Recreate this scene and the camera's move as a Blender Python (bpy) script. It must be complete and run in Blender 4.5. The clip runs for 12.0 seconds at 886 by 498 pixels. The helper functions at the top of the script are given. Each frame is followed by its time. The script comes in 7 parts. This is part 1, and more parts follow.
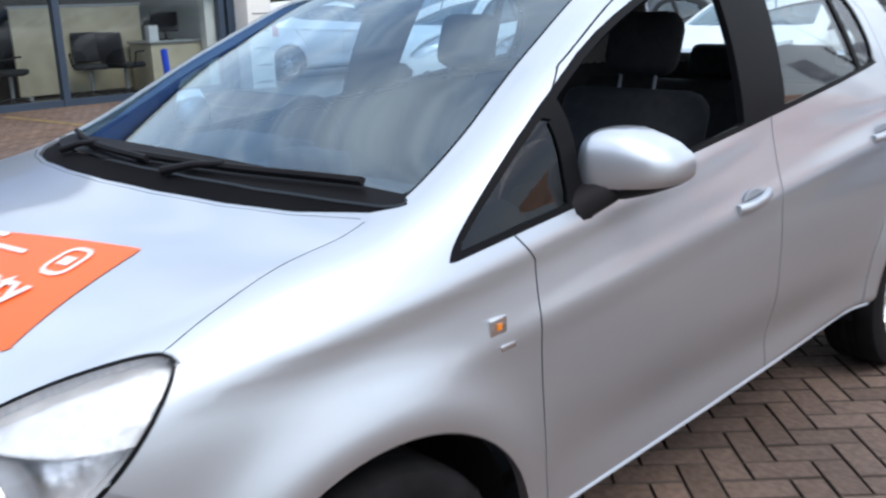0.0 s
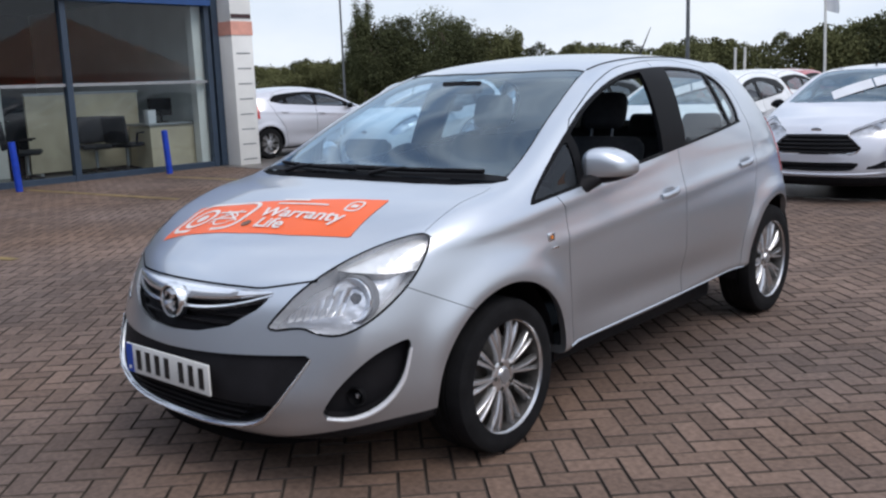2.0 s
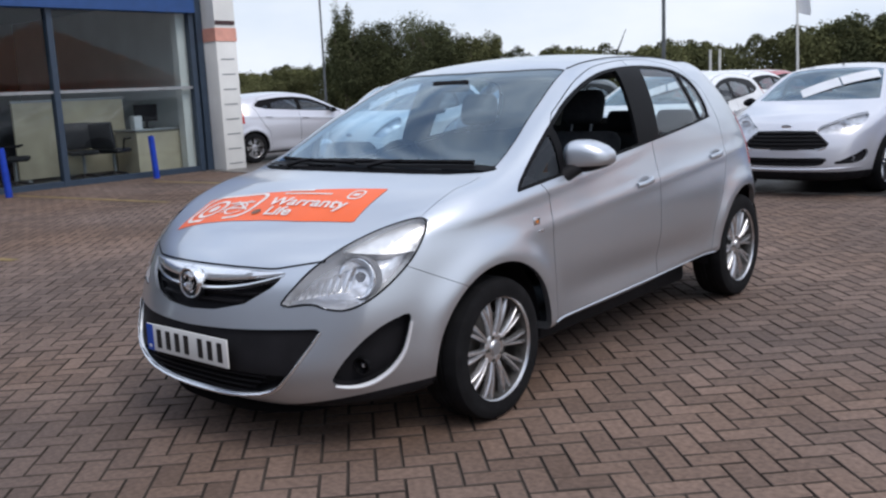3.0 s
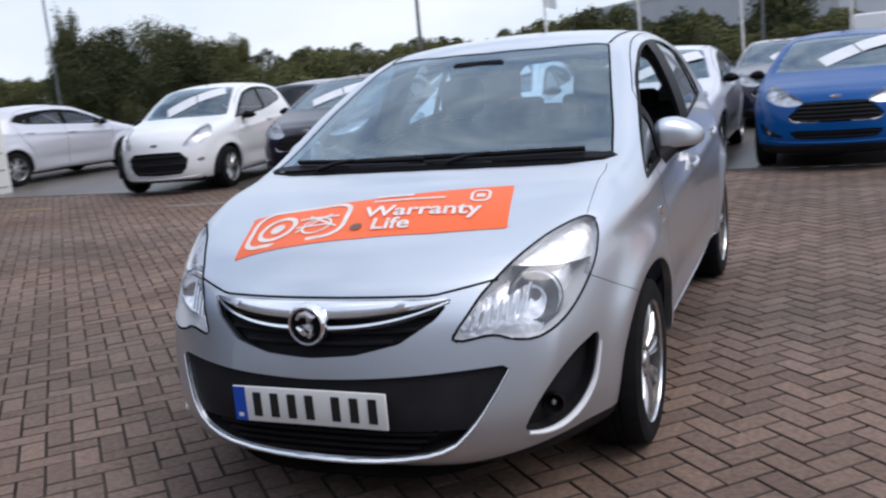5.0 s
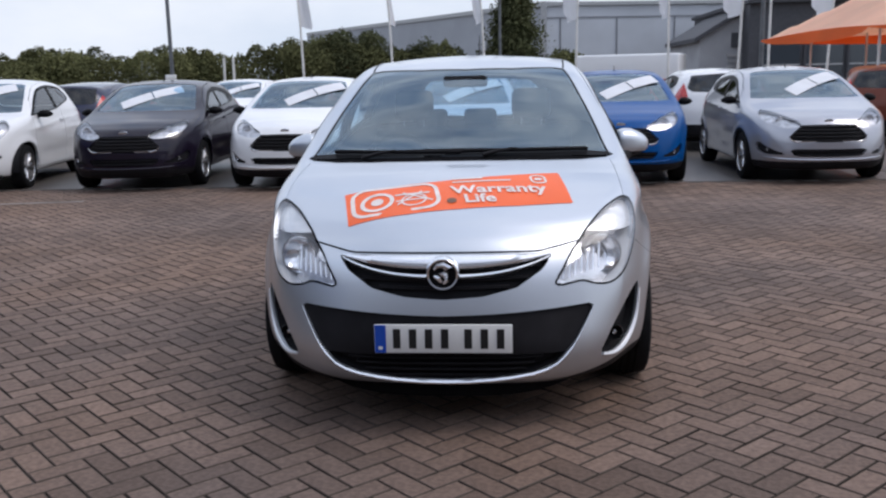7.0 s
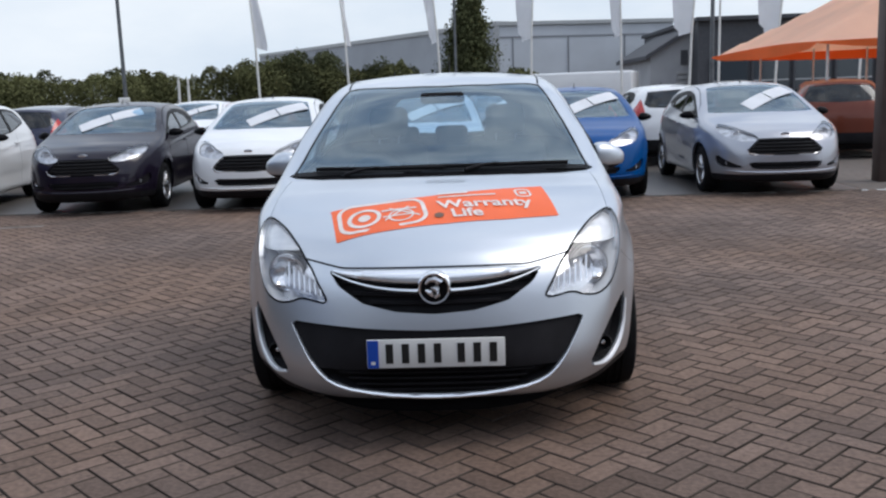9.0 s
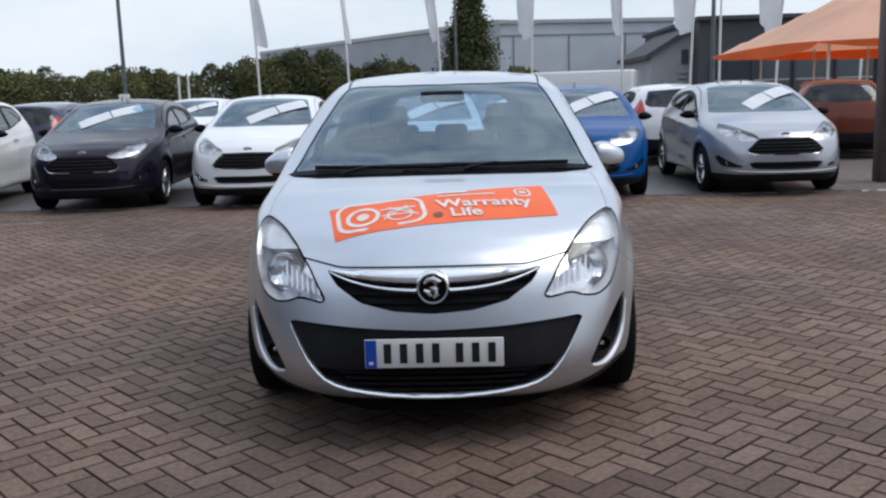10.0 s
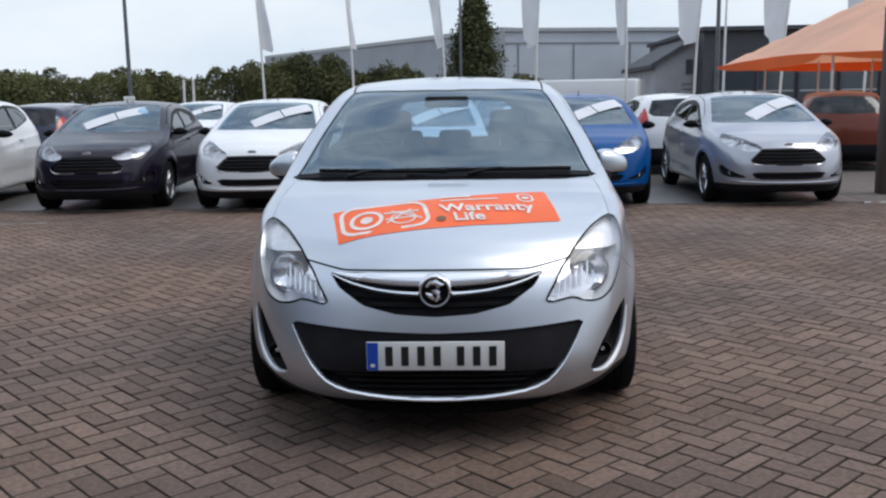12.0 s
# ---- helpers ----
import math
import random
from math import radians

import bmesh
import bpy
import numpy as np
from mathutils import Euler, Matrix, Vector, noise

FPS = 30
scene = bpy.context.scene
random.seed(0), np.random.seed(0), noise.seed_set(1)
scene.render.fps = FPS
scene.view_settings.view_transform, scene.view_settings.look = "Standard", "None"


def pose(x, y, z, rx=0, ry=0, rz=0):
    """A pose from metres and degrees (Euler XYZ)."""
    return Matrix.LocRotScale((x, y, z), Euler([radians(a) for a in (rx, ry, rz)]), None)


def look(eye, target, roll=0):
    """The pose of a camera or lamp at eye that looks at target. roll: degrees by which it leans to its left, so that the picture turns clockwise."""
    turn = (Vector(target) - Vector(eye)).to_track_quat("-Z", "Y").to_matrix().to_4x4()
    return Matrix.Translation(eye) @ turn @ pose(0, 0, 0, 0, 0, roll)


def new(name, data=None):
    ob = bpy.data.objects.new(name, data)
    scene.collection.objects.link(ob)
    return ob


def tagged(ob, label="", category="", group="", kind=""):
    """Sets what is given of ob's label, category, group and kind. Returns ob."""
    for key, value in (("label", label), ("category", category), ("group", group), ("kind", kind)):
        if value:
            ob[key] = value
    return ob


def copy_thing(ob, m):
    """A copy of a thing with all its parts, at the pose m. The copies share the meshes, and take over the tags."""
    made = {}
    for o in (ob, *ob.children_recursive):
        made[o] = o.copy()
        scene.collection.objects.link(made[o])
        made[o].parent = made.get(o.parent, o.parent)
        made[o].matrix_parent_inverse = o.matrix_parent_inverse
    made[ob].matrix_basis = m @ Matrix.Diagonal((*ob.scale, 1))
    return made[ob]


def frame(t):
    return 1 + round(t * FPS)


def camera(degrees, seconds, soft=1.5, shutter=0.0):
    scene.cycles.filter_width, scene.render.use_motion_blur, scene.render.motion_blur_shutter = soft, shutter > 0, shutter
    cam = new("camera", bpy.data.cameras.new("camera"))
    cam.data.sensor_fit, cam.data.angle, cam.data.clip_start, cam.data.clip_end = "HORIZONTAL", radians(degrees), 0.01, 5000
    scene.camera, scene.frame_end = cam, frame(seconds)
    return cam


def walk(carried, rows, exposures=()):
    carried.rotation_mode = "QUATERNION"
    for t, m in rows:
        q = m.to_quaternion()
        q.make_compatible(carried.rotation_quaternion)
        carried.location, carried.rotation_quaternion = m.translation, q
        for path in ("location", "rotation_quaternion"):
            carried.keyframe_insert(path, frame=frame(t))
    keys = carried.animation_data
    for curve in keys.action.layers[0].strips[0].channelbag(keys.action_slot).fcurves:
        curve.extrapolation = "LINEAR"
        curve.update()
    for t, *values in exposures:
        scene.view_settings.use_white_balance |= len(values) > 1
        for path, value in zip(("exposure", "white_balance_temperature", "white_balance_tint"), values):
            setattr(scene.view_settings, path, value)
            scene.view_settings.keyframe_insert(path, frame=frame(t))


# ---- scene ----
cam = camera(51.5, 12.0, 2.3, 0.4)
PATH = [
    (0, (1.901, -2.153, 1.348), (0.532, -0.793, 0.823), -1.8),
    (0.5, (2.133, -2.673, 1.359), (0.848, -1.219, 0.875), -1.1),
    (1, (2.426, -3.115, 1.354), (1.098, -1.684, 0.919), -2.7),
    (1.5, (2.659, -3.517, 1.368), (1.301, -2.111, 0.945), -3.0),
    (2, (2.831, -3.87, 1.372), (1.535, -2.389, 1.016), -2.1),
    (2.5, (3.008, -4.073, 1.365), (1.708, -2.597, 1.001), -1.8),
    (2.7, (3.042, -4.119, 1.358), (1.748, -2.634, 1.012), -2.1),
    (4.3, (2.093, -4.189, 1.311), (1.049, -2.535, 0.893), -3.9),
    (4.5, (1.902, -4.194, 1.316), (0.895, -2.514, 0.912), -4.4),
    (5, (1.426, -4.362, 1.345), (0.651, -2.557, 0.967), -5.1),
    (5.5, (1.08, -4.681, 1.34), (0.54, -2.792, 0.963), -3.7),
    (6, (0.729, -4.985, 1.35), (0.372, -3.057, 0.955), -1.2),
    (6.5, (0.444, -5.249, 1.362), (0.204, -3.299, 0.992), -2.5),
    (7, (0.297, -5.468, 1.376), (0.126, -3.51, 1.006), -1.3),
    (7.5, (0.176, -5.542, 1.372), (0.078, -3.575, 1.023), -1.0),
    (9.5, (0.166, -5.475, 1.362), (0.091, -3.504, 1.031), -2.0),
    (10, (0.169, -5.471, 1.364), (0.095, -3.501, 1.029), -1.7),
    (10.5, (0.171, -5.481, 1.36), (0.101, -3.51, 1.029), -1.4),
    (11, (0.169, -5.485, 1.365), (0.1, -3.514, 1.033), -1.5),
    (11.5, (0.169, -5.489, 1.361), (0.095, -3.517, 1.039), -1.3),
    (12, (0.167, -5.495, 1.358), (0.089, -3.523, 1.037), -0.9),
]
walk(cam, [(t, look(eye, target, roll)) for t, eye, target, roll in PATH], exposures=[(0.0, 0.77, 6540, 10.0), (0.25, 0.53, 6540, 10.2), (0.5, 0.29, 6540, 10.5), (1.0, -0.02, 6540, 11.0), (1.5, 0.16, 6540, 11.7), (2.0, 0.24, 6540, 12.3), (2.5, 0.22, 6540, 13.0), (3.5, 0.28, 6500, 13.0), (4.5, 0.34, 6500, 13.0), (5.0, 0.31, 6500, 13.5), (5.5, 0.18, 6500, 14.0), (6.5, 0.17, 6500, 14.7), (7.5, 0.17, 6500, 14.5), (9.5, 0.17, 6540, 10.0), (12.0, 0.18, 6540, 10.0)])

# ---- world and light ----
world = bpy.data.worlds.new("world")
scene.world = world
world.use_nodes = True
wt = world.node_tree
wt.nodes.clear()


def wnode(kind, **kw):
    n = wt.nodes.new(kind)
    for k, v in kw.items():
        n.inputs[k].default_value = v
    return n


w_out = wnode("ShaderNodeOutputWorld")
w_bg = wnode("ShaderNodeBackground")
sky = wnode("ShaderNodeTexSky")
sky.sky_type = "NISHITA"
sky.sun_disc = False
sky.sun_elevation = radians(55)
sky.sun_rotation = radians(94)
sky.air_density, sky.dust_density = 1.0, 2.5
w_co = wnode("ShaderNodeTexCoord")
w_map = wnode("ShaderNodeMapping")
w_map.inputs["Scale"].default_value = (1.0, 1.0, 2.6)
w_noise = wnode("ShaderNodeTexNoise", Scale=2.3, Detail=7.0, Roughness=0.55)
w_ramp = wnode("ShaderNodeValToRGB")
w_ramp.color_ramp.elements[0].position, w_ramp.color_ramp.elements[1].position = 0.33, 0.62
w_ramp.color_ramp.elements[0].color = (0.35, 0.35, 0.35, 1)
w_ramp.color_ramp.elements[1].color = (1, 1, 1, 1)
w_cloud = wnode("ShaderNodeValToRGB")
w_cloud.color_ramp.elements[0].position, w_cloud.color_ramp.elements[1].position = 0.36, 0.66
w_cloud.color_ramp.elements[0].color = (3.2, 4.2, 5.8, 1)
w_cloud.color_ramp.elements[1].color = (8.6, 9.1, 9.7, 1)
w_noise2 = wnode("ShaderNodeTexNoise", Scale=4.1, Detail=6.0, Roughness=0.6)
w_mix = wt.nodes.new("ShaderNodeMix")
w_mix.data_type = "RGBA"
wl = wt.links.new
wl(w_co.outputs["Generated"], w_map.inputs["Vector"])
wl(w_map.outputs["Vector"], w_noise.inputs["Vector"])
wl(w_map.outputs["Vector"], w_noise2.inputs["Vector"])
wl(w_noise.outputs["Fac"], w_ramp.inputs["Fac"])
w_sep = wnode("ShaderNodeSeparateXYZ")
w_up = wnode("ShaderNodeMapRange")
w_up.inputs["From Min"].default_value, w_up.inputs["From Max"].default_value = 0.12, 0.45
w_even = wt.nodes.new("ShaderNodeMix")
w_even.inputs["A"].default_value = 0.50
wl(w_co.outputs["Generated"], w_sep.inputs["Vector"])
wl(w_sep.outputs["Z"], w_up.inputs["Value"])
wl(w_up.outputs["Result"], w_even.inputs["Factor"])
wl(w_noise2.outputs["Fac"], w_even.inputs["B"])
wl(w_even.outputs["Result"], w_cloud.inputs["Fac"])
wl(w_ramp.outputs["Color"], w_mix.inputs["Factor"])
wl(sky.outputs["Color"], w_mix.inputs["A"])
wl(w_cloud.outputs["Color"], w_mix.inputs["B"])
w_haze = wt.nodes.new("ShaderNodeMix")
w_haze.data_type = "RGBA"
w_pale = wnode("ShaderNodeValToRGB")
w_pale.color_ramp.elements[0].position, w_pale.color_ramp.elements[1].position = 0.35, 0.68
w_pale.color_ramp.elements[0].color = (4.0, 4.65, 5.4, 1)
w_pale.color_ramp.elements[1].color = (5.35, 5.75, 6.15, 1)
wl(w_noise.outputs["Fac"], w_pale.inputs["Fac"])
wl(w_pale.outputs["Color"], w_haze.inputs["A"])
wl(w_up.outputs["Result"], w_haze.inputs["Factor"])
wl(w_mix.outputs["Result"], w_haze.inputs["B"])
wl(w_haze.outputs["Result"], w_bg.inputs["Color"])
w_bg.inputs["Strength"].default_value = 0.15
wl(w_bg.outputs["Background"], w_out.inputs["Surface"])

sun_data = bpy.data.lights.new("sun", "SUN")
sun_data.energy, sun_data.angle, sun_data.color = 1.05, radians(30), (1.0, 0.97, 0.93)
sun = new("sun", sun_data)
sun.matrix_world = look((0, 0, 20), (-6.0, 0.4, 11.4))


# ---- materials ----
def mat(name, color, rough=0.5, metal=0.0, coat=0.0, trans=0.0, var=0.0, var_scale=6.0, bump=0.0, bump_scale=80.0,
        fine=0.0, fine_scale=200.0, emit=0.0, ior=1.45, rand=0.0, spec=0.5, tint=None, tint_scale=0.4, coat_rough=0.05):
    """A procedural surface: base colour with stains (var) and grain (fine), gloss variation and fine relief."""
    m = bpy.data.materials.new(name)
    m.use_nodes = True
    nt = m.node_tree
    b = nt.nodes["Principled BSDF"]
    b.inputs["Base Color"].default_value = (*color, 1)
    b.inputs["Roughness"].default_value = rough
    b.inputs["Metallic"].default_value = metal
    b.inputs["Coat Weight"].default_value = coat
    b.inputs["Coat Roughness"].default_value = coat_rough
    b.inputs["Transmission Weight"].default_value = trans
    b.inputs["IOR"].default_value = ior
    b.inputs["Specular IOR Level"].default_value = spec
    if emit:
        b.inputs["Emission Color"].default_value = (*color, 1)
        b.inputs["Emission Strength"].default_value = emit
    co = nt.nodes.new("ShaderNodeTexCoord")
    last = None
    for amount, scale, detail in ((var, var_scale, 5.0), (fine, fine_scale, 3.0)):
        if not amount:
            continue
        n = nt.nodes.new("ShaderNodeTexNoise")
        n.inputs["Scale"].default_value, n.inputs["Detail"].default_value = scale, detail
        nt.links.new(co.outputs["Object"], n.inputs["Vector"])
        r = nt.nodes.new("ShaderNodeMapRange")
        r.inputs["From Min"].default_value, r.inputs["From Max"].default_value = 0.3, 0.7
        r.inputs["To Min"].default_value, r.inputs["To Max"].default_value = 1 - amount, 1 + amount
        nt.links.new(n.outputs["Fac"], r.inputs["Value"])
        if last is None:
            last = r.outputs["Result"]
        else:
            mm = nt.nodes.new("ShaderNodeMath")
            mm.operation = "MULTIPLY"
            nt.links.new(last, mm.inputs[0])
            nt.links.new(r.outputs["Result"], mm.inputs[1])
            last = mm.outputs[0]
    if rand:
        for src in (("ShaderNodeObjectInfo", "Random"), ("ShaderNodeNewGeometry", "Random Per Island")):
            o = nt.nodes.new(src[0])
            r = nt.nodes.new("ShaderNodeMapRange")
            r.inputs["To Min"].default_value, r.inputs["To Max"].default_value = 1 - rand, 1 + rand
            nt.links.new(o.outputs[src[1]], r.inputs["Value"])
            if last is None:
                last = r.outputs["Result"]
            else:
                mm = nt.nodes.new("ShaderNodeMath")
                mm.operation = "MULTIPLY"
                nt.links.new(last, mm.inputs[0])
                nt.links.new(r.outputs["Result"], mm.inputs[1])
                last = mm.outputs[0]
    if last is not None:
        v = nt.nodes.new("ShaderNodeVectorMath")
        v.operation = "SCALE"
        v.inputs[0].default_value = color
        if tint is not None:
            n = nt.nodes.new("ShaderNodeTexNoise")
            n.inputs["Scale"].default_value, n.inputs["Detail"].default_value = tint_scale, 4.0
            geo = nt.nodes.new("ShaderNodeNewGeometry")
            nt.links.new(geo.outputs["Position"], n.inputs["Vector"])
            s = nt.nodes.new("ShaderNodeMapRange")
            s.inputs["From Min"].default_value, s.inputs["From Max"].default_value = 0.36, 0.66
            nt.links.new(n.outputs["Fac"], s.inputs["Value"])
            mx = nt.nodes.new("ShaderNodeMix")
            mx.data_type = "RGBA"
            mx.inputs["A"].default_value, mx.inputs["B"].default_value = (*color, 1), (*tint, 1)
            nt.links.new(s.outputs["Result"], mx.inputs["Factor"])
            nt.links.new(mx.outputs["Result"], v.inputs[0])
        nt.links.new(last, v.inputs["Scale"])
        nt.links.new(v.outputs["Vector"], b.inputs["Base Color"])
    if bump:
        n = nt.nodes.new("ShaderNodeTexNoise")
        n.inputs["Scale"].default_value, n.inputs["Detail"].default_value = bump_scale, 6.0
        nt.links.new(co.outputs["Object"], n.inputs["Vector"])
        bp = nt.nodes.new("ShaderNodeBump")
        bp.inputs["Strength"].default_value, bp.inputs["Distance"].default_value = bump, 0.01
        nt.links.new(n.outputs["Fac"], bp.inputs["Height"])
        nt.links.new(bp.outputs["Normal"], b.inputs["Normal"])
    return m


def glass_mat(name, tint, clear, face=0.08, rough=0.015, coating=(0.95, 0.97, 1.0)):
    """Thin window glass: a clear tinted pane with gloss that grows towards grazing angles."""
    m = bpy.data.materials.new(name)
    m.use_nodes = True
    nt = m.node_tree
    nt.nodes.remove(nt.nodes["Principled BSDF"])
    out = nt.nodes["Material Output"]
    tr = nt.nodes.new("ShaderNodeBsdfTransparent")
    tr.inputs["Color"].default_value = (*[c * clear for c in tint], 1)
    gl = nt.nodes.new("ShaderNodeBsdfGlossy")
    gl.inputs["Roughness"].default_value = rough
    gl.inputs["Color"].default_value = (*coating, 1)
    lw = nt.nodes.new("ShaderNodeLayerWeight")
    lw.inputs["Blend"].default_value = 0.5
    pw = nt.nodes.new("ShaderNodeMath")
    pw.operation = "POWER"
    pw.inputs[1].default_value = 4.6
    sc = nt.nodes.new("ShaderNodeMath")
    sc.operation = "MULTIPLY_ADD"
    sc.inputs[1].default_value, sc.inputs[2].default_value = 0.9 - face, face
    mx = nt.nodes.new("ShaderNodeMixShader")
    nt.links.new(lw.outputs["Facing"], pw.inputs[0])
    nt.links.new(pw.outputs[0], sc.inputs[0])
    nt.links.new(sc.outputs[0], mx.inputs["Fac"])
    nt.links.new(tr.outputs["BSDF"], mx.inputs[1])
    nt.links.new(gl.outputs["BSDF"], mx.inputs[2])
    nt.links.new(mx.outputs["Shader"], out.inputs["Surface"])
    return m


M_SILVER = mat("silver_paint", (0.555, 0.59, 0.637), 0.35, 0.86, 0.8, fine=0.05, fine_scale=900, var=0.03, var_scale=1.5, bump=0.0)
M_BLACK = mat("black_plastic", (0.015, 0.0145, 0.0165), 0.55, spec=0.12, var=0.2, var_scale=9, bump=0.12, bump_scale=400)
M_GLOSSBLACK = mat("gloss_black", (0.007, 0.007, 0.008), 0.42, spec=0.06)
M_RUBBER = mat("tyre_rubber", (0.011, 0.011, 0.012), 0.85, spec=0.12, var=0.25, var_scale=14, bump=0.2, bump_scale=120)
M_ALLOY = mat("alloy", (0.62, 0.62, 0.63), 0.27, 0.9, var=0.08, var_scale=20)
M_CHROME = mat("chrome", (0.84, 0.85, 0.87), 0.10, 1.0)
M_GLASS = glass_mat("window_glass", (0.86, 0.94, 0.95), 0.95)
M_SCREEN = glass_mat("laminated_screen", (0.60, 0.82, 0.98), 0.82, 0.18, coating=(0.77, 0.91, 1.0))
M_DARKGLASS = glass_mat("tinted_glass", (0.5, 0.56, 0.58), 0.75)
M_PRIVACY = glass_mat("privacy_glass", (0.30, 0.32, 0.34), 0.45, 0.05)
M_LENS = glass_mat("lamp_lens", (1, 1, 1), 0.98, 0.05)
M_LINING = mat("cabin_lining", (0.035, 0.036, 0.04), 0.85, var=0.2, var_scale=5, bump=0.1)
M_HEADLINER = mat("headliner_cloth", (0.30, 0.295, 0.27), 0.95, fine=0.1)
M_SEAT = mat("seat_cloth", (0.03, 0.031, 0.035), 0.95, var=0.2, var_scale=30)
M_QUARTER = glass_mat("dark_quarter_glass", (0.3, 0.32, 0.34), 0.6, 0.04)
M_AMBER = mat("amber_plastic", (0.75, 0.22, 0.02), 0.25)
M_RED = mat("red_lens", (0.45, 0.012, 0.01), 0.15, coat=0.6)
M_WHITEPLATE = mat("plate_white", (0.72, 0.72, 0.70), 0.35, var=0.05, fine=0.03)
M_PLATEBLUE = mat("plate_blue", (0.01, 0.07, 0.42), 0.35)
M_INK = mat("black_ink", (0.012, 0.012, 0.012), 0.5)
M_ORANGE = mat("orange_vinyl", (0.86, 0.13, 0.025), 0.42, var=0.06, var_scale=4)
M_WHITEVINYL = mat("white_vinyl", (0.72, 0.65, 0.61), 0.45, var=0.12, var_scale=18)
M_GREYDOT = mat("brown_mark", (0.16, 0.09, 0.06), 0.6)


# ---- mesh helpers ----
def link(name, data, parent=None, label=""):
    ob = new(name, data)
    if parent is not None:
        ob.parent = parent
    if label:
        ob["label"] = label
    return ob


def part(name, bm, material, parent=None, label="", smooth=40):
    me = bpy.data.meshes.new(name)
    bm.to_mesh(me)
    bm.free()
    me.materials.append(material)
    if smooth:
        me.polygons.foreach_set("use_smooth", [True] * len(me.polygons))
        me.set_sharp_from_angle(angle=radians(smooth))
    return link(name, me, parent, label)


def raw(name, verts, faces, material, parent=None, label="", smooth=40, normals=None):
    me = bpy.data.meshes.new(name)
    me.from_pydata([tuple(v) for v in verts], [], [tuple(f) for f in faces])
    me.materials.append(material)
    if smooth:
        me.polygons.foreach_set("use_smooth", [True] * len(me.polygons))
        if normals is not None:
            me.normals_split_custom_set_from_vertices([tuple(n) for n in normals])
        else:
            me.set_sharp_from_angle(angle=radians(smooth))
    return link(name, me, parent, label)


def empty(name, m=None):
    ob = new(name)
    ob.empty_display_size = 0.2
    if m is not None:
        ob.matrix_basis = m
    return ob


def box(bm, lo, hi, bevel=0.0, m=None, seg=2):
    r = bmesh.ops.create_cube(bm, size=1.0)
    s = Matrix.LocRotScale(Vector([(a + b) / 2 for a, b in zip(lo, hi)]), None, Vector([b - a for a, b in zip(lo, hi)]))
    bmesh.ops.transform(bm, matrix=(m @ s) if m is not None else s, verts=r["verts"])
    if bevel:
        edges = {e for v in r["verts"] for e in v.link_edges}
        bmesh.ops.bevel(bm, geom=list(edges), offset=bevel, segments=seg, affect="EDGES", profile=0.5)
    if m is not None and m.determinant() < 0:
        bmesh.ops.recalc_face_normals(bm, faces=bm.faces)
    return bm


def boxed(lo, hi, bevel=0.0, m=None, seg=2):
    return box(bmesh.new(), lo, hi, bevel, m, seg)


def cyl(bm, p, q, r0, r1=None, n=16, caps=True):
    p, q = Vector(p), Vector(q)
    d = q - p
    m = Matrix.Translation((p + q) / 2) @ d.to_track_quat("Z", "Y").to_matrix().to_4x4()
    bmesh.ops.create_cone(bm, cap_ends=caps, segments=n, radius1=r0, radius2=r0 if r1 is None else r1, depth=d.length, matrix=m)
    return bm


def tube(points, r, n=8, closed=False):
    """A round bar along points."""
    bm = bmesh.new()
    pts = [Vector(p) for p in points]
    rings = []
    k = len(pts)
    for i, p in enumerate(pts):
        a = pts[(i - 1) % k] if (closed or i) else p
        b = pts[(i + 1) % k] if (closed or i < k - 1) else p
        q = (b - a).to_track_quat("Z", "Y")
        rr = r[i] if isinstance(r, (list, tuple)) else r
        rings.append([bm.verts.new(p + q @ Vector((rr * math.cos(2 * math.pi * j / n), rr * math.sin(2 * math.pi * j / n), 0))) for j in range(n)])
    for i in range(k if closed else k - 1):
        a, b = rings[i], rings[(i + 1) % k]
        for j in range(n):
            bm.faces.new((a[j], a[(j + 1) % n], b[(j + 1) % n], b[j]))
    if not closed:
        bm.faces.new(list(reversed(rings[0])))
        bm.faces.new(rings[-1])
    return bm


def lathe(profile, n=48, axis="x"):
    """Turns a profile of (along, radius) about an axis."""
    bm = bmesh.new()
    rings = []
    for a, r in profile:
        ring = []
        for j in range(n):
            c, s = r * math.cos(2 * math.pi * j / n), r * math.sin(2 * math.pi * j / n)
            ring.append(bm.verts.new((a, c, s) if axis == "x" else ((c, a, s) if axis == "y" else (c, s, a))))
        rings.append(ring)
    for a, b in zip(rings, rings[1:]):
        for j in range(n):
            bm.faces.new((a[j], a[(j + 1) % n], b[(j + 1) % n], b[j]))
    bmesh.ops.recalc_face_normals(bm, faces=bm.faces)
    return bm


# ---- smooth curves, implicit bodies ----
def spline(pts):
    """A smooth curve through (t, value) pairs, clamped at its ends."""
    t = np.array([p[0] for p in pts], float)
    v = np.array([p[1] for p in pts], float)
    d = np.diff(v) / np.diff(t)
    m = np.zeros_like(v)
    m[0], m[-1] = d[0], d[-1]
    for i in range(1, len(v) - 1):
        m[i] = 0.0 if d[i - 1] * d[i] <= 0 else (d[i - 1] * (t[i + 1] - t[i]) + d[i] * (t[i] - t[i - 1])) / (t[i + 1] - t[i - 1])

    def f(x):
        x = np.clip(x, t[0], t[-1])
        i = np.clip(np.searchsorted(t, x) - 1, 0, len(t) - 2)
        h = t[i + 1] - t[i]
        s = (x - t[i]) / h
        return ((2 * s**3 - 3 * s**2 + 1) * v[i] + (s**3 - 2 * s**2 + s) * h * m[i] + (-2 * s**3 + 3 * s**2) * v[i + 1] + (s**3 - s**2) * h * m[i + 1])
    return f


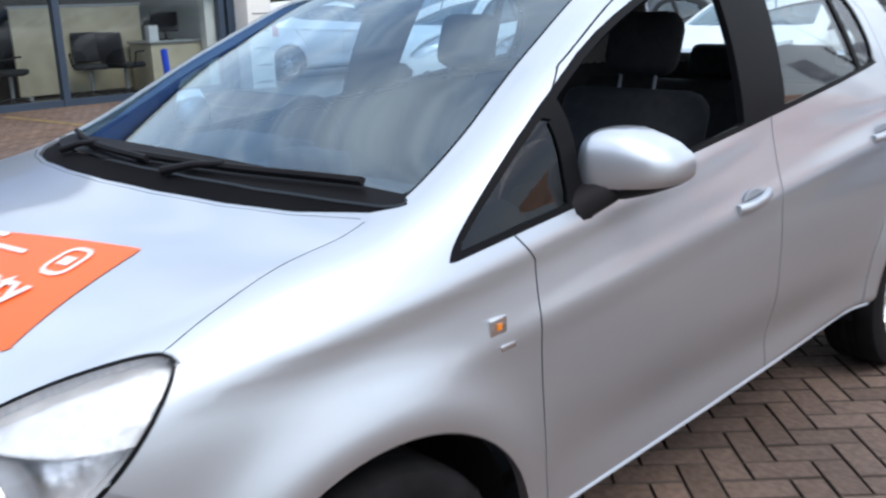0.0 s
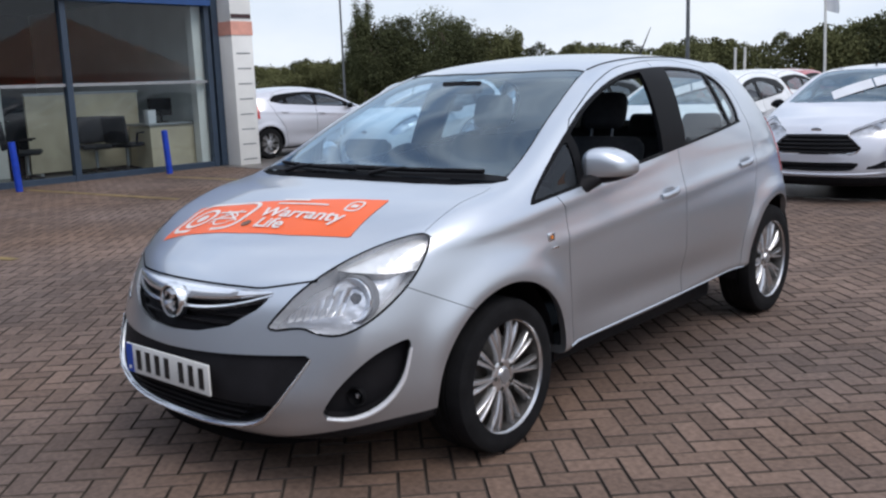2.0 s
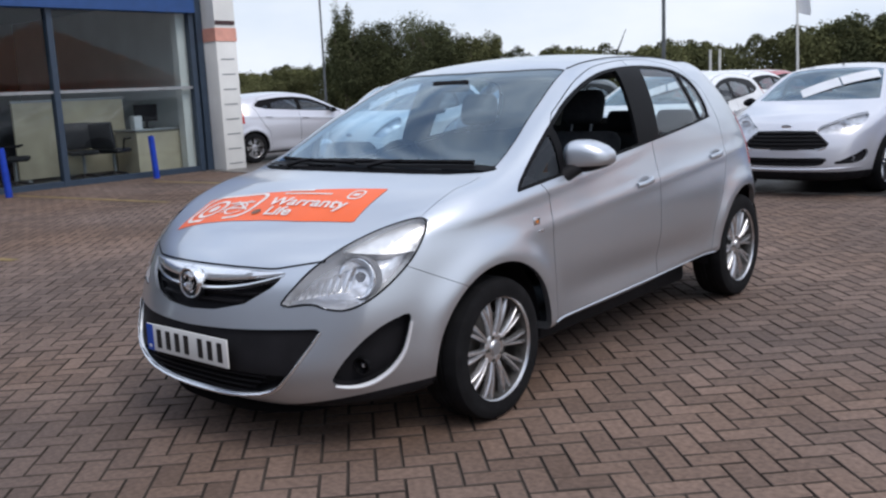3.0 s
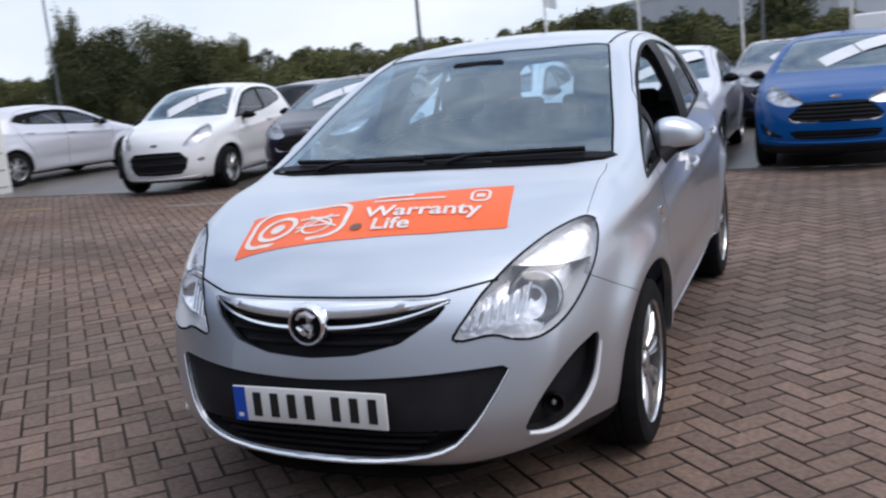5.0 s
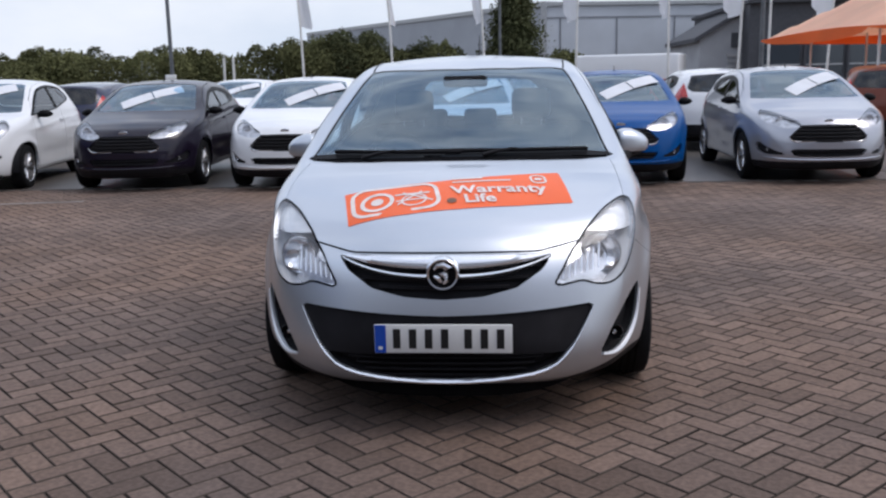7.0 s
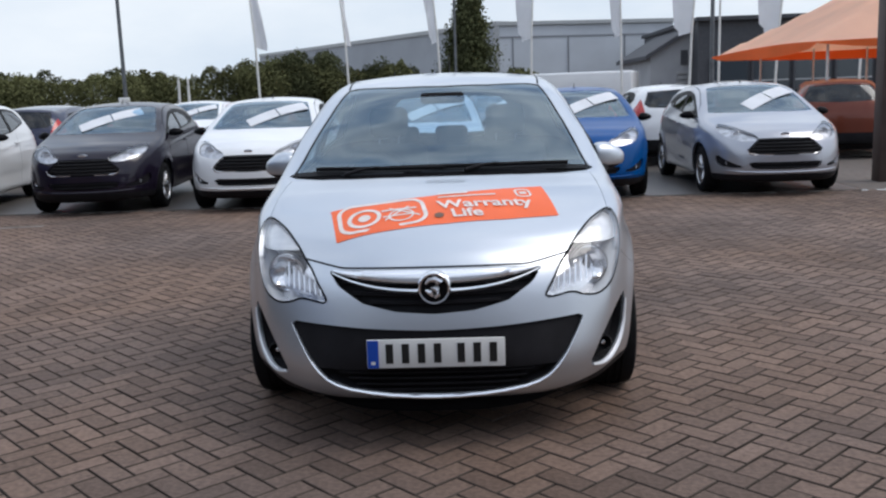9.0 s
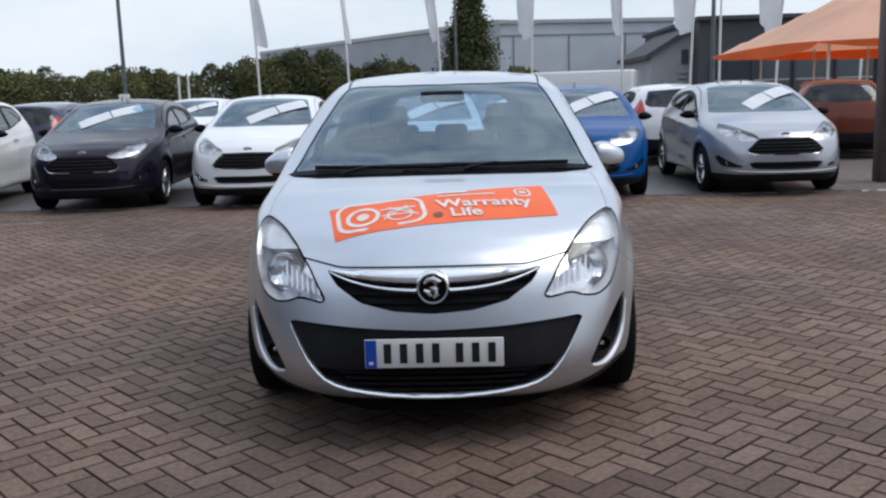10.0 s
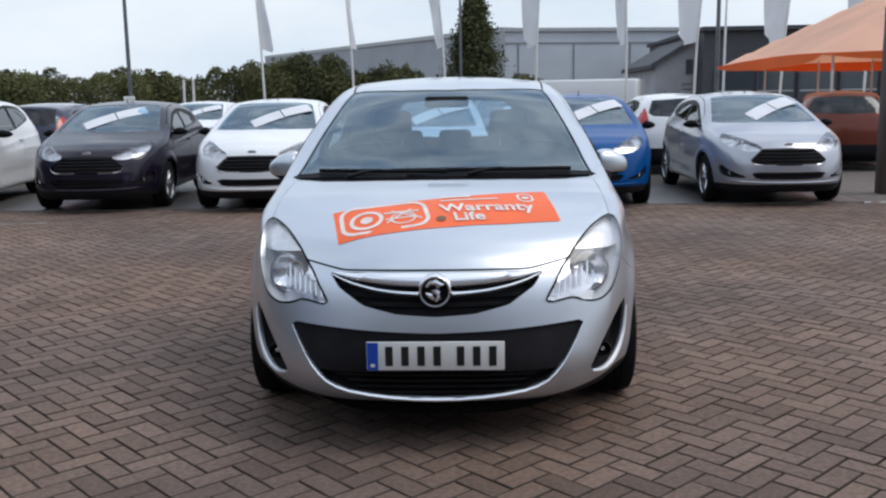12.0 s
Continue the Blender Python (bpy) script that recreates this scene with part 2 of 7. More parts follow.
def smax(a, b, k):
    h = np.clip(0.5 + 0.5 * (a - b) / k, 0, 1)
    return b * (1 - h) + a * h + k * h * (1 - h)


def gradient(F, p, e=0.004):
    g = np.empty_like(p)
    for i in range(3):
        d = np.zeros(3)
        d[i] = e
        g[:, i] = (F(p + d) - F(p - d)) / (2 * e)
    return g


def mesh_of(F, lo, hi, h):
    """Triangles of the surface F = 0 inside a box, on cells of size h, with its points pulled onto the surface."""
    ax = [np.arange(a, b + h, h) for a, b in zip(lo, hi)]
    n = [len(a) for a in ax]
    X, Y, Z = np.meshgrid(*ax, indexing="ij")
    val = F(np.stack([X.ravel(), Y.ravel(), Z.ravel()], 1)).reshape(n)
    ins = val < 0
    corners = [(i, j, k) for i in (0, 1) for j in (0, 1) for k in (0, 1)]
    cut = lambda A, c: A[c[0]:n[0] - 1 + c[0], c[1]:n[1] - 1 + c[1], c[2]:n[2] - 1 + c[2]]
    cnt = sum(cut(ins, c).astype(int) for c in corners)
    active = (cnt > 0) & (cnt < 8)
    idx = -np.ones(active.shape, int)
    idx[active] = np.arange(active.sum())
    ci = np.argwhere(active)
    acc = np.zeros((len(ci), 3))
    num = np.zeros(len(ci))
    for a in corners:
        for d in range(3):
            if a[d]:
                continue
            b = list(a)
            b[d] = 1
            va, vb = cut(val, a)[active], cut(val, tuple(b))[active]
            on = (va < 0) != (vb < 0)
            t = np.where(on, va / np.where(on, va - vb, 1), 0)
            q = np.array(a, float)[None] + np.eye(3)[d][None] * t[:, None]
            acc += q * on[:, None]
            num += on
    V = (ci + acc / num[:, None]) * h + np.array([a[0] for a in ax])
    quads = []
    for d in range(3):
        e1, e2 = [(1, 2), (2, 0), (0, 1)][d]
        sl0 = [slice(1, n[i] - 1) for i in range(3)]
        sl0[d] = slice(0, n[d] - 1)
        sl1 = list(sl0)
        sl1[d] = slice(1, n[d])
        A, B = ins[tuple(sl0)], ins[tuple(sl1)]
        for flip in (False, True):
            w = np.argwhere((A & ~B) if not flip else (~A & B))
            for i in range(3):
                if i != d:
                    w[:, i] += 1
            o1, o2 = np.zeros(3, int), np.zeros(3, int)
            o1[e1], o2[e2] = 1, 1
            q = [idx[tuple((w - o).T)] for o in (o1 + o2, o2, 0 * o1, o1)]
            if flip:
                q = q[::-1]
            quads.append(np.stack(q, 1))
    Q = np.concatenate(quads)
    Q = Q[(Q >= 0).all(1)]
    for _ in range(4):
        f = F(V)
        g = gradient(F, V)
        step = (f / np.maximum((g * g).sum(1), 1e-6))[:, None] * g
        ln = np.linalg.norm(step, axis=1, keepdims=True)
        V = V - step * np.minimum(1, h * 0.5 / np.maximum(ln, 1e-9))
    T = np.concatenate([Q[:, [0, 1, 2]], Q[:, [0, 2, 3]]])
    return V, T


class Shell:
    """A triangle surface that can be cut along smooth fields into labelled pieces."""

    def __init__(self, V, T):
        self.V, self.T, self.L = V, T, np.zeros(len(T), int)

    def cut(self, field, level=0.0, only=None):
        s = field(self.V) - level
        s = np.where(np.abs(s) < 1e-5, 1e-5, s)
        T, L = self.T, self.L
        sg = s[T] < 0
        mixed = (sg.any(1)) & (~sg.all(1))
        if only is not None:
            mixed &= np.isin(L, only)
        keep, Lk = T[~mixed], L[~mixed]
        M, Lm, G = T[mixed], L[mixed], sg[mixed]
        lone_in = G.sum(1) == 1
        lone = np.where(lone_in, G.argmax(1), (~G).argmax(1))
        r = np.arange(len(M))
        a, b, c = M[r, lone], M[r, (lone + 1) % 3], M[r, (lone + 2) % 3]
        e = np.concatenate([np.stack([a, b], 1), np.stack([a, c], 1)])
        key = np.sort(e, 1)
        uq, inv = np.unique(key, axis=0, return_inverse=True)
        inv = inv.ravel()
        t = s[uq[:, 0]] / (s[uq[:, 0]] - s[uq[:, 1]])
        P = self.V[uq[:, 0]] + (self.V[uq[:, 1]] - self.V[uq[:, 0]]) * t[:, None]
        base = len(self.V)
        self.V = np.concatenate([self.V, P])
        ab, ac = base + inv[:len(M)], base + inv[len(M):]
        self.T = np.concatenate([keep, np.stack([a, ab, ac], 1), np.stack([ab, b, c], 1), np.stack([ab, c, ac], 1)])
        self.L = np.concatenate([Lk, Lm, Lm, Lm])
        return self

    def label(self, field, value, only=(0,), level=0.0):
        """Cuts along field = level and gives what lies inside the label value."""
        only = list(only)
        self.cut(field, level, only)
        c = self.V[self.T].mean(1)
        self.L[np.isin(self.L, only) & (field(c) < level)] = value
        return self

    def piece(self, value):
        T = self.T[np.isin(self.L, value)]
        used, inv = np.unique(T.ravel(), return_inverse=True)
        return self.V[used], inv.reshape(-1, 3)


def borders(T):
    e = np.concatenate([T[:, [0, 1]], T[:, [1, 2]], T[:, [2, 0]]])
    key = np.sort(e, 1)
    uq, first, count = np.unique(key, axis=0, return_index=True, return_counts=True)
    return e[first[count == 1]]


def panel(name, V, T, F, material, parent, label="", lift=0.0, rim=0.012):
    """A sheet of the body with a turned-in rim; lift moves it out along the surface's normal."""
    if len(T) == 0:
        return None
    N = gradient(F, V)
    N /= np.maximum(np.linalg.norm(N, axis=1, keepdims=True), 1e-9)
    V = V + N * lift
    faces, norms, verts = T, N, V
    if rim:
        e = borders(T)
        k = len(V)
        E = len(e)
        outer = np.concatenate([V[e[:, 0]], V[e[:, 1]]])
        inner = outer - np.concatenate([N[e[:, 0]], N[e[:, 1]]]) * rim
        d = V[e[:, 1]] - V[e[:, 0]]
        wn = np.cross(d, N[e[:, 0]])
        wn /= np.maximum(np.linalg.norm(wn, axis=1, keepdims=True), 1e-9)
        i = np.arange(E)
        q0, q1, q2, q3 = k + i, k + E + i, k + 3 * E + i, k + 2 * E + i
        verts = np.concatenate([V, outer, inner])
        norms = np.concatenate([N, wn, wn, wn, wn])
        faces = np.concatenate([T, np.stack([q1, q0, q3], 1), np.stack([q1, q3, q2], 1)])
    return raw(name, verts, faces, material, parent, label, normals=norms)


def poly_field(pts, cols, round_to=0.0, sample=0):
    """The signed distance to a closed outline in two of the coordinates (x as |x|); below 0 inside."""
    P = np.array(pts, float)
    if sample:
        n = len(P)
        out = []
        for i in range(n):
            p0, p1, p2, p3 = P[i - 1], P[i], P[(i + 1) % n], P[(i + 2) % n]
            for j in range(sample):
                t = j / sample
                out.append(0.5 * (2 * p1 + (p2 - p0) * t + (2 * p0 - 5 * p1 + 4 * p2 - p3) * t * t + (3 * p1 - p0 - 3 * p2 + p3) * t**3))
        P = np.array(out)
    A, B = P, np.roll(P, -1, 0)

    def f(v):
        w = cols(v)
        best = np.full(len(w), 1e9)
        inside = np.zeros(len(w), bool)
        for a, b in zip(A, B):
            d = b - a
            t = np.clip(((w - a) @ d) / max(d @ d, 1e-12), 0, 1)
            best = np.minimum(best, np.linalg.norm(w - a - t[:, None] * d, axis=1))
            hit = ((a[1] > w[:, 1]) != (b[1] > w[:, 1]))
            xs = a[0] + (w[:, 1] - a[1]) / np.where(hit, d[1], 1) * d[0] if abs(d[1]) > 1e-12 else np.full(len(w), -1e9)
            inside ^= hit & (w[:, 0] < xs)
        return np.where(inside, -best, best) - round_to
    return f


SIDE = lambda v: v[:, [1, 2]]
FRONT = lambda v: np.stack([np.abs(v[:, 0]), v[:, 2]], 1)
TOP = lambda v: np.stack([np.abs(v[:, 0]), v[:, 1]], 1)


def only_if(field, cond):
    """The field where cond holds, far outside elsewhere."""
    return lambda v: np.where(cond(v), field(v), 0.5)


# ---- cars ----
def car_field(P):
    """The smooth outer skin of a hatchback as an implicit solid; front towards -y, left towards +x."""
    ztop, wz, yf, yr = spline(P["top"]), spline(P["width"]), spline(P["front"]), spline(P["rear"])
    kb, crown, kr = spline(P["bow"]), spline(P["crown"]), spline(P["round"])
    zb = spline(P["under"])
    nf, nr = spline(P["corner_front"]), P["corner_rear"]
    ycf, ycr = P["taper_front"], P["taper_rear"]
    arches, flare = P["arches"], P.get("flare", (0.016, 0.016, 0.05))

    def F(p):
        x, y, z = p[:, 0], p[:, 1], p[:, 2]
        ax = np.abs(x)
        x2 = ax * ax
        ye = y - kb(y) * x2
        H = ztop(ye) - crown(y) * x2
        sl = (ztop(ye + 0.01) - ztop(ye - 0.01)) / 0.02
        top = (z - H) / np.sqrt(1 + sl * sl)
        W = wz(z)
        W = W * (1 - P["roof_taper"] * np.clip((z - 1.0) / 0.3, 0, 1) * np.clip((y - 0.2) / 1.4, 0, 1) ** 1.5)
        for yc, zc, ra in arches:
            r = np.hypot(y - yc, z - zc)
            W = W + (flare[0] if yc < 0 else flare[1]) * np.exp(-(((r - ra - 0.02) / flare[2]) ** 2)) * np.clip((0.92 - z) / 0.18, 0, 1)
        mid = np.exp(-((y - 0.0) / 0.75) ** 4)
        W = W - 0.016 * mid * np.exp(-(((z - 0.43) / 0.075) ** 2)) + 0.010 * mid * np.exp(-(((z - 0.27) / 0.05) ** 2))
        zl = P["crease"][0] + P["crease"][1] * (y + 1.0)
        W = W + P["crease"][2] * np.exp(-(((z - zl) / 0.035) ** 2)) * np.clip((y + 1.3) / 0.5, 0, 1)
        if "shoulder" in P:
            zs = P["shoulder"][0] + P["shoulder"][1] * (y + 1.0)
            W = W + P["shoulder"][2] * np.exp(-(((z - zs) / 0.032) ** 2)) * np.clip((y + 1.75) / 0.4, 0, 1) * np.clip((0.1 - y) / 0.6, 0, 1)
        n = nf(z)
        lf, lr = np.maximum(ycf - yf(z), 0.2), np.maximum(yr(z) - ycr, 0.2)
        u = ax / W
        df, dr = np.maximum(ycf - y, 0) / lf, np.maximum(y - ycr, 0) / lr
        gf = (u**n + df**n) ** (1 / n)
        gr = (u**nr + dr**nr) ** (1 / nr)
        side = (np.maximum(gf, gr) - 1) * 0.86
        k = kr(y)
        f = smax(side, top, k)
        return smax(f, zb(y) - z, 0.035)
    return F


def arch_field(P):
    def f(v):
        d = np.full(len(v), 9.0)
        for yc, zc, ra in P["arches"]:
            d = np.minimum(d, np.hypot(v[:, 1] - yc, v[:, 2] - zc) - ra)
        return np.where(np.abs(v[:, 0]) > 0.45, d, 0.5)
    return f


def wheel(parent, c, side, r, width, rim, pairs, twin=0.055, hi=True):
    """A road wheel: rim with paired spokes, tyre, disc and hub cap. side: +1 left, -1 right."""
    n = 64 if hi else 28
    x0, h = c[0], width / 2
    o = side
    prof = [(-h * 0.9, rim * 0.96), (-h * 0.5, rim * 0.88), (h * 0.5, rim * 0.9), (h * 0.86, rim * 0.95), (h * 0.93, rim), (h * 0.97, rim * 1.0), (h * 0.97, rim * 0.985), (h * 0.80, rim * 0.955)]
    bm = lathe([(o * a, q) for a, q in prof[3:]], n)
    w = part("wheel", bm, M_ALLOY, parent)
    w.matrix_basis = pose(*c)
    part("rim_barrel", lathe([(o * a, q) for a, q in prof[:4]], n), M_DISC, w, "dark inside of the rim")
    for s in (-1, 1):
        bm = bmesh.new()
        prev = None
        for t in np.linspace(0, 1, 7 if hi else 3):
            rr = 0.05 + (rim * 0.95 - 0.05) * t
            aa = s * twin * (1.1 + 0.8 * t)
            xx = h * (0.62 + 0.20 * math.sin(t * 2.2) - 0.06 * t)
            wd = (0.0046 if hi else 0.0062) + 0.0028 * t
            cx, sx = math.cos(aa), math.sin(aa)
            ring = []
            for dx, dw in ((0.0, -0.6), (0.006, -0.25), (0.006, 0.25), (0.0, 0.6), (-0.022, 0.75), (-0.022, -0.75)):
                tw = dw * wd * 2
                ring.append(bm.verts.new((o * (xx + dx), rr * cx - tw * sx, rr * sx + tw * cx)))
            if prev:
                for j in range(6):
                    bm.faces.new((prev[j], prev[(j + 1) % 6], ring[(j + 1) % 6], ring[j]))
            prev = ring
        bmesh.ops.recalc_face_normals(bm, faces=bm.faces)
        sp = part("spoke", bm, M_ALLOY, w)
        for k in range(1, pairs):
            link("spoke", sp.data, w).matrix_basis = Matrix.Rotation(2 * math.pi * k / pairs, 4, "X")
    shoulder = [(-h, rim * 0.97), (-h * 1.04, rim * 1.12), (-h * 1.03, r * 0.90), (-h * 0.93, r * 0.965), (-h * 0.7, r * 0.993), (-h * 0.36, r)]
    grooves = [(-h * 0.34, r * 0.978), (-h * 0.28, r * 0.978), (-h * 0.26, r), (-0.01, r), (-0.008, r * 0.978), (0.008, r * 0.978), (0.01, r)]
    half = shoulder + grooves
    full = half + [(-a, q) for a, q in reversed(shoulder + grooves[:4])]
    part("tyre", lathe(full, n), M_RUBBER, w)
    part("brake_disc", lathe([(o * h * 0.15, 0.03), (o * h * 0.15, rim * 0.66), (-o * h * 0.2, rim * 0.68), (-o * h * 0.2, 0.03)], 32 if hi else 16), M_DISC, w)
    part("hub_cap", lathe([(o * h * 0.4, 0.066), (o * h * 0.66, 0.066), (o * h * 0.74, 0.05), (o * h * 0.70, 0.034), (o * h * 0.76, 0.030), (o * h * 0.78, 0.001)], 24 if hi else 12), M_ALLOY, w)
    if hi:
        part("centre_cap", lathe([(o * h * 0.765, 0.029), (o * h * 0.80, 0.026), (o * h * 0.81, 0.001)], 20), M_BEZEL, w, "dark grey centre cap")
        for k in range(5):
            a = 2 * math.pi * (k + 0.5) / 5
            q = (0.050 * math.cos(a), 0.050 * math.sin(a))
            part("wheel_bolt", cyl(bmesh.new(), (o * h * 0.62, *q), (o * h * 0.755, *q), 0.009, n=6), M_DISC, w)
    return w


M_DISC = mat("brake_steel", (0.10, 0.095, 0.09), 0.5, 0.8, var=0.3, var_scale=30)


def offset_piece(sh, labels, F, d):
    V, T = sh.piece(labels)
    if len(T) == 0:
        return V, T
    N = gradient(F, V)
    N /= np.maximum(np.linalg.norm(N, axis=1, keepdims=True), 1e-9)
    return V + N * d, T


def split_sides(V, T):
    c = V[T].mean(1)[:, 0]
    for s in (1, -1):
        t = T[(c * s) > 0]
        used, inv = np.unique(t.ravel(), return_inverse=True)
        yield s, V[used], inv.reshape(-1, 3)


def seat(parent, x, y, z, m=None):
    """A front seat: cushion, backrest, headrest on two bars."""
    bm = box(bmesh.new(), (x - 0.25, y - 0.28, z), (x + 0.25, y + 0.25, z + 0.16), 0.05, seg=3)
    part("seat_cushion", bm, M_SEAT, parent)
    lean = Matrix.Translation((x, y + 0.24, z + 0.08)) @ Matrix.Rotation(radians(-17), 4, "X")
    part("seat_backrest", boxed((-0.24, -0.06, 0), (0.24, 0.07, 0.60), 0.055, lean, 3), M_SEAT, parent)
    bm = boxed((-0.12, -0.05, 0.64), (0.12, 0.05, 0.83), 0.05, lean, 3)
    part("headrest", bm, M_SEAT, parent)
    for x1 in (-0.06, 0.06):
        part("headrest_bar", cyl(bmesh.new(), lean @ Vector((x1, 0, 0.58)), lean @ Vector((x1, 0, 0.67)), 0.006, n=8), M_STEELBAR, parent)


M_STEELBAR = mat("dull_steel", (0.2, 0.2, 0.21), 0.4, 0.8)


MAINCAR = dict(
    top=[(-2.42, -0.5), (-2.25, 0.25), (-2.16, 0.50), (-2.10, 0.655), (-2.05, 0.725), (-1.96, 0.795), (-1.8, 0.865), (-1.5, 0.955), (-1.24, 1.005), (-1.15, 1.035), (-0.70, 1.255),
         (-0.36, 1.405), (-0.2, 1.449), (0.1, 1.486), (0.5, 1.498), (1.0, 1.47), (1.45, 1.39), (1.62, 1.24), (1.78, 1.02), (1.88, 0.8), (1.95, 0.5)],
    width=[(0.17, 0.80), (0.28, 0.836), (0.42, 0.852), (0.6, 0.864), (0.75, 0.860), (0.86, 0.842), (0.95, 0.818), (1.1, 0.782), (1.25, 0.727), (1.38, 0.662), (1.5, 0.59)],
    front=[(0.17, -2.03), (0.22, -2.09), (0.30, -2.13), (0.40, -2.148), (0.5, -2.145), (0.6, -2.125), (0.68, -2.10), (0.78, -2.06), (0.9, -1.97), (1.0, -1.85), (1.5, -1.65)],
    rear=[(0.2, 1.80), (0.35, 1.85), (0.55, 1.86), (0.8, 1.85), (1.0, 1.80), (1.2, 1.69), (1.4, 1.5), (1.5, 1.4)],
    bow=[(-2.2, 0.62), (-1.95, 0.52), (-1.6, 0.30), (-1.15, 0.20), (-0.7, 0.20), (-0.3, 0.22), (0.3, 0.0), (1.8, -0.2)],
    crown=[(-2.1, 0.06), (-1.85, 0.06), (-1.55, 0.035), (-1.0, 0.05), (0, 0.11), (1.5, 0.13)],
    round=[(-2.1, 0.05), (-1.5, 0.075), (-1.0, 0.09), (-0.3, 0.10), (1.5, 0.14)],
    under=[(-2.15, 0.185), (-1.75, 0.19), (-1.5, 0.24), (-0.95, 0.285), (0.0, 0.305), (0.8, 0.335), (1.6, 0.30), (1.9, 0.30)],
    corner_front=[(0.2, 3.1), (0.5, 3.0), (0.8, 2.75), (1.5, 2.5)], corner_rear=3.4, taper_front=-0.9, taper_rear=0.9, roof_taper=0.08,
    crease=(0.74, 0.075, 0.006), shoulder=(0.882, 0.10, 0.008), flare=(0.026, 0.022, 0.075),
    arches=[(-1.2555, 0.295, 0.355), (1.2555, 0.312, 0.375)])

Q45 = lambda v: np.stack([(np.abs(v[:, 0]) + v[:, 1]) * 0.7071, v[:, 2]], 1)
WIDE = lambda v: np.abs(v[:, 0]) > 0.45


def solve(F, p, axis, lo, hi):
    """The coordinate along an axis at which F changes sign, for points p; F is below 0 at hi."""
    p = np.array(p, float)
    a, b = np.full(len(p), float(lo)), np.full(len(p), float(hi))
    for _ in range(36):
        m = (a + b) / 2
        p[:, axis] = m
        inside = F(p) < 0
        b, a = np.where(inside, m, b), np.where(inside, a, m)
    p[:, axis] = (a + b) / 2
    return p


def on_front(F, xz):
    return solve(F, [(x, 0, z) for x, z in xz], 1, -2.6, -1.0)


def on_top(F, xy):
    return solve(F, [(x, y, 0) for x, y in xy], 2, 1.8, 0.5)


def on_side(F, yz, s=1):
    return solve(F, [(0, y, z) for y, z in yz], 0, s * 1.2, s * 0.3)


def bar(points, up, deep, h, d):
    """A bevelled flat bar along points; up and deep are its two directions across, h and d its half sizes (one or a list)."""
    bm = bmesh.new()
    up, deep = Vector(up), Vector(deep)
    prev = None
    first = None
    for i, p in enumerate(points):
        p = Vector(p)
        hh = h[i] if isinstance(h, (list, tuple, np.ndarray)) else h
        ring = [bm.verts.new(p + up * (a * hh) + deep * (b * d)) for a, b in ((-1, -1), (-1, 0.4), (-0.55, 1), (0.55, 1), (1, 0.4), (1, -1))]
        if prev:
            for j in range(6):
                bm.faces.new((prev[j], prev[(j + 1) % 6], ring[(j + 1) % 6], ring[j]))
        else:
            first = ring
        prev = ring
    bm.faces.new(list(reversed(first)))
    bm.faces.new(prev)
    bmesh.ops.recalc_face_normals(bm, faces=bm.faces)
    return bm


def recess_wall(parent, V, T, F, d0, d1):
    """The black side walls of an opening in the skin."""
    N = gradient(F, V)
    N /= np.maximum(np.linalg.norm(N, axis=1, keepdims=True), 1e-9)
    nxt = {int(q0): int(q1) for q0, q1 in borders(T)}
    best = []
    while nxt:
        q = next(iter(nxt))
        loop = []
        while q in nxt:
            loop.append(q)
            q = nxt.pop(q)
        if len(loop) > len(best):
            best = loop
    a, b = np.array(best), np.array(best[1:] + best[:1])
    k = len(a)
    i = np.arange(k)
    ring = np.concatenate([V[a] - N[a] * d0, V[b] - N[b] * d0, V[b] - N[b] * d1, V[a] - N[a] * d1])
    raw("recess_wall", ring, np.stack([i, i + k, i + 2 * k, i + 3 * k], 1), M_BLACK, parent, smooth=0)


def across(F, fld):
    """The field as a distance along the skin, so that joints keep one width."""
    def f(v):
        d = fld(v)
        near = np.abs(d) < 0.03
        if near.any():
            q = v[near]
            n, g = gradient(F, q), gradient(fld, q)
            c = (n * g).sum(1) / np.maximum(np.linalg.norm(n, axis=1) * np.linalg.norm(g, axis=1), 1e-6)
            d = d.copy()
            d[near] /= np.sqrt(np.maximum(1 - c * c, 0.06))
        return d
    return f


def on_flank(F, fld, least=0.50):
    """Keeps a door's outline to the skin that faces sideways."""
    def f(v):
        g = gradient(F, v)
        return np.maximum(fld(v), (least - np.abs(g[:, 0]) / np.linalg.norm(g, axis=1)) * 0.15)
    return f


def arch_liner(parent, y, z, r, s):
    bm = bmesh.new()
    rings = []
    for k in range(19):
        a = radians(-8 + 196 * k / 18)
        rings.append([bm.verts.new((s * x, y + q * math.cos(a), z + q * math.sin(a))) for x, q in ((0.48, 0.05), (0.50, r), (0.80, r))])
    for a, b in zip(rings, rings[1:]):
        for j in range(2):
            bm.faces.new((a[j], a[j + 1], b[j + 1], b[j]))
    part("arch_liner", bm, M_BLACK, parent)


def label_front(sh, spec):
    """Marks screen, side glass, lamps, grille and the other openings on a bare skin."""
    for name, value, only in (("screen", 1, (0,)), ("scuttle", 2, (0,)), ("glass", 5, (0,)), ("panes", 3, (5,)), ("arch", 99, (0,)), ("rear_screen", 6, (0,)),
                              ("lamp", 7, (0,)), ("grille", 8, (0,)), ("intake", 9, (0,)), ("fog", 10, (0,)), ("tail", 14, (0,))):
        if name in spec:
            sh.label(spec[name], value, only)
    return sh


def pick(V, T, mask):
    t = T[mask]
    used, inv = np.unique(t.ravel(), return_inverse=True)
    return V[used], inv.reshape(-1, 3)


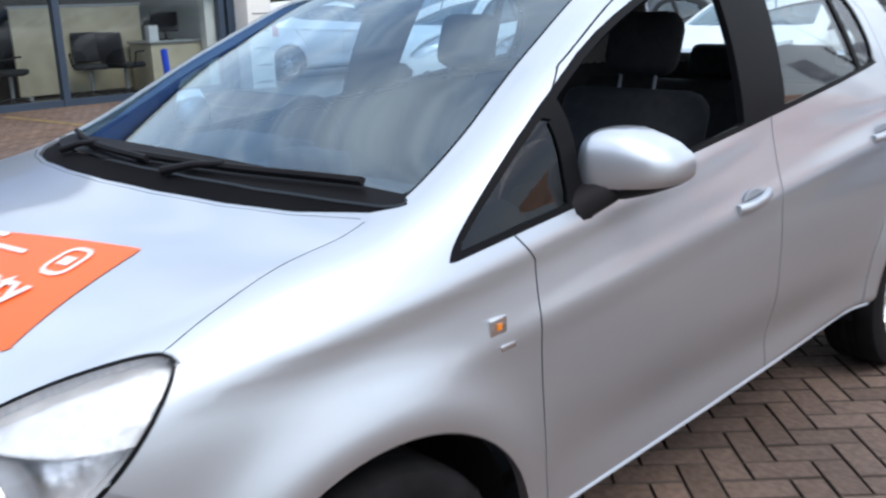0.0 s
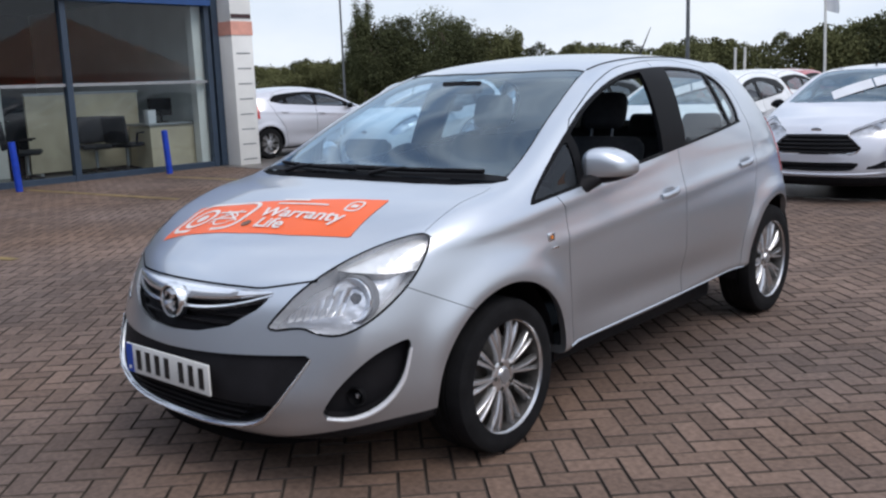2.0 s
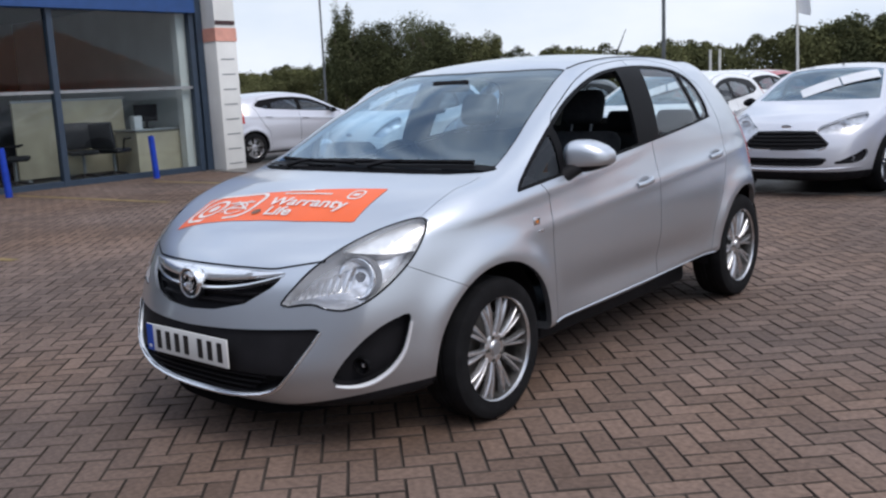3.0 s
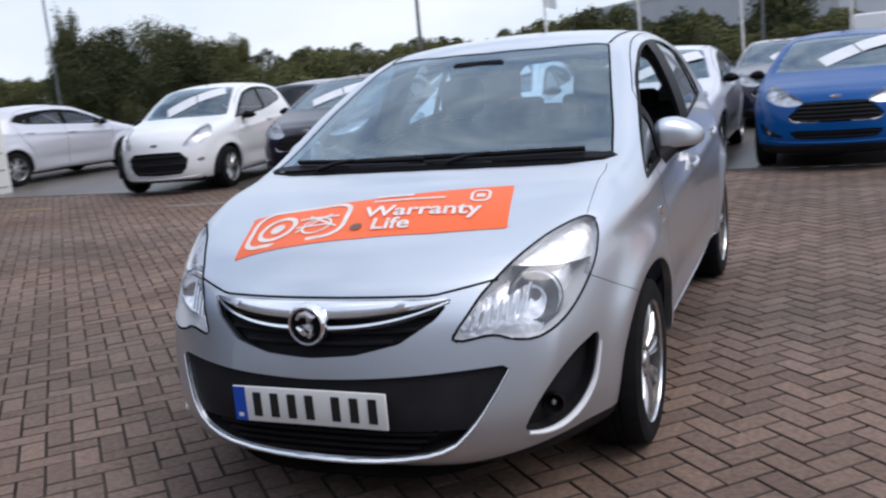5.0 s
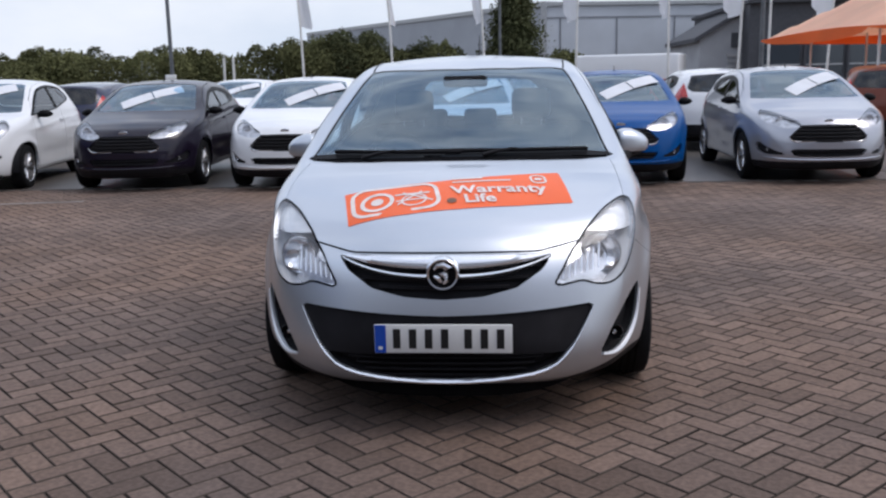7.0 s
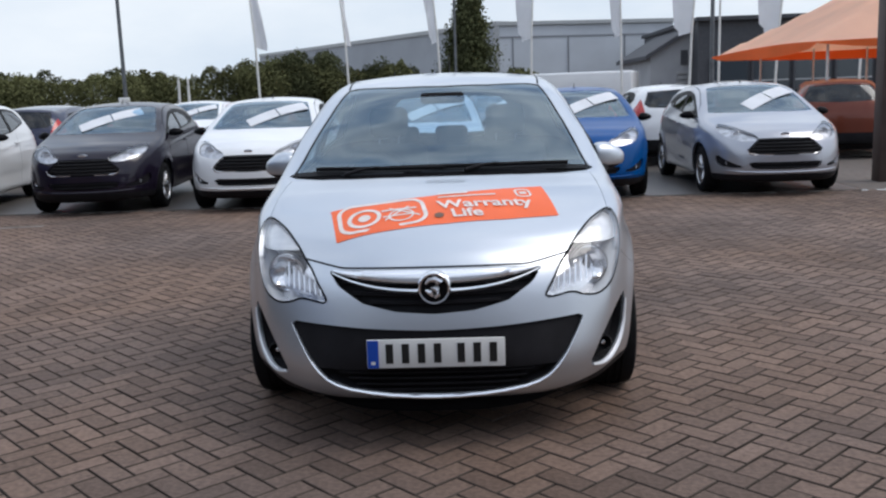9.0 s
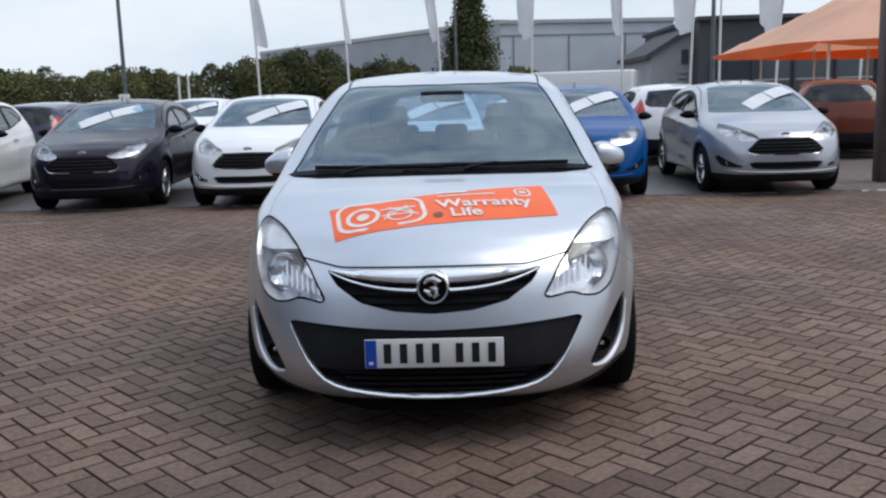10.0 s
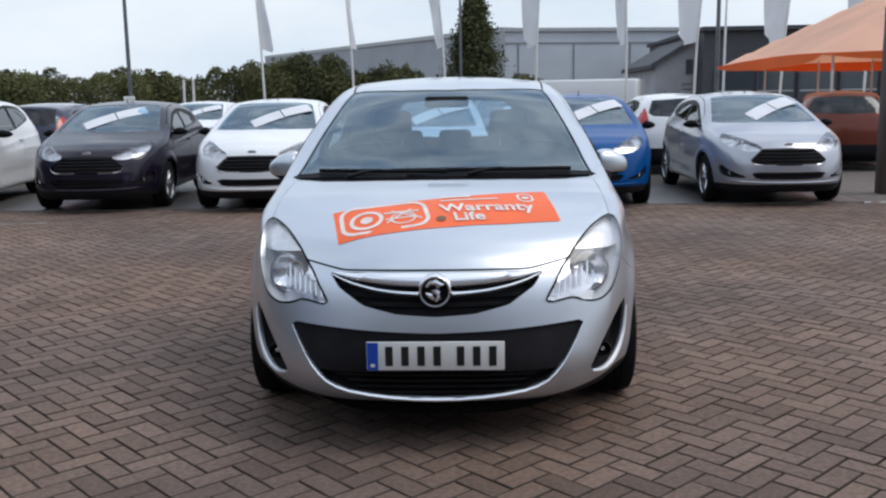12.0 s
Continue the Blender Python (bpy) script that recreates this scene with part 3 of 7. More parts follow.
def main_car():
    car = empty("car")
    tagged(car, "silver five-door hatchback with orange bonnet sticker on brick paving", "car")
    P = MAINCAR
    F = car_field(P)
    V, T = mesh_of(F, (-1.0, -2.3, 0.1), (1.0, 2.05, 1.6), 0.02)
    sh = Shell(V, T)
    above = lambda z0: (lambda v: v[:, 2] > z0)
    ahead = lambda y0: (lambda v: v[:, 1] < y0)
    screen = poly_field([(-0.1, -1.205), (0.0, -1.205), (0.2, -1.197), (0.4, -1.172), (0.58, -1.130), (0.68, -1.098), (0.714, -1.078), (0.674, -0.85), (0.628, -0.64), (0.555, -0.30), (0.535, -0.215), (0.48, -0.215), (0.25, -0.31), (0.0, -0.345), (-0.1, -0.345)], TOP)
    scut = poly_field([(-0.1, -1.287), (0.0, -1.287), (0.2, -1.277), (0.4, -1.247), (0.56, -1.202), (0.69, -1.130), (0.732, -1.078), (0.714, -1.06), (0.4, -1.15), (0.2, -1.18), (-0.1, -1.19)], TOP)
    frit = lambda v: np.maximum(0.009 + screen(v), -(v[:, 1] + 1.128 - 0.16 * v[:, 0] ** 2)) * -1.0
    outline = [(-1.06, 0.905), (-0.98, 0.915), (0.0, 1.005), (0.90, 1.10), (0.945, 1.125), (0.955, 1.20), (0.90, 1.315), (0.73, 1.385), (0.40, 1.412), (0.05, 1.400), (-0.20, 1.358), (-0.46, 1.268), (-0.72, 1.137), (-0.98, 0.982), (-1.065, 0.92)]
    allglass = poly_field(outline, SIDE, sample=3)
    bpil = poly_field([(0.01, 0.9), (0.235, 0.9), (0.36, 1.5), (0.10, 1.5)], SIDE)
    qpil = poly_field([(0.845, 0.9), (0.875, 0.9), (0.745, 1.5), (0.715, 1.5)], SIDE)
    apil = poly_field([(-0.72, 0.85), (-0.67, 0.85), (-0.67, 1.3), (-0.72, 1.3)], SIDE)
    rear = poly_field([(-0.1, 1.08), (0.0, 1.08), (0.42, 1.10), (0.47, 1.16), (0.42, 1.32), (0.37, 1.36), (0, 1.385), (-0.1, 1.385)], FRONT)
    lamp = poly_field([(-1.13, 0.582), (-1.07, 0.655), (-1.0, 0.715), (-0.89, 0.778), (-0.77, 0.826), (-0.65, 0.858), (-0.585, 0.862), (-0.575, 0.835), (-0.61, 0.765), (-0.67, 0.695), (-0.77, 0.617), (-0.88, 0.568), (-0.96, 0.570), (-1.02, 0.588)], Q45, sample=4)
    grille = poly_field([(-0.1, 0.709), (0.0, 0.709), (0.2, 0.7075), (0.36, 0.7015), (0.408, 0.698), (0.414, 0.692), (0.376, 0.645), (0.28, 0.586), (0.15, 0.558), (0.0, 0.549), (-0.1, 0.549)], FRONT)
    intake = poly_field([(-0.1, 0.489), (0.0, 0.489), (0.25, 0.495), (0.56, 0.503), (0.578, 0.488), (0.505, 0.37), (0.43, 0.285), (0.34, 0.250), (0.18, 0.225), (0.0, 0.214), (-0.1, 0.214)], FRONT)
    fog = poly_field([(-0.955, 0.295), (-0.93, 0.36), (-0.86, 0.435), (-0.78, 0.492), (-0.705, 0.522), (-0.655, 0.525), (-0.668, 0.45), (-0.69, 0.385), (-0.75, 0.318), (-0.85, 0.278)], Q45, sample=3)
    tail = poly_field([(0.70, 0.80), (0.95, 0.80), (0.95, 1.16), (0.72, 1.16), (0.67, 1.0)], FRONT)
    label_front(sh, dict(
        screen=only_if(screen, above(0.93)), scuttle=only_if(scut, above(0.9)), glass=only_if(allglass, WIDE),
        panes=only_if(lambda v: np.maximum.reduce([allglass(v) + 0.013, -bpil(v), -apil(v), -qpil(v)]), WIDE),
        arch=arch_field(P), rear_screen=only_if(rear, lambda v: v[:, 1] > 1.3), lamp=only_if(lamp, ahead(-1.2)), grille=only_if(grille, ahead(-1.7)),
        intake=only_if(intake, ahead(-1.6)), fog=only_if(fog, ahead(-1.2)), tail=only_if(tail, lambda v: v[:, 1] > 1.45)))
    sh.label(frit, 4, only=(1,))
    fdoor = poly_field([(-0.845, 0.30), (-0.862, 0.55), (-0.866, 0.75), (-0.858, 0.87), (-0.93, 0.96), (-0.74, 1.11), (-0.60, 1.214), (-0.47, 1.286), (-0.24, 1.378), (-0.02, 1.43), (0.24, 1.452), (0.17, 1.0), (0.15, 0.7), (0.14, 0.25), (-0.80, 0.235)], SIDE)
    rdoor = poly_field([(0.24, 1.452), (0.5, 1.447), (0.82, 1.40), (1.00, 1.27), (1.05, 1.09), (1.02, 0.86), (0.93, 0.70), (0.82, 0.52), (0.78, 0.25), (0.14, 0.25), (0.15, 0.7), (0.17, 1.0)], SIDE)
    bonnet = poly_field([(-0.1, -2.3), (0.0, -2.3), (0.52, -2.3), (0.53, -1.98), (0.58, -1.85), (0.66, -1.70), (0.725, -1.565), (0.722, -1.46), (0.715, -1.33), (0.715, -1.22), (0.705, -1.145), (0.56, -1.213), (0.4, -1.258), (0.2, -1.288), (0, -1.298), (-0.1, -1.298)], TOP)
    lip_z = lambda x: 0.7145 - 0.055 * np.minimum(np.abs(x), 0.36) ** 2 + 0.16 * np.maximum(np.abs(x) - 0.36, 0)
    edge_of = lambda v: np.maximum(bonnet(v), lip_z(v[:, 0]) - v[:, 2])
    bon = lambda v: edge_of(v) * (0.45 + 1.85 * np.clip((v[:, 1] + 1.95) / 0.1, 0, 1))
    bump = lambda v: np.maximum((v[:, 2] + 0.484 * v[:, 1] + 0.1154) * 0.9, v[:, 1] + 1.3)

    for fld, lab, cond, G in ((on_flank(F, fdoor), 11, WIDE, 0.0022), (on_flank(F, rdoor), 12, WIDE, 0.0022), (bon, 13, above(0.6), 0.0026), (bump, 15, ahead(-1.0), 0.0012)):
        g = only_if(across(F, fld), cond)
        sh.label(g, 98, level=G)
        sh.label(g, lab, only=(98,), level=-G)
    sh.label(only_if(lambda v: v[:, 2] - 0.200 - 0.065 * np.clip((np.abs(v[:, 0]) - 0.40) / 0.40, 0, 1), ahead(-1.55)), 71, only=(0, 15, 98))
    V, T = sh.piece([71])
    panel("front_valance", V, T, F, M_BLACK, car, "black lower valance", rim=0.01)
    for lab, nm, rim in ((0, "body_shell", 0.03), (13, "bonnet", 0.03), (15, "front_bumper", 0.012)):
        V, T = sh.piece([lab])
        panel(nm, V, T, F, M_SILVER, car, rim=rim)
    for lab, nm in ((11, "front_door"), (12, "rear_door")):
        for s, v, t in split_sides(*sh.piece([lab])):
            panel(nm, v, t, F, M_SILVER, car, rim=0.02)
    for lab, nm, m in ((1, "windscreen", M_SCREEN), (6, "rear_screen", M_GLASS)):
        V, T = sh.piece([lab])
        panel(nm, V, T, F, m, car, lift=-0.004, rim=0).visible_shadow = False
    V, T = sh.piece([4])
    panel("screen_border", V, T, F, M_GLOSSBLACK, car, "black printed border of the windscreen", lift=-0.004, rim=0)
    for s, v, t in split_sides(*sh.piece([3])):
        c = v[t].mean(1)[:, 1]
        for a, nm in ((c < -0.7, "quarter_window"), ((c >= -0.7) & (c < 0.1), "front_window"), ((c >= 0.1) & (c < 0.78), "rear_window"), (c >= 0.78, "rear_quarter_window")):
            if nm == "front_window" and s > 0:
                continue  # wound down
            vv, tt = pick(v, t, a)
            panel(nm, vv, tt, F, M_QUARTER if nm == "quarter_window" else M_GLASS, car, lift=-0.006, rim=0).visible_shadow = False
    for s, v, t in split_sides(*sh.piece([5])):
        panel("window_trim", v, t, F, M_GLOSSBLACK, car, "black window frame and pillar", lift=-0.001, rim=0.02)
    V, T = sh.piece([2])
    panel("scuttle", V, T, F, M_SCUTTLE, car, "black plastic scuttle below the screen", lift=-0.010, rim=0.0)
    V, T = offset_piece(sh, [0, 11, 12, 13, 14, 15, 98, 2], F, -0.032)
    high = (V[T].mean(1)[:, 2] > 1.04) & (V[T].mean(1)[:, 1] > -1.12)
    raw("lining", *pick(V, T, ~high), M_LINING, car, "dark cabin lining", smooth=60)
    raw("headlining", *pick(V, T, high), M_HEADLINER, car, "pale grey roof and pillar lining", smooth=60)
    # lamps
    for s, v, t in split_sides(*sh.piece([7])):
        lampo = panel("headlamp", v, t, F, M_LENS, car, "clear headlamp with chrome reflector", lift=-0.002, rim=0)
        lampo.visible_shadow = False
        N = gradient(F, v)
        N /= np.linalg.norm(N, axis=1, keepdims=True)
        # Bright upper piece: the sky's reflection in the lens, put into its colour.
        brow = Shell(v, t).label(lambda p: 0.768 - 0.10 * (np.abs(p[:, 0]) - 0.62) - p[:, 2], 1)
        bv, bt = brow.piece([1])
        panel("indicator_bowl", bv, bt, F, M_BROW, lampo, "bright silver indicator bowl", lift=-0.022, rim=0.05)
        raw("lamp_housing", v - N * 0.075, t, M_REFLECT, lampo, "grey lamp housing", normals=N)
        e = borders(t)
        k = len(e)
        ring = np.concatenate([v[e[:, 0]] - N[e[:, 0]] * 0.003, v[e[:, 1]] - N[e[:, 1]] * 0.003, v[e[:, 1]] - N[e[:, 1]] * 0.075, v[e[:, 0]] - N[e[:, 0]] * 0.075])
        i = np.arange(k)
        raw("lamp_wall", ring, np.stack([i, i + k, i + 2 * k, i + 3 * k], 1), M_LAMPWALL, lampo, smooth=0)
        # black seal round the lens
        off = v + N * 0.0015
        mid = np.concatenate([off[e[:, 0]], off[e[:, 1]]])
        cen = v.mean(0)
        inn = []
        for a, b in e:
            d = (v[b] - v[a])
            w = np.cross(N[a], d)
            inn.append(w / max(np.linalg.norm(w), 1e-9))
        acc = {}
        for (a, b), w in zip(e, inn):
            acc.setdefault(a, []).append(w)
            acc.setdefault(b, []).append(w)
        ids = list(acc)
        pos = {q: j for j, q in enumerate(ids)}
        W = np.array([np.mean(acc[q], 0) for q in ids])
        W /= np.maximum(np.linalg.norm(W, axis=1, keepdims=True), 1e-9)
        o = off[ids]
        m = len(ids)
        fs = [(pos[a], pos[b], pos[b] + m, pos[a] + m) for a, b in e]
        raw("lamp_seal", np.concatenate([o - W * 0.003, o + W * 0.005]), fs, M_GLOSSBLACK, lampo, "black lamp seal", smooth=0)
        for c, r, aim in (((0.605, -1.80, 0.662), 0.072, (0.25, -1, 0.08)),):
            bm = lathe([(0.0, 0.012), (0.012, r * 0.5), (0.035, r * 0.86), (0.050, r), (0.054, r * 1.03), (0.050, r * 1.06), (0.0, r * 0.9)], 32, "z")
            q = Vector((s * aim[0], aim[1], aim[2])).to_track_quat("Z", "Y").to_matrix().to_4x4()
            bmesh.ops.transform(bm, matrix=Matrix.Translation((s * c[0], c[1] + 0.035, c[2])) @ q, verts=bm.verts)
            part("reflector", bm, M_CHROME, lampo)
            bm = lathe([(0.040, r * 1.07), (0.047, r * 1.09), (0.047, r * 1.14), (0.030, r * 1.17), (0.0, r * 1.10)], 32, "z")
            bmesh.ops.transform(bm, matrix=Matrix.Translation((s * c[0], c[1] + 0.035, c[2])) @ q, verts=bm.verts)
            part("bezel", bm, M_BEZEL, lampo, "dark grey ring round the reflector")
            part("bulb_shield", lathe([(-0.012, 0.001), (-0.010, 0.016), (0.0, 0.020), (0.02, 0.018)], 20, "y"), M_BEZEL, lampo, "small chrome bulb shield").location = (s * c[0], c[1] + 0.012, c[2])
        for k in range(7):
            x0 = 0.455 + 0.024 * k
            q = on_front(F, [(s * x0, 0.595 + 0.004 * k), (s * (x0 + 0.006), 0.63 + 0.013 * k)])
            q[:, 1] += 0.055
            part("reflector_fin", bar(q, (s, 0, 0), (0, -1, 0), 0.004, 0.012), M_BRIGHT, lampo, "bright reflector fin")
    # grille
    V, T = offset_piece(sh, [8], F, -0.045)
    gr = raw("grille", V, T, M_BLACK, car, "black radiator grille with chrome bars")
    xs = np.linspace(-0.406, 0.406, 45)
    u = np.abs(xs / 0.406)
    thick = 0.0045 + 0.0225 * (1 - u ** 2.2)
    for zz, h, pr, nm in ((0.7055 - 0.055 * xs ** 2 - thick * 0.86, thick, 0.008, "upper_bar"), (0.630 + 0.054 * u ** 2.6, 0.0085 - 0.004 * u, 0.004, "lower_bar")):
        pts = on_front(F, np.stack([xs, zz], 1))
        pts[:, 1] += 0.012 - pr + 0.012 * u ** 8
        part(nm, bar(pts, (0, 0.50, 0.866), (0, -0.866, 0.50), list(h), 0.012), M_BRIGHT, gr, "chrome bar")
    for z0 in (0.655, 0.615, 0.585):
        half = 0.37 if z0 > 0.65 else (0.32 if z0 > 0.6 else 0.25)
        x2 = np.linspace(-half, half, 21)
        pts = on_front(F, np.stack([x2, np.full(21, z0)], 1))
        pts[:, 1] += 0.032
        part("slat", bar(pts, (0, 0, 1), (0, -1, 0), 0.006, 0.008), M_BLACK, gr)
    bc = on_front(F, [(0, 0.645)])[0]
    badge = part("badge", lathe([(bc[1] + 0.01, 0.060), (bc[1] - 0.018, 0.060), (bc[1] - 0.026, 0.054), (bc[1] - 0.024, 0.048), (bc[1] - 0.012, 0.045)], 40, "y"), M_CHROME, car, "round chrome badge with a plain shape")
    badge.location = (0, 0, 0.645)
    badge.scale = (1.08, 1, 1.08)
    part("badge_face", lathe([(bc[1] - 0.012, 0.046), (bc[1] - 0.014, 0.03), (bc[1] - 0.014, 0.0005)], 32, "y"), M_GLOSSBLACK, badge)
    sc = [(-0.030, 0.016), (-0.018, 0.030), (0.004, 0.034), (0.024, 0.024), (0.010, 0.012), (-0.002, 0.004), (0.012, -0.006), (0.016, -0.020), (0.002, -0.034)]
    part("emblem", tube([(x, bc[1] - 0.018, z) for x, z in sc], [0.005, 0.009, 0.012, 0.013, 0.013, 0.013, 0.012, 0.010, 0.005], 8), M_BRIGHT, badge)
    part("emblem", tube([(-0.030, bc[1] - 0.018, -0.006), (-0.014, bc[1] - 0.020, -0.014), (-0.006, bc[1] - 0.018, -0.028)], [0.006, 0.011, 0.006], 8), M_BRIGHT, badge)
    # Black chin added below the bumper to block light and deepen the shade.
    x2 = np.linspace(-0.54, 0.54, 31)
    pts = on_front(F, np.stack([x2, np.full(31, 0.215)], 1))
    pts[:, 1] += 0.06 + 0.10 * np.abs(x2 / 0.54) ** 3
    pts[:, 2] = 0.166 + 0.030 * np.abs(x2 / 0.54) ** 3
    part("chin_spoiler", bar(pts, (0, 0, 1), (0, -1, 0), 0.030, 0.012), M_SCUTTLE, car, "black rubber chin under the bumper")
    # Black bar over the bonnet's front gap, painting in the shade of the joint.
    x2 = np.linspace(-0.53, 0.53, 41)
    zz = lip_z(x2)
    pts = on_front(F, np.stack([x2, zz], 1))
    pts[:, 1] += 0.001
    part("bonnet_seal", bar(pts, (0, 0.4, 0.9), (0, -0.9, 0.4), 0.0048, 0.002), M_SCUTTLE, car, "dark rubber seal at the bonnet edge")
    # lower intake with its plate
    V, T = offset_piece(sh, [9], F, -0.05)
    it = raw("air_intake", V, T, M_BLACK, car, "black lower air intake")
    recess_wall(it, *sh.piece([9]), F, 0.010, 0.05)
    recess_wall(gr, *sh.piece([8]), F, 0.028, 0.046)
    # Bright bar round the intake edge stands for the highlight on the painted bumper.
    lip = [(0.574, 0.488), (0.545, 0.433), (0.512, 0.378), (0.49, 0.345), (0.465, 0.316), (0.43, 0.283), (0.39, 0.262), (0.34, 0.247), (0.26, 0.233), (0.18, 0.222), (0.09, 0.214), (0.0, 0.211)]
    lip = [(-x, z) for x, z in lip] + lip[-2::-1]
    pts = on_front(F, lip)
    part("intake_lip", bar(pts, (0, 0.5, 0.8), (0, -0.8, 0.5), [0.004 + 0.005 * math.sin(math.pi * k / (len(pts) - 1)) for k in range(len(pts))], 0.007), M_BRIGHT, it, "silver lip round the intake")
    for z0 in (0.245, 0.270, 0.295, 0.320):
        half = 0.26 + (z0 - 0.23) * 1.3
        x2 = np.linspace(-half, half, 21)
        pts = on_front(F, np.stack([x2, np.full(21, z0)], 1))
        pts[:, 1] += 0.030
        part("slat", bar(pts, (0, 0, 1), (0, -1, 0), 0.006, 0.012), M_BLACK, it)
    V, T = offset_piece(sh, [9], F, -0.012)
    V, T = pick(V, T, V[T].mean(1)[:, 2] > 0.335)
    raw("bumper_insert", V, T, M_BLACK, it)
    plate = part("number_plate", boxed((-0.26, -2.158, 0.3515), (0.26, -2.150, 0.4625), 0.003), M_WHITEPLATE, car, "white front plate with a blue end and plain bars")
    part("blue_band", boxed((-0.258, -2.1595, 0.3535), (-0.216, -2.157, 0.4605), 0.0), M_PLATEBLUE, plate, smooth=0)
    part("band_mark", boxed((-0.245, -2.1605, 0.366), (-0.229, -2.159, 0.378), 0.0), M_WHITEPLATE, plate, smooth=0)
    for k in range(7):
        x0 = -0.198 + k * 0.0605 + (0.028 if k > 3 else 0)
        part("plate_bar", boxed((x0 + 0.009, -2.1602, 0.370), (x0 + 0.037, -2.157, 0.445), 0.0), M_INK, plate, smooth=0)
    # fog lamps
    for s, v, t in split_sides(*sh.piece([10])):
        N = gradient(F, v)
        N /= np.linalg.norm(N, axis=1, keepdims=True)
        fo = raw("fog_recess", v - N * 0.045, t, M_BLACK, car, "black fog lamp recess with a chrome edge")
        recess_wall(fo, v, t, F, 0.010, 0.045)
        c = on_front(F, [(s * 0.665, 0.352)])[0]
        bm = lathe([(0, 0.034), (-0.012, 0.033), (-0.016, 0.030), (-0.004, 0.026), (0.010, 0.014), (0.012, 0.001)], 28, "y")
        bmesh.ops.transform(bm, matrix=Matrix.Translation((c[0], c[1] + 0.05, c[2])) @ Matrix.Rotation(s * radians(14), 4, "Z"), verts=bm.verts)
        part("fog_lamp", bm, M_GLOSSBLACK, fo)
        part("fog_bulb", lathe([(c[1] + 0.055, 0.012), (c[1] + 0.045, 0.009), (c[1] + 0.042, 0.001)], 14, "y"), M_ALLOY, fo).location = (c[0], 0, c[2])
        low = np.array([(-0.672, 0.50), (-0.668, 0.45), (-0.69, 0.385), (-0.75, 0.318), (-0.85, 0.278), (-0.94, 0.286)])
        nxt = {int(q0): int(q1) for q0, q1 in borders(t)}
        loop = [next(iter(nxt))]
        while nxt[loop[-1]] != loop[0] and len(loop) < len(nxt):
            loop.append(nxt[loop[-1]])
        qz = Q45(v[loop])
        dist = np.full(len(loop), 9.0)
        for q0, q1 in zip(low, low[1:]):
            tt = np.clip(((qz - q0) @ (q1 - q0)) / ((q1 - q0) @ (q1 - q0)), 0, 1)
            dist = np.minimum(dist, np.linalg.norm(qz - q0 - tt[:, None] * (q1 - q0), axis=1))
        on = dist < 0.016
        k0 = next(k for k in range(len(loop)) if on[k] and not on[k - 1])
        run = []
        for k in range(len(loop)):
            if not on[(k0 + k) % len(loop)]:
                break
            run.append(loop[(k0 + k) % len(loop)])
        pts = v[run][::2] + N[run][::2] * 0.004
        for _ in range(3):
            pts[1:-1] = (pts[:-2] + pts[1:-1] * 2 + pts[2:]) / 4
        part("chrome_edge", tube(pts, [0.006 + 0.005 * math.sin(math.pi * k / (len(pts) - 1)) for k in range(len(pts))], 8), M_SATIN, fo, "satin chrome edge")
    # tail lamps
    for s, v, t in split_sides(*sh.piece([14])):
        panel("tail_lamp", v, t, F, M_RED, car, "red tail lamp", lift=0.003, rim=0.03)
    # mirrors
    for s in (1, -1):
        bm = bmesh.new()
        bmesh.ops.create_uvsphere(bm, u_segments=40, v_segments=24, radius=1.0)
        for vv in bm.verts:
            x, y, z = vv.co
            e = 0.68
            x, y, z = [math.copysign(abs(q) ** e, q) for q in (x, y, z)]
            y = min(y, 0.42)
            zz = (z * 0.086 if z > 0 else z * 0.058) * (1 - (0.42 if x > 0 else 0.12) * x)
            vv.co = (s * (0.868 + 0.096 * x), -0.565 + 0.085 * y + 0.045 * max(x, -0.6), 1.000 + zz)
        bm2 = bm.copy()
        bmesh.ops.bisect_plane(bm, geom=bm.verts[:] + bm.edges[:] + bm.faces[:], plane_co=(0, 0, 0.972), plane_no=(0, 0, 1), clear_inner=True)
        bmesh.ops.bisect_plane(bm2, geom=bm2.verts[:] + bm2.edges[:] + bm2.faces[:], plane_co=(0, 0, 0.971), plane_no=(0, 0, 1), clear_outer=True)
        mir = part("door_mirror", bm, M_SILVER, car, "silver door mirror on a black foot")
        part("mirror_base", bm2, M_BLACK, mir)
        part("mirror_foot", tube([(s * 0.795, -0.685, 0.925), (s * 0.815, -0.665, 0.945), (s * 0.850, -0.62, 0.968)], [0.046, 0.036, 0.028], 12), M_BLACK, mir)
        part("mirror_glass", boxed((s * 0.865 - 0.055, -0.534, 0.972), (s * 0.865 + 0.055, -0.528, 1.035), 0.0), M_CHROME, mir)
        part("mirror_sail", boxed((s * 0.79 - 0.012, -0.72, 0.92), (s * 0.79 + 0.012, -0.64, 1.00), 0.01), M_BLACK, mir)
    # door handles
    for s in (1, -1):
        for yh, zh in ((0.0, 0.832), (0.885, 0.895)):
            q = on_side(F, [(yh + d, zh + 0.10 * d) for d in (-0.085, -0.06, -0.03, 0, 0.03, 0.06, 0.085)], s)
            lift = [0.002, 0.011, 0.017, 0.018, 0.017, 0.011, 0.002]
            pts = [(a[0] + s * l, a[1], a[2]) for a, l in zip(q, lift)]
            h = part("door_handle", bar(pts, (0, -0.1, 1), (s, 0, 0), 0.013, 0.008), M_SILVER, car, "silver pull handle")
            # Flat disc in darker silver paints the shade of a grip recess.
            cup = bmesh.new()
            bmesh.ops.create_uvsphere(cup, u_segments=24, v_segments=10, radius=1.0)
            c = q[3]
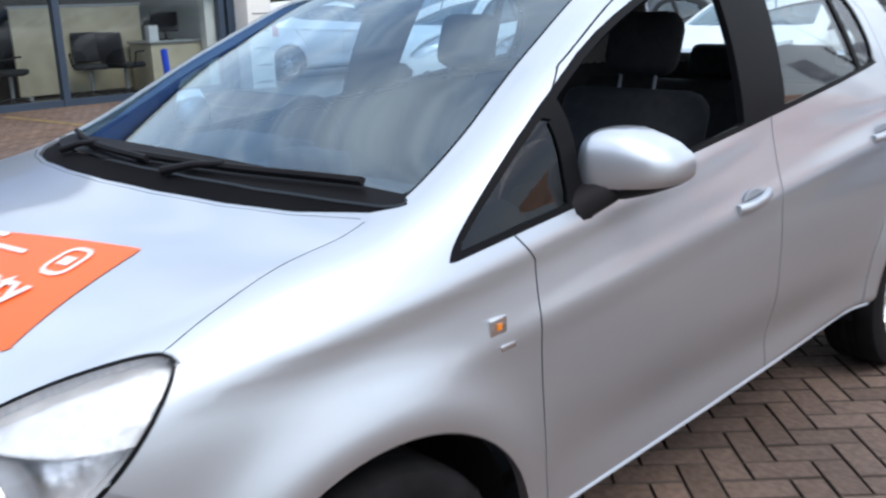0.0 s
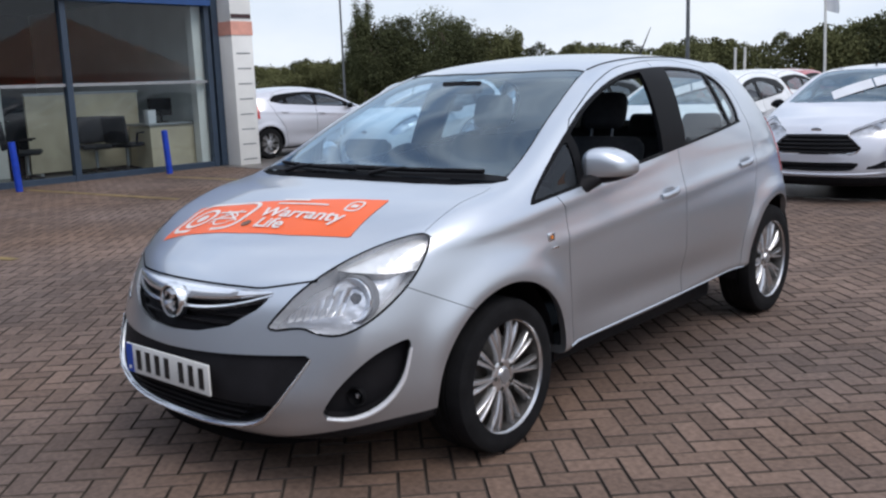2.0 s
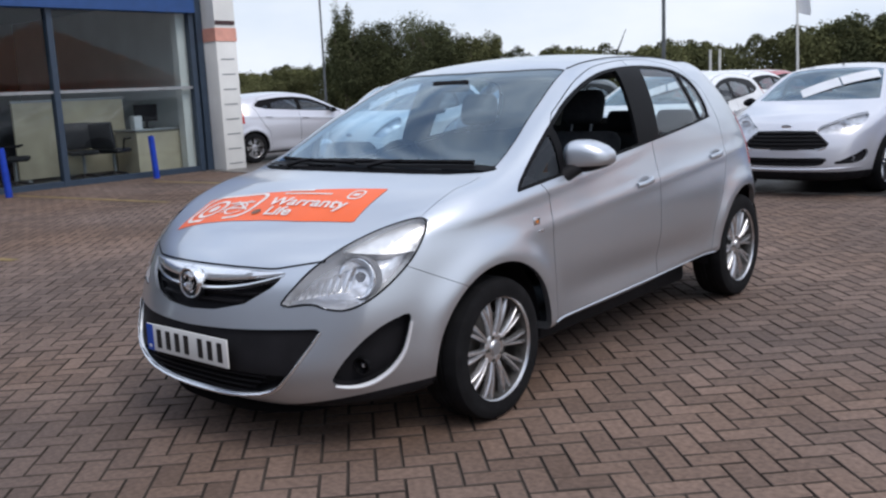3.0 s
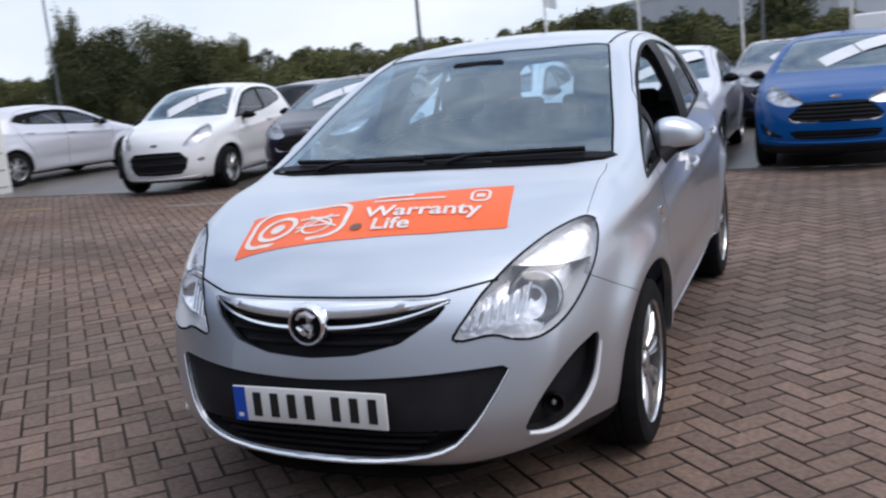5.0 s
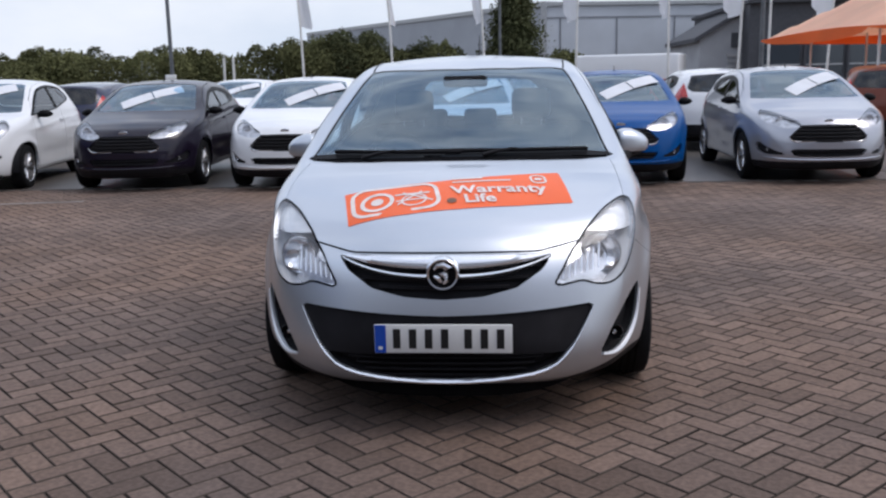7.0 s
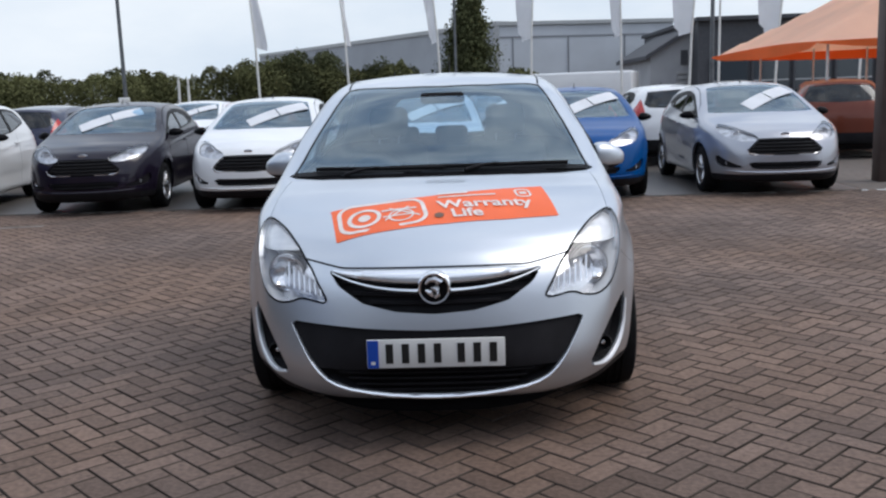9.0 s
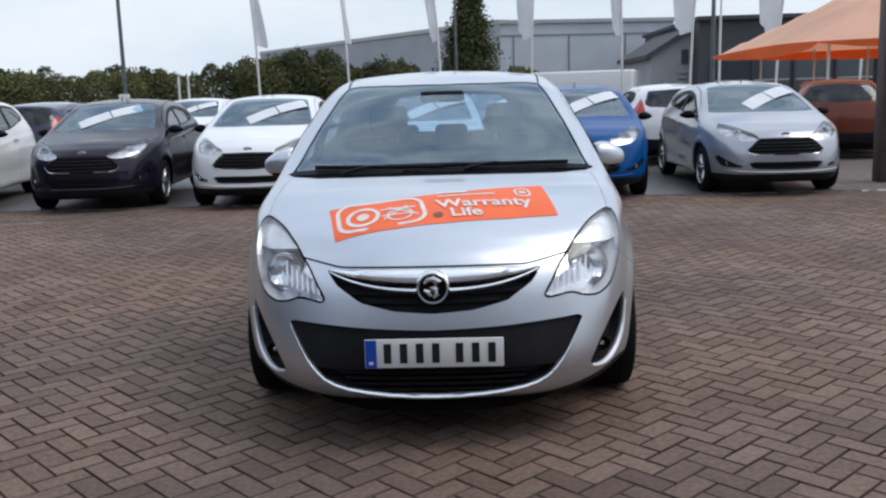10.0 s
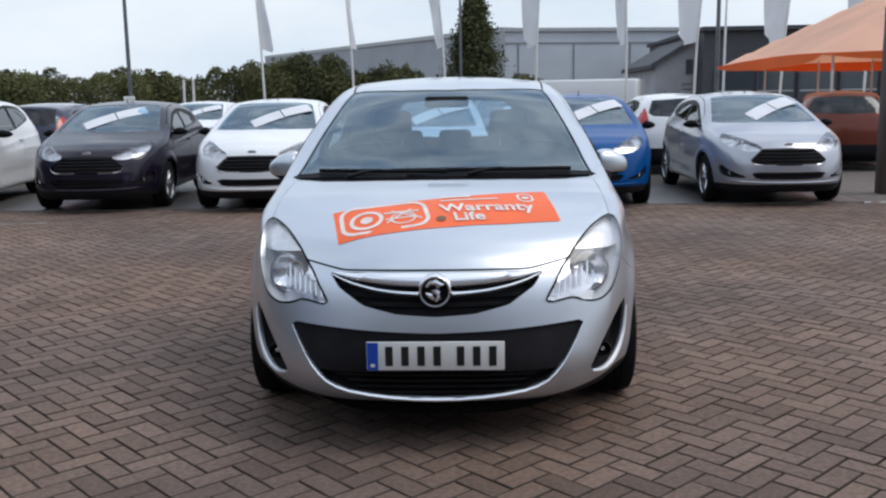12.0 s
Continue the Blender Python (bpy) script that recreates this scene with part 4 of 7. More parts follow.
            bmesh.ops.transform(cup, matrix=Matrix.Translation((c[0], c[1], c[2])) @ Matrix.Diagonal((0.003, 0.058, 0.034, 1)), verts=cup.verts)
            part("handle_cup", cup, M_GRIPSHADE, h, "shaded grip cup")
    # wing badge
    for s in (1, -1):
        q = on_side(F, [(-0.985, 0.775), (-0.955, 0.735)], s)
        b = part("wing_badge", boxed((q[0][0] - 0.004, -1.008, 0.758), (q[0][0] + 0.004, -0.962, 0.792), 0.003), M_CHROME, car, "small chrome badge with an orange mark")
        part("badge_mark", boxed((q[0][0] + s * 0.005 - 0.001, -0.990, 0.769), (q[0][0] + s * 0.005 + 0.001, -0.978, 0.781), 0.0), M_AMBER, b, smooth=0)
        part("badge_line", boxed((q[1][0] - 0.003, -0.985, 0.728), (q[1][0] + 0.003, -0.945, 0.737), 0.001), M_CHROME, b)
    # wipers
    for a, b, piv in (((-0.60, -1.075), (0.02, -1.195), (-0.45, -1.185)), ((-0.06, -1.185), (0.61, -1.075), (0.12, -1.215))):
        xy = [(a[0] + (b[0] - a[0]) * k / 12, a[1] + (b[1] - a[1]) * k / 12 - 0.03 * math.sin(math.pi * k / 12)) for k in range(13)]
        pts = on_top(F, xy)
        pts[:, 2] += 0.010
        wp = part("wiper", bar(pts, (0, 0.3, 0.6), (0, -0.7, 0.5), 0.011, 0.008), M_BLACK, car, "black wiper")
        arm = on_top(F, [piv, ((piv[0] * 2 + a[0] + b[0]) / 4, (piv[1] * 2 + a[1] + b[1]) / 4 - 0.012), ((a[0] + b[0]) / 2, (a[1] + b[1]) / 2 - 0.03)])
        arm[:, 2] += (0.004, 0.014, 0.016)
        part("wiper_arm", tube(arm, [0.010, 0.008, 0.006], 8), M_BLACK, wp)
    # bright sill edges
    for s in (1, -1):
        ys = np.linspace(-0.86, 0.84, 22)
        pts = on_side(F, [(y, 0.312 + 0.030 * (y + 0.86) / 1.7) for y in ys], s)
        part("sill_strip", bar(pts, (-s * 0.5, 0, 0.8), (s * 0.8, 0, 0.5), 0.0045, 0.004), M_SILVER, car, "silver sill edge")
    # roof joint strips and aerial
    for s in (1, -1):
        ys = np.linspace(-0.2, 1.35, 24)
        pts = on_top(F, [(s * (0.545 - 0.05 * (y - 0.3) ** 2), y) for y in ys])
        pts[:, 2] += 0.0005
        part("roof_strip", bar(pts, (s, 0, 0), (0, 0, 1), 0.005, 0.003), M_GLOSSBLACK, car)
    at = on_top(F, [(0.0, 1.22)])[0]
    part("aerial", tube([(at[0], at[1], at[2] - 0.005), (at[0], at[1] + 0.03, at[2] + 0.03), (at[0], at[1] + 0.17, at[2] + 0.20)], [0.012, 0.006, 0.002], 8), M_BLACK, car)
    for s in (1, -1):
        for y, z, r in P["arches"]:
            arch_liner(car, y, z, r + 0.012, s)
    # cabin
    part("underbody", boxed((-0.66, -0.86, 0.15), (0.66, 0.86, 0.31), 0.03), M_BLACK, car, "dark underbody")
    part("engine_tray", boxed((-0.48, -1.72, 0.19), (0.48, -0.80, 0.32), 0.03), M_BLACK, car)
    part("rear_tray", boxed((-0.50, 0.80, 0.18), (0.50, 1.75, 0.34), 0.03), M_BLACK, car)
    part("cabin_floor", boxed((-0.72, -0.95, 0.30), (0.72, 1.5, 0.36), 0.01), M_LINING, car)
    bm = boxed((-0.70, -1.10, 0.62), (0.70, -0.66, 0.935), 0.07, None, 4)
    part("dashboard", bm, M_LINING, car, "dark dashboard")
    part("binnacle", boxed((-0.53, -0.82, 0.90), (-0.21, -0.62, 0.995), 0.045, None, 4), M_LINING, car)
    part("centre_display", boxed((-0.11, -0.80, 0.915), (0.11, -0.68, 0.985), 0.02, None, 3), M_LINING, car)
    tilt = Matrix.Translation((-0.37, -0.52, 0.90)) @ Matrix.Rotation(radians(62), 4, "X")
    part("steering_wheel", tube([tilt @ Vector((0.185 * math.cos(a), 0.185 * math.sin(a), 0)) for a in np.linspace(0, 2 * math.pi, 33)[:-1]], 0.015, 8, True), M_GLOSSBLACK, car, "dark steering wheel")
    part("wheel_boss", boxed((-0.075, -0.06, -0.03), (0.075, 0.06, 0.02), 0.025, tilt, 3), M_LINING, car)
    part("wheel_spoke", boxed((-0.18, -0.015, -0.012), (0.18, 0.02, 0.004), 0.006, tilt), M_ALLOY, car)
    for x in (-0.36, 0.36):
        seat(car, x, -0.21, 0.42)
    part("rear_bench", boxed((-0.62, 0.72, 0.40), (0.62, 1.18, 0.58), 0.06, None, 3), M_SEAT, car)
    lean = Matrix.Translation((0, 1.16, 0.50)) @ Matrix.Rotation(radians(-18), 4, "X")
    part("rear_backrest", boxed((-0.62, -0.06, 0), (0.62, 0.07, 0.52), 0.055, lean, 3), M_SEAT, car)
    for x in (-0.36, 0.0, 0.36):
        part("rear_headrest", boxed((x - 0.12, -0.04, 0.53), (x + 0.12, 0.05, 0.67), 0.04, lean, 3), M_SEAT, car)
    part("rear_view_mirror", boxed((-0.12, -0.47, 1.315), (0.12, -0.44, 1.375), 0.02, None, 3), M_BLACK, car)
    return car, F, sh


M_REFLECT = mat("lamp_reflector", (0.88, 0.89, 0.92), 0.20, 0.72, coat=0.5, bump=0.8, bump_scale=20)
M_BROW = mat("indicator_silver", (0.80, 0.80, 0.80), 0.26, 0.55, coat=0.6, var=0.10, var_scale=30, bump=0.5, bump_scale=26)
M_BEZEL = mat("bezel_grey", (0.30, 0.305, 0.32), 0.3, 0.6)
M_SATIN = mat("satin_trim", (0.82, 0.83, 0.85), 0.42, 0.45)
M_BRIGHT = mat("bright_trim", (0.86, 0.87, 0.89), 0.24, 0.9, coat=0.4)
M_LAMPWALL = mat("lamp_wall_grey", (0.62, 0.63, 0.65), 0.45)
M_SCUTTLE = mat("scuttle_plastic", (0.006, 0.006, 0.007), 0.8, spec=0.05, var=0.2)
M_GRIPSHADE = mat("grip_cup", (0.42, 0.45, 0.49), 0.36, 0.8)
car, F_MAINCAR, SH_MAINCAR = main_car()
for s in (1, -1):
    wheel(car, (s * 0.762, -1.2655, 0.293), s, 0.293, 0.19, 0.220, 10)
    wheel(car, (s * 0.748, 1.2555, 0.312), s, 0.312, 0.19, 0.226, 10)


def bonnet_sticker(car, F, sh):
    """The orange vinyl on the bonnet with its white print, laid on the sheet metal."""
    XY = lambda v: v[:, [0, 1]]
    V, T = sh.piece([13])
    s2 = Shell(V, T)
    out = poly_field([(-0.395, -1.88), (-0.15, -1.862), (0.05, -1.836), (0.28, -1.785), (0.507, -1.707), (0.455, -1.444), (0.2, -1.515), (-0.04, -1.58), (-0.24, -1.618), (-0.448, -1.648)], XY)
    s2.label(out, 1)
    v, t = s2.piece([1])
    st = panel("bonnet_sticker", v, t, F, M_ORANGE, None, rim=0.0, lift=0.0015)
    st.parent = car
    st["label"] = "orange vinyl sticker with white print"
    u, w = Vector((0.972, 0.215)), Vector((-0.205, 0.979))
    o = Vector((-0.395, -1.88))

    def lay(name, flat, faces, lift, m):
        xy = [(o.x + u.x * a + w.x * b, o.y + u.y * a + w.y * b) for a, b in flat]
        p = on_top(F, xy)
        p[:, 2] += lift
        me = bpy.data.meshes.new(name)
        me.from_pydata([tuple(q) for q in p], [], faces)
        me.materials.append(m)
        return link(name, me, st)

    def strip(name, a0, a1, b0, b1, m=M_WHITEVINYL, lift=0.004, n=10, slope=0.0):
        flat, faces = [], []
        for k in range(n + 1):
            a = a0 + (a1 - a0) * k / n
            flat += [(a, b0 + slope * (a - a0)), (a, b1 + slope * (a - a0))]
        for k in range(n):
            faces.append((2 * k, 2 * k + 2, 2 * k + 3, 2 * k + 1))
        return lay(name, flat, faces, lift, m)

    def ring(name, path, half, m=M_WHITEVINYL, lift=0.004):
        flat, faces = [], []
        n = len(path)
        for k, (a, b) in enumerate(path):
            p0, p1 = path[k - 1], path[(k + 1) % n]
            d = Vector((p1[0] - p0[0], p1[1] - p0[1])).normalized()
            flat += [(a - d.y * half, b + d.x * half), (a + d.y * half, b - d.x * half)]
        for k in range(n):
            j = (k + 1) % n
            faces.append((2 * k, 2 * j, 2 * j + 1, 2 * k + 1))
        return lay(name, flat, faces, lift, m)

    def disc(name, a, b, r, m, lift):
        flat = [(a, b)] + [(a + r * math.cos(q), b + r * math.sin(q)) for q in np.linspace(0, 2 * math.pi, 25)[:-1]]
        return lay(name, flat, [(0, k + 1, (k + 1) % 24 + 1) for k in range(24)], lift, m)

    def rrect(a0, a1, b0, b1, r, skew=0.0):
        pts = []
        for cx, cy, q0 in ((a1 - r, b1 - r, 0), (a0 + r, b1 - r, 90), (a0 + r, b0 + r, 180), (a1 - r, b0 + r, 270)):
            for k in range(7):
                q = radians(q0 + 15 * k)
                pts.append((cx + r * math.cos(q), cy + r * math.sin(q) + skew * (cx - a0)))
        return pts
    tilt = -0.12
    ring("print_frame", rrect(0.025, 0.375, 0.025, 0.235, 0.06, tilt), 0.009)
    ring("print_ring", [(0.125 + 0.062 * math.cos(q), 0.105 + 0.062 * math.sin(q)) for q in np.linspace(0, 2 * math.pi, 33)[:-1]], 0.009)
    disc("print_dot", 0.125, 0.105, 0.026, M_WHITEVINYL, 0.004)
    strip("print_line", 0.20, 0.345, 0.125, 0.137, slope=tilt)
    strip("print_line", 0.20, 0.33, 0.075, 0.084, slope=tilt)
    strip("print_line", 0.205, 0.315, 0.045, 0.057, slope=0.75)
    strip("print_line", 0.235, 0.350, 0.135, 0.147, slope=-0.85)
    ring("print_arc", [(0.275 + 0.05 * math.cos(q), 0.07 + 0.045 * math.sin(q)) for q in np.linspace(0, 2 * math.pi, 25)[:-1]], 0.004)
    disc("brown_mark", 0.425, 0.015, 0.020, M_GREYDOT, 0.005)
    strip("small_line", 0.455, 0.585, 0.212, 0.226, slope=-0.06)
    strip("small_line", 0.45, 0.70, 0.178, 0.190, slope=-0.06)
    ring("shield", rrect(0.79, 0.85, 0.13, 0.205, 0.022), 0.005)
    strip("shield_mark", 0.805, 0.835, 0.155, 0.18)

    def words(text, a, b, size):
        cu = bpy.data.curves.new(text, "FONT")
        cu.body, cu.size, cu.offset = text, size, 0.0022
        ob = bpy.data.objects.new("text", cu)
        scene.collection.objects.link(ob)
        bpy.context.view_layer.update()
        me = bpy.data.meshes.new_from_object(ob.evaluated_get(bpy.context.evaluated_depsgraph_get()))
        bpy.data.objects.remove(ob)
        flat = [(a + q.co.x, b + q.co.y - 0.07 * q.co.x) for q in me.vertices]
        faces = [tuple(p.vertices) for p in me.polygons]
        lay("lettering", flat, faces, 0.006, M_WHITEVINYL)
    words("Warranty", 0.435, 0.070, 0.100)
    words("Life", 0.475, -0.012, 0.092)


bonnet_sticker(car, F_MAINCAR, SH_MAINCAR)


# ---- the other cars of the lot ----
def paint(name, color, metal=0.0, rough=0.3, coat=1.0):
    return mat(name, color, rough, metal, coat, var=0.03, var_scale=1.5, fine=0.03, fine_scale=700, spec=0.12)


M_WHITE = paint("white_paint", (0.74, 0.75, 0.76))
M_DARKGREY = paint("dark_grey_paint", (0.010, 0.007, 0.016), coat=0.6)
M_BLUE = paint("blue_paint", (0.0, 0.064, 0.235), coat=0.25)
M_PALE = paint("pale_silver_paint", (0.40, 0.41, 0.45), 0.62, 0.32)
M_PEARL = paint("pearl_silver_paint", (0.60, 0.61, 0.66), 0.35)
M_COPPER = paint("copper_paint", (0.135, 0.034, 0.019), 0.2, coat=0.5)
M_REDP = paint("red_paint", (0.42, 0.03, 0.03), 0.1)
M_NAVY = paint("navy_paint", (0.02, 0.022, 0.05), 0.4)
M_PAPER = mat("paper", (0.64, 0.655, 0.68), 0.6, var=0.05)
M_HOUSING = mat("lamp_housing_grey", (0.50, 0.51, 0.54), 0.32, 0.85, var=0.35, var_scale=16)
M_CABIN = mat("cabin_dark", (0.025, 0.026, 0.03), 0.9, var=0.2)

LOTCAR = dict(
    top=[(-2.40, -0.5), (-2.21, 0.28), (-2.12, 0.55), (-2.06, 0.67), (-1.98, 0.755), (-1.80, 0.845), (-1.5, 0.93), (-1.25, 1.0), (-1.12, 1.045), (-0.70, 1.25), (-0.32, 1.405), (-0.1, 1.445), (0.3, 1.478), (0.7, 1.47), (1.2, 1.42),
         (1.58, 1.34), (1.70, 1.18), (1.82, 0.98), (1.90, 0.75), (1.95, 0.5)],
    width=[(0.17, 0.79), (0.28, 0.825), (0.45, 0.85), (0.6, 0.858), (0.78, 0.85), (0.92, 0.825), (1.05, 0.785), (1.2, 0.725), (1.36, 0.648), (1.5, 0.575)],
    front=[(0.17, -1.99), (0.24, -2.05), (0.32, -2.08), (0.45, -2.085), (0.6, -2.075), (0.70, -2.05), (0.8, -2.0), (0.9, -1.92), (1.0, -1.8), (1.5, -1.6)],
    rear=[(0.2, 1.82), (0.35, 1.87), (0.55, 1.88), (0.8, 1.86), (1.0, 1.80), (1.2, 1.70), (1.4, 1.56), (1.5, 1.5)],
    bow=[(-2.2, 0.5), (-1.6, 0.35), (-1.1, 0.28), (-0.3, 0.2), (0.3, 0.0), (1.8, -0.2)],
    crown=[(-2.1, 0.06), (-1.5, 0.05), (-1.0, 0.05), (0, 0.12), (1.5, 0.13)],
    round=[(-2.1, 0.05), (-1.5, 0.08), (-1.0, 0.09), (-0.3, 0.10), (1.5, 0.13)],
    under=[(-2.1, 0.165), (-1.5, 0.19), (0.0, 0.21), (1.6, 0.24), (1.9, 0.28)],
    corner_front=[(0.2, 3.2), (0.6, 2.9), (1.5, 2.5)], corner_rear=3.4, taper_front=-0.9, taper_rear=0.9, roof_taper=0.10,
    crease=(0.80, 0.06, 0.010),
    arches=[(-1.245, 0.305, 0.345), (1.245, 0.305, 0.345)])
SMALLCAR = dict(LOTCAR,
    top=[(-2.14, -0.5), (-1.95, 0.30), (-1.86, 0.58), (-1.80, 0.72), (-1.70, 0.82), (-1.5, 0.91), (-1.2, 0.985), (-0.98, 1.04), (-0.60, 1.28), (-0.28, 1.43), (-0.05, 1.475), (0.3, 1.505), (0.7, 1.49), (1.1, 1.44),
         (1.42, 1.35), (1.56, 1.16), (1.66, 0.95), (1.74, 0.7), (1.78, 0.5)],
    width=[(0.17, 0.76), (0.28, 0.79), (0.45, 0.82), (0.6, 0.829), (0.78, 0.825), (0.92, 0.80), (1.05, 0.77), (1.2, 0.715), (1.38, 0.645), (1.55, 0.57)],
    front=[(0.17, -1.73), (0.24, -1.80), (0.32, -1.83), (0.45, -1.84), (0.6, -1.83), (0.72, -1.80), (0.84, -1.74), (0.95, -1.62), (1.5, -1.4)],
    rear=[(0.2, 1.66), (0.35, 1.72), (0.55, 1.73), (0.8, 1.70), (1.0, 1.64), (1.2, 1.55), (1.4, 1.42), (1.5, 1.36)],
    corner_front=[(0.2, 2.9), (0.6, 2.6), (1.5, 2.4)], taper_front=-0.75, taper_rear=0.8, crease=(0.78, 0.06, 0.008),
    arches=[(-1.15, 0.295, 0.335), (1.15, 0.295, 0.335)])


def lowered(P, z0=0.80, k=0.90, keys=("top", "width", "front", "rear")):
    """Draws the upper part of an outline down towards z0."""
    f = lambda z: z if z < z0 else z0 + (z - z0) * k
    Q = dict(P)
    Q["top"] = [(y, f(z)) for y, z in P["top"]]
    for key in ("width", "front", "rear"):
        Q[key] = [(f(z), v) for z, v in P[key]]
    return Q


LOTCAR, SMALLCAR = lowered(LOTCAR), lowered(SMALLCAR, 0.85, 0.95)


def small_car(P, S, h=0.034):
    """A parked hatchback: skin cut into panels, glass, lamps, grilles; wheels, mirrors, cabin."""
    car = empty("car")
    F = car_field(P)
    V, T = mesh_of(F, (-1.0, -2.3, 0.1), (1.0, 2.05, 1.65), h)
    sh = Shell(V, T)
    above = lambda z0: (lambda v: v[:, 2] > z0)
    ahead = lambda y0: (lambda v: v[:, 1] < y0)
    squash = lambda v: np.stack([v[:, 1], np.where(v[:, 2] < S["z0"], v[:, 2], S["z0"] + (v[:, 2] - S["z0"]) / S["kz"])], 1)
    outline = poly_field(S["glass"], squash)

    def glass(v):
        g = gradient(F, v)
        return np.maximum(outline(v), (g[:, 2] / np.linalg.norm(g, axis=1) - 0.62) * 0.12)

    pil = [poly_field([(y - 0.04, 0.8), (y + 0.05, 0.8), (y + 0.03, 1.6), (y - 0.06, 1.6)], SIDE) for y in S["pillars"]]
    label_front(sh, dict(
        screen=only_if(poly_field(S["screen"], TOP), above(0.9)), glass=only_if(glass, WIDE),
        panes=only_if(lambda v: np.maximum.reduce([glass(v) + 0.016] + [-q(v) for q in pil]), WIDE),
        arch=arch_field(P), rear_screen=only_if(poly_field(S["rear_screen"], lambda v: np.stack([np.abs(v[:, 0]), squash(v)[:, 1]], 1)), lambda v: v[:, 1] > 1.1),
        lamp=only_if(poly_field(S["lamp"], Q45, sample=3), ahead(-1.0)), grille=only_if(poly_field(S["grille"], FRONT), ahead(-1.4)),
        intake=only_if(poly_field(S["intake"], FRONT), ahead(-1.4) if S["low_intake"] else above(9)), fog=only_if(poly_field(S["fog"], Q45, sample=2), ahead(-1.0)),
        tail=only_if(poly_field(S["tail"], FRONT), lambda v: v[:, 1] > 1.42)))
    sh.label(only_if(lambda v: v[:, 2] - 0.47, lambda v: (v[:, 1] > 1.62)), 70, only=(0,))
    sh.label(only_if(lambda v: v[:, 2] - S["valance"], ahead(-1.3)), 71, only=(0,))
    G = 0.004
    k = 12
    for door in S["doors"]:
        g = only_if(across(F, on_flank(F, poly_field(door, squash))), WIDE)
        sh.label(g, 98, level=G)
        sh.label(g, k, only=(98,), level=-G)
        k += 4
    V, T = sh.piece([0])
    panel("body_shell", V, T, F, M_WHITE, car, rim=0.03)["painted"] = 1
    for q, nm in zip(range(12, k, 4), ("front_door", "rear_door")):
        for s, v, t in split_sides(*sh.piece([q])):
            panel(nm, v, t, F, M_WHITE, car, rim=0.02)["painted"] = 1
    V, T = sh.piece([70])
    panel("rear_bumper", V, T, F, M_BLACK, car, "black lower rear bumper", rim=0.02)
    V, T = sh.piece([71])
    panel("front_valance", V, T, F, M_BLACK, car, "black lower valance", rim=0.02)
    for lab, nm in ((1, "windscreen"), (6, "rear_screen")):
        V, T = sh.piece([lab])
        panel(nm, V, T, F, M_SCREEN if lab == 1 else M_PRIVACY, car, lift=-0.004, rim=0).visible_shadow = False
    for s, v, t in split_sides(*sh.piece([3])):
        panel("side_window", v, t, F, M_DARKGLASS, car, lift=-0.005, rim=0).visible_shadow = False
    for s, v, t in split_sides(*sh.piece([5])):
        panel("window_trim", v, t, F, M_GLOSSBLACK, car, lift=-0.001, rim=0.02)
    V, T = offset_piece(sh, [0, 98] + list(range(12, k, 4)), F, -0.035)
    raw("lining", V, T, M_CABIN, car, smooth=60)
    for s, v, t in split_sides(*sh.piece([7])):
        lo = panel("headlamp", v, t, F, M_LENS, car, "clear headlamp", lift=-0.002, rim=0)
        lo.visible_shadow = False
        N = gradient(F, v)
        N /= np.linalg.norm(N, axis=1, keepdims=True)
        raw("lamp_housing", v - N * 0.04, t, M_HOUSING, lo, normals=N)
        c = v.mean(0)
        bm = lathe([(0.0, 0.012), (-0.012, 0.035), (-0.03, 0.055), (-0.033, 0.060), (0.0, 0.05)], 20, "y")
        bmesh.ops.transform(bm, matrix=Matrix.Translation((c[0] * 0.97, c[1] + 0.03, c[2] - 0.02)), verts=bm.verts)
        part("reflector", bm, M_CHROME, lo)
    for lab, nm in ((8, "grille"), (9, "air_intake")):
        V, T = offset_piece(sh, [lab], F, -0.03)
        if len(T) == 0:
            continue
        g = raw(nm, V, T, M_BLACK, car, "black " + nm.replace("_", " "))
        pts = S["grille" if lab == 8 else "intake"]
        z1, z0 = max(p[1] for p in pts), min(p[1] for p in pts)
        n = S["slats"] if lab == 8 else 2
        if lab == 8 and S["chrome_edge"]:
            lo_pts = [q for q in pts if q[0] > 0 and q[1] < z0 + 0.085]
            lo_pts = sorted(lo_pts, key=lambda q: -q[0])
            xs = [q[0] for q in lo_pts] + [-q[0] for q in reversed(lo_pts)]
            zs = [q[1] for q in lo_pts] + [q[1] for q in reversed(lo_pts)]
            q = on_front(F, np.stack([xs, zs], 1))
            part("grille_frame", bar(q, (0, 0, 1), (0, -1, 0), 0.010, 0.008), M_CHROME, g, "thin chrome grille edge")
        for j in range(n):
            z = z0 + (z1 - z0) * (j + 0.6) / (n + 0.2)
            half = np.interp(z, *zip(*sorted((p[1], p[0]) for p in pts if p[0] > 0.1))) - 0.015
            xs = np.linspace(-half, half, 15)
            q = on_front(F, np.stack([xs, np.full(15, z)], 1))
            q[:, 1] += 0.012
            part("slat", bar(q, (0, 0, 1), (0, -1, 0), 0.009, 0.01), M_SLAT if lab == 8 else M_BLACK, g)
    V, T = offset_piece(sh, [10], F, -0.025)
    for s, v, t in split_sides(V, T):
        fo = raw("fog_recess", v, t, M_BLACK, car)
        c = v.mean(0)
        bm = lathe([(0, 0.026), (-0.012, 0.025), (-0.010, 0.018), (0.0, 0.001)], 16, "y")
        bmesh.ops.transform(bm, matrix=Matrix.Translation((c[0], c[1] - 0.005, c[2])), verts=bm.verts)
        part("fog_lamp", bm, M_REFLECT, fo)
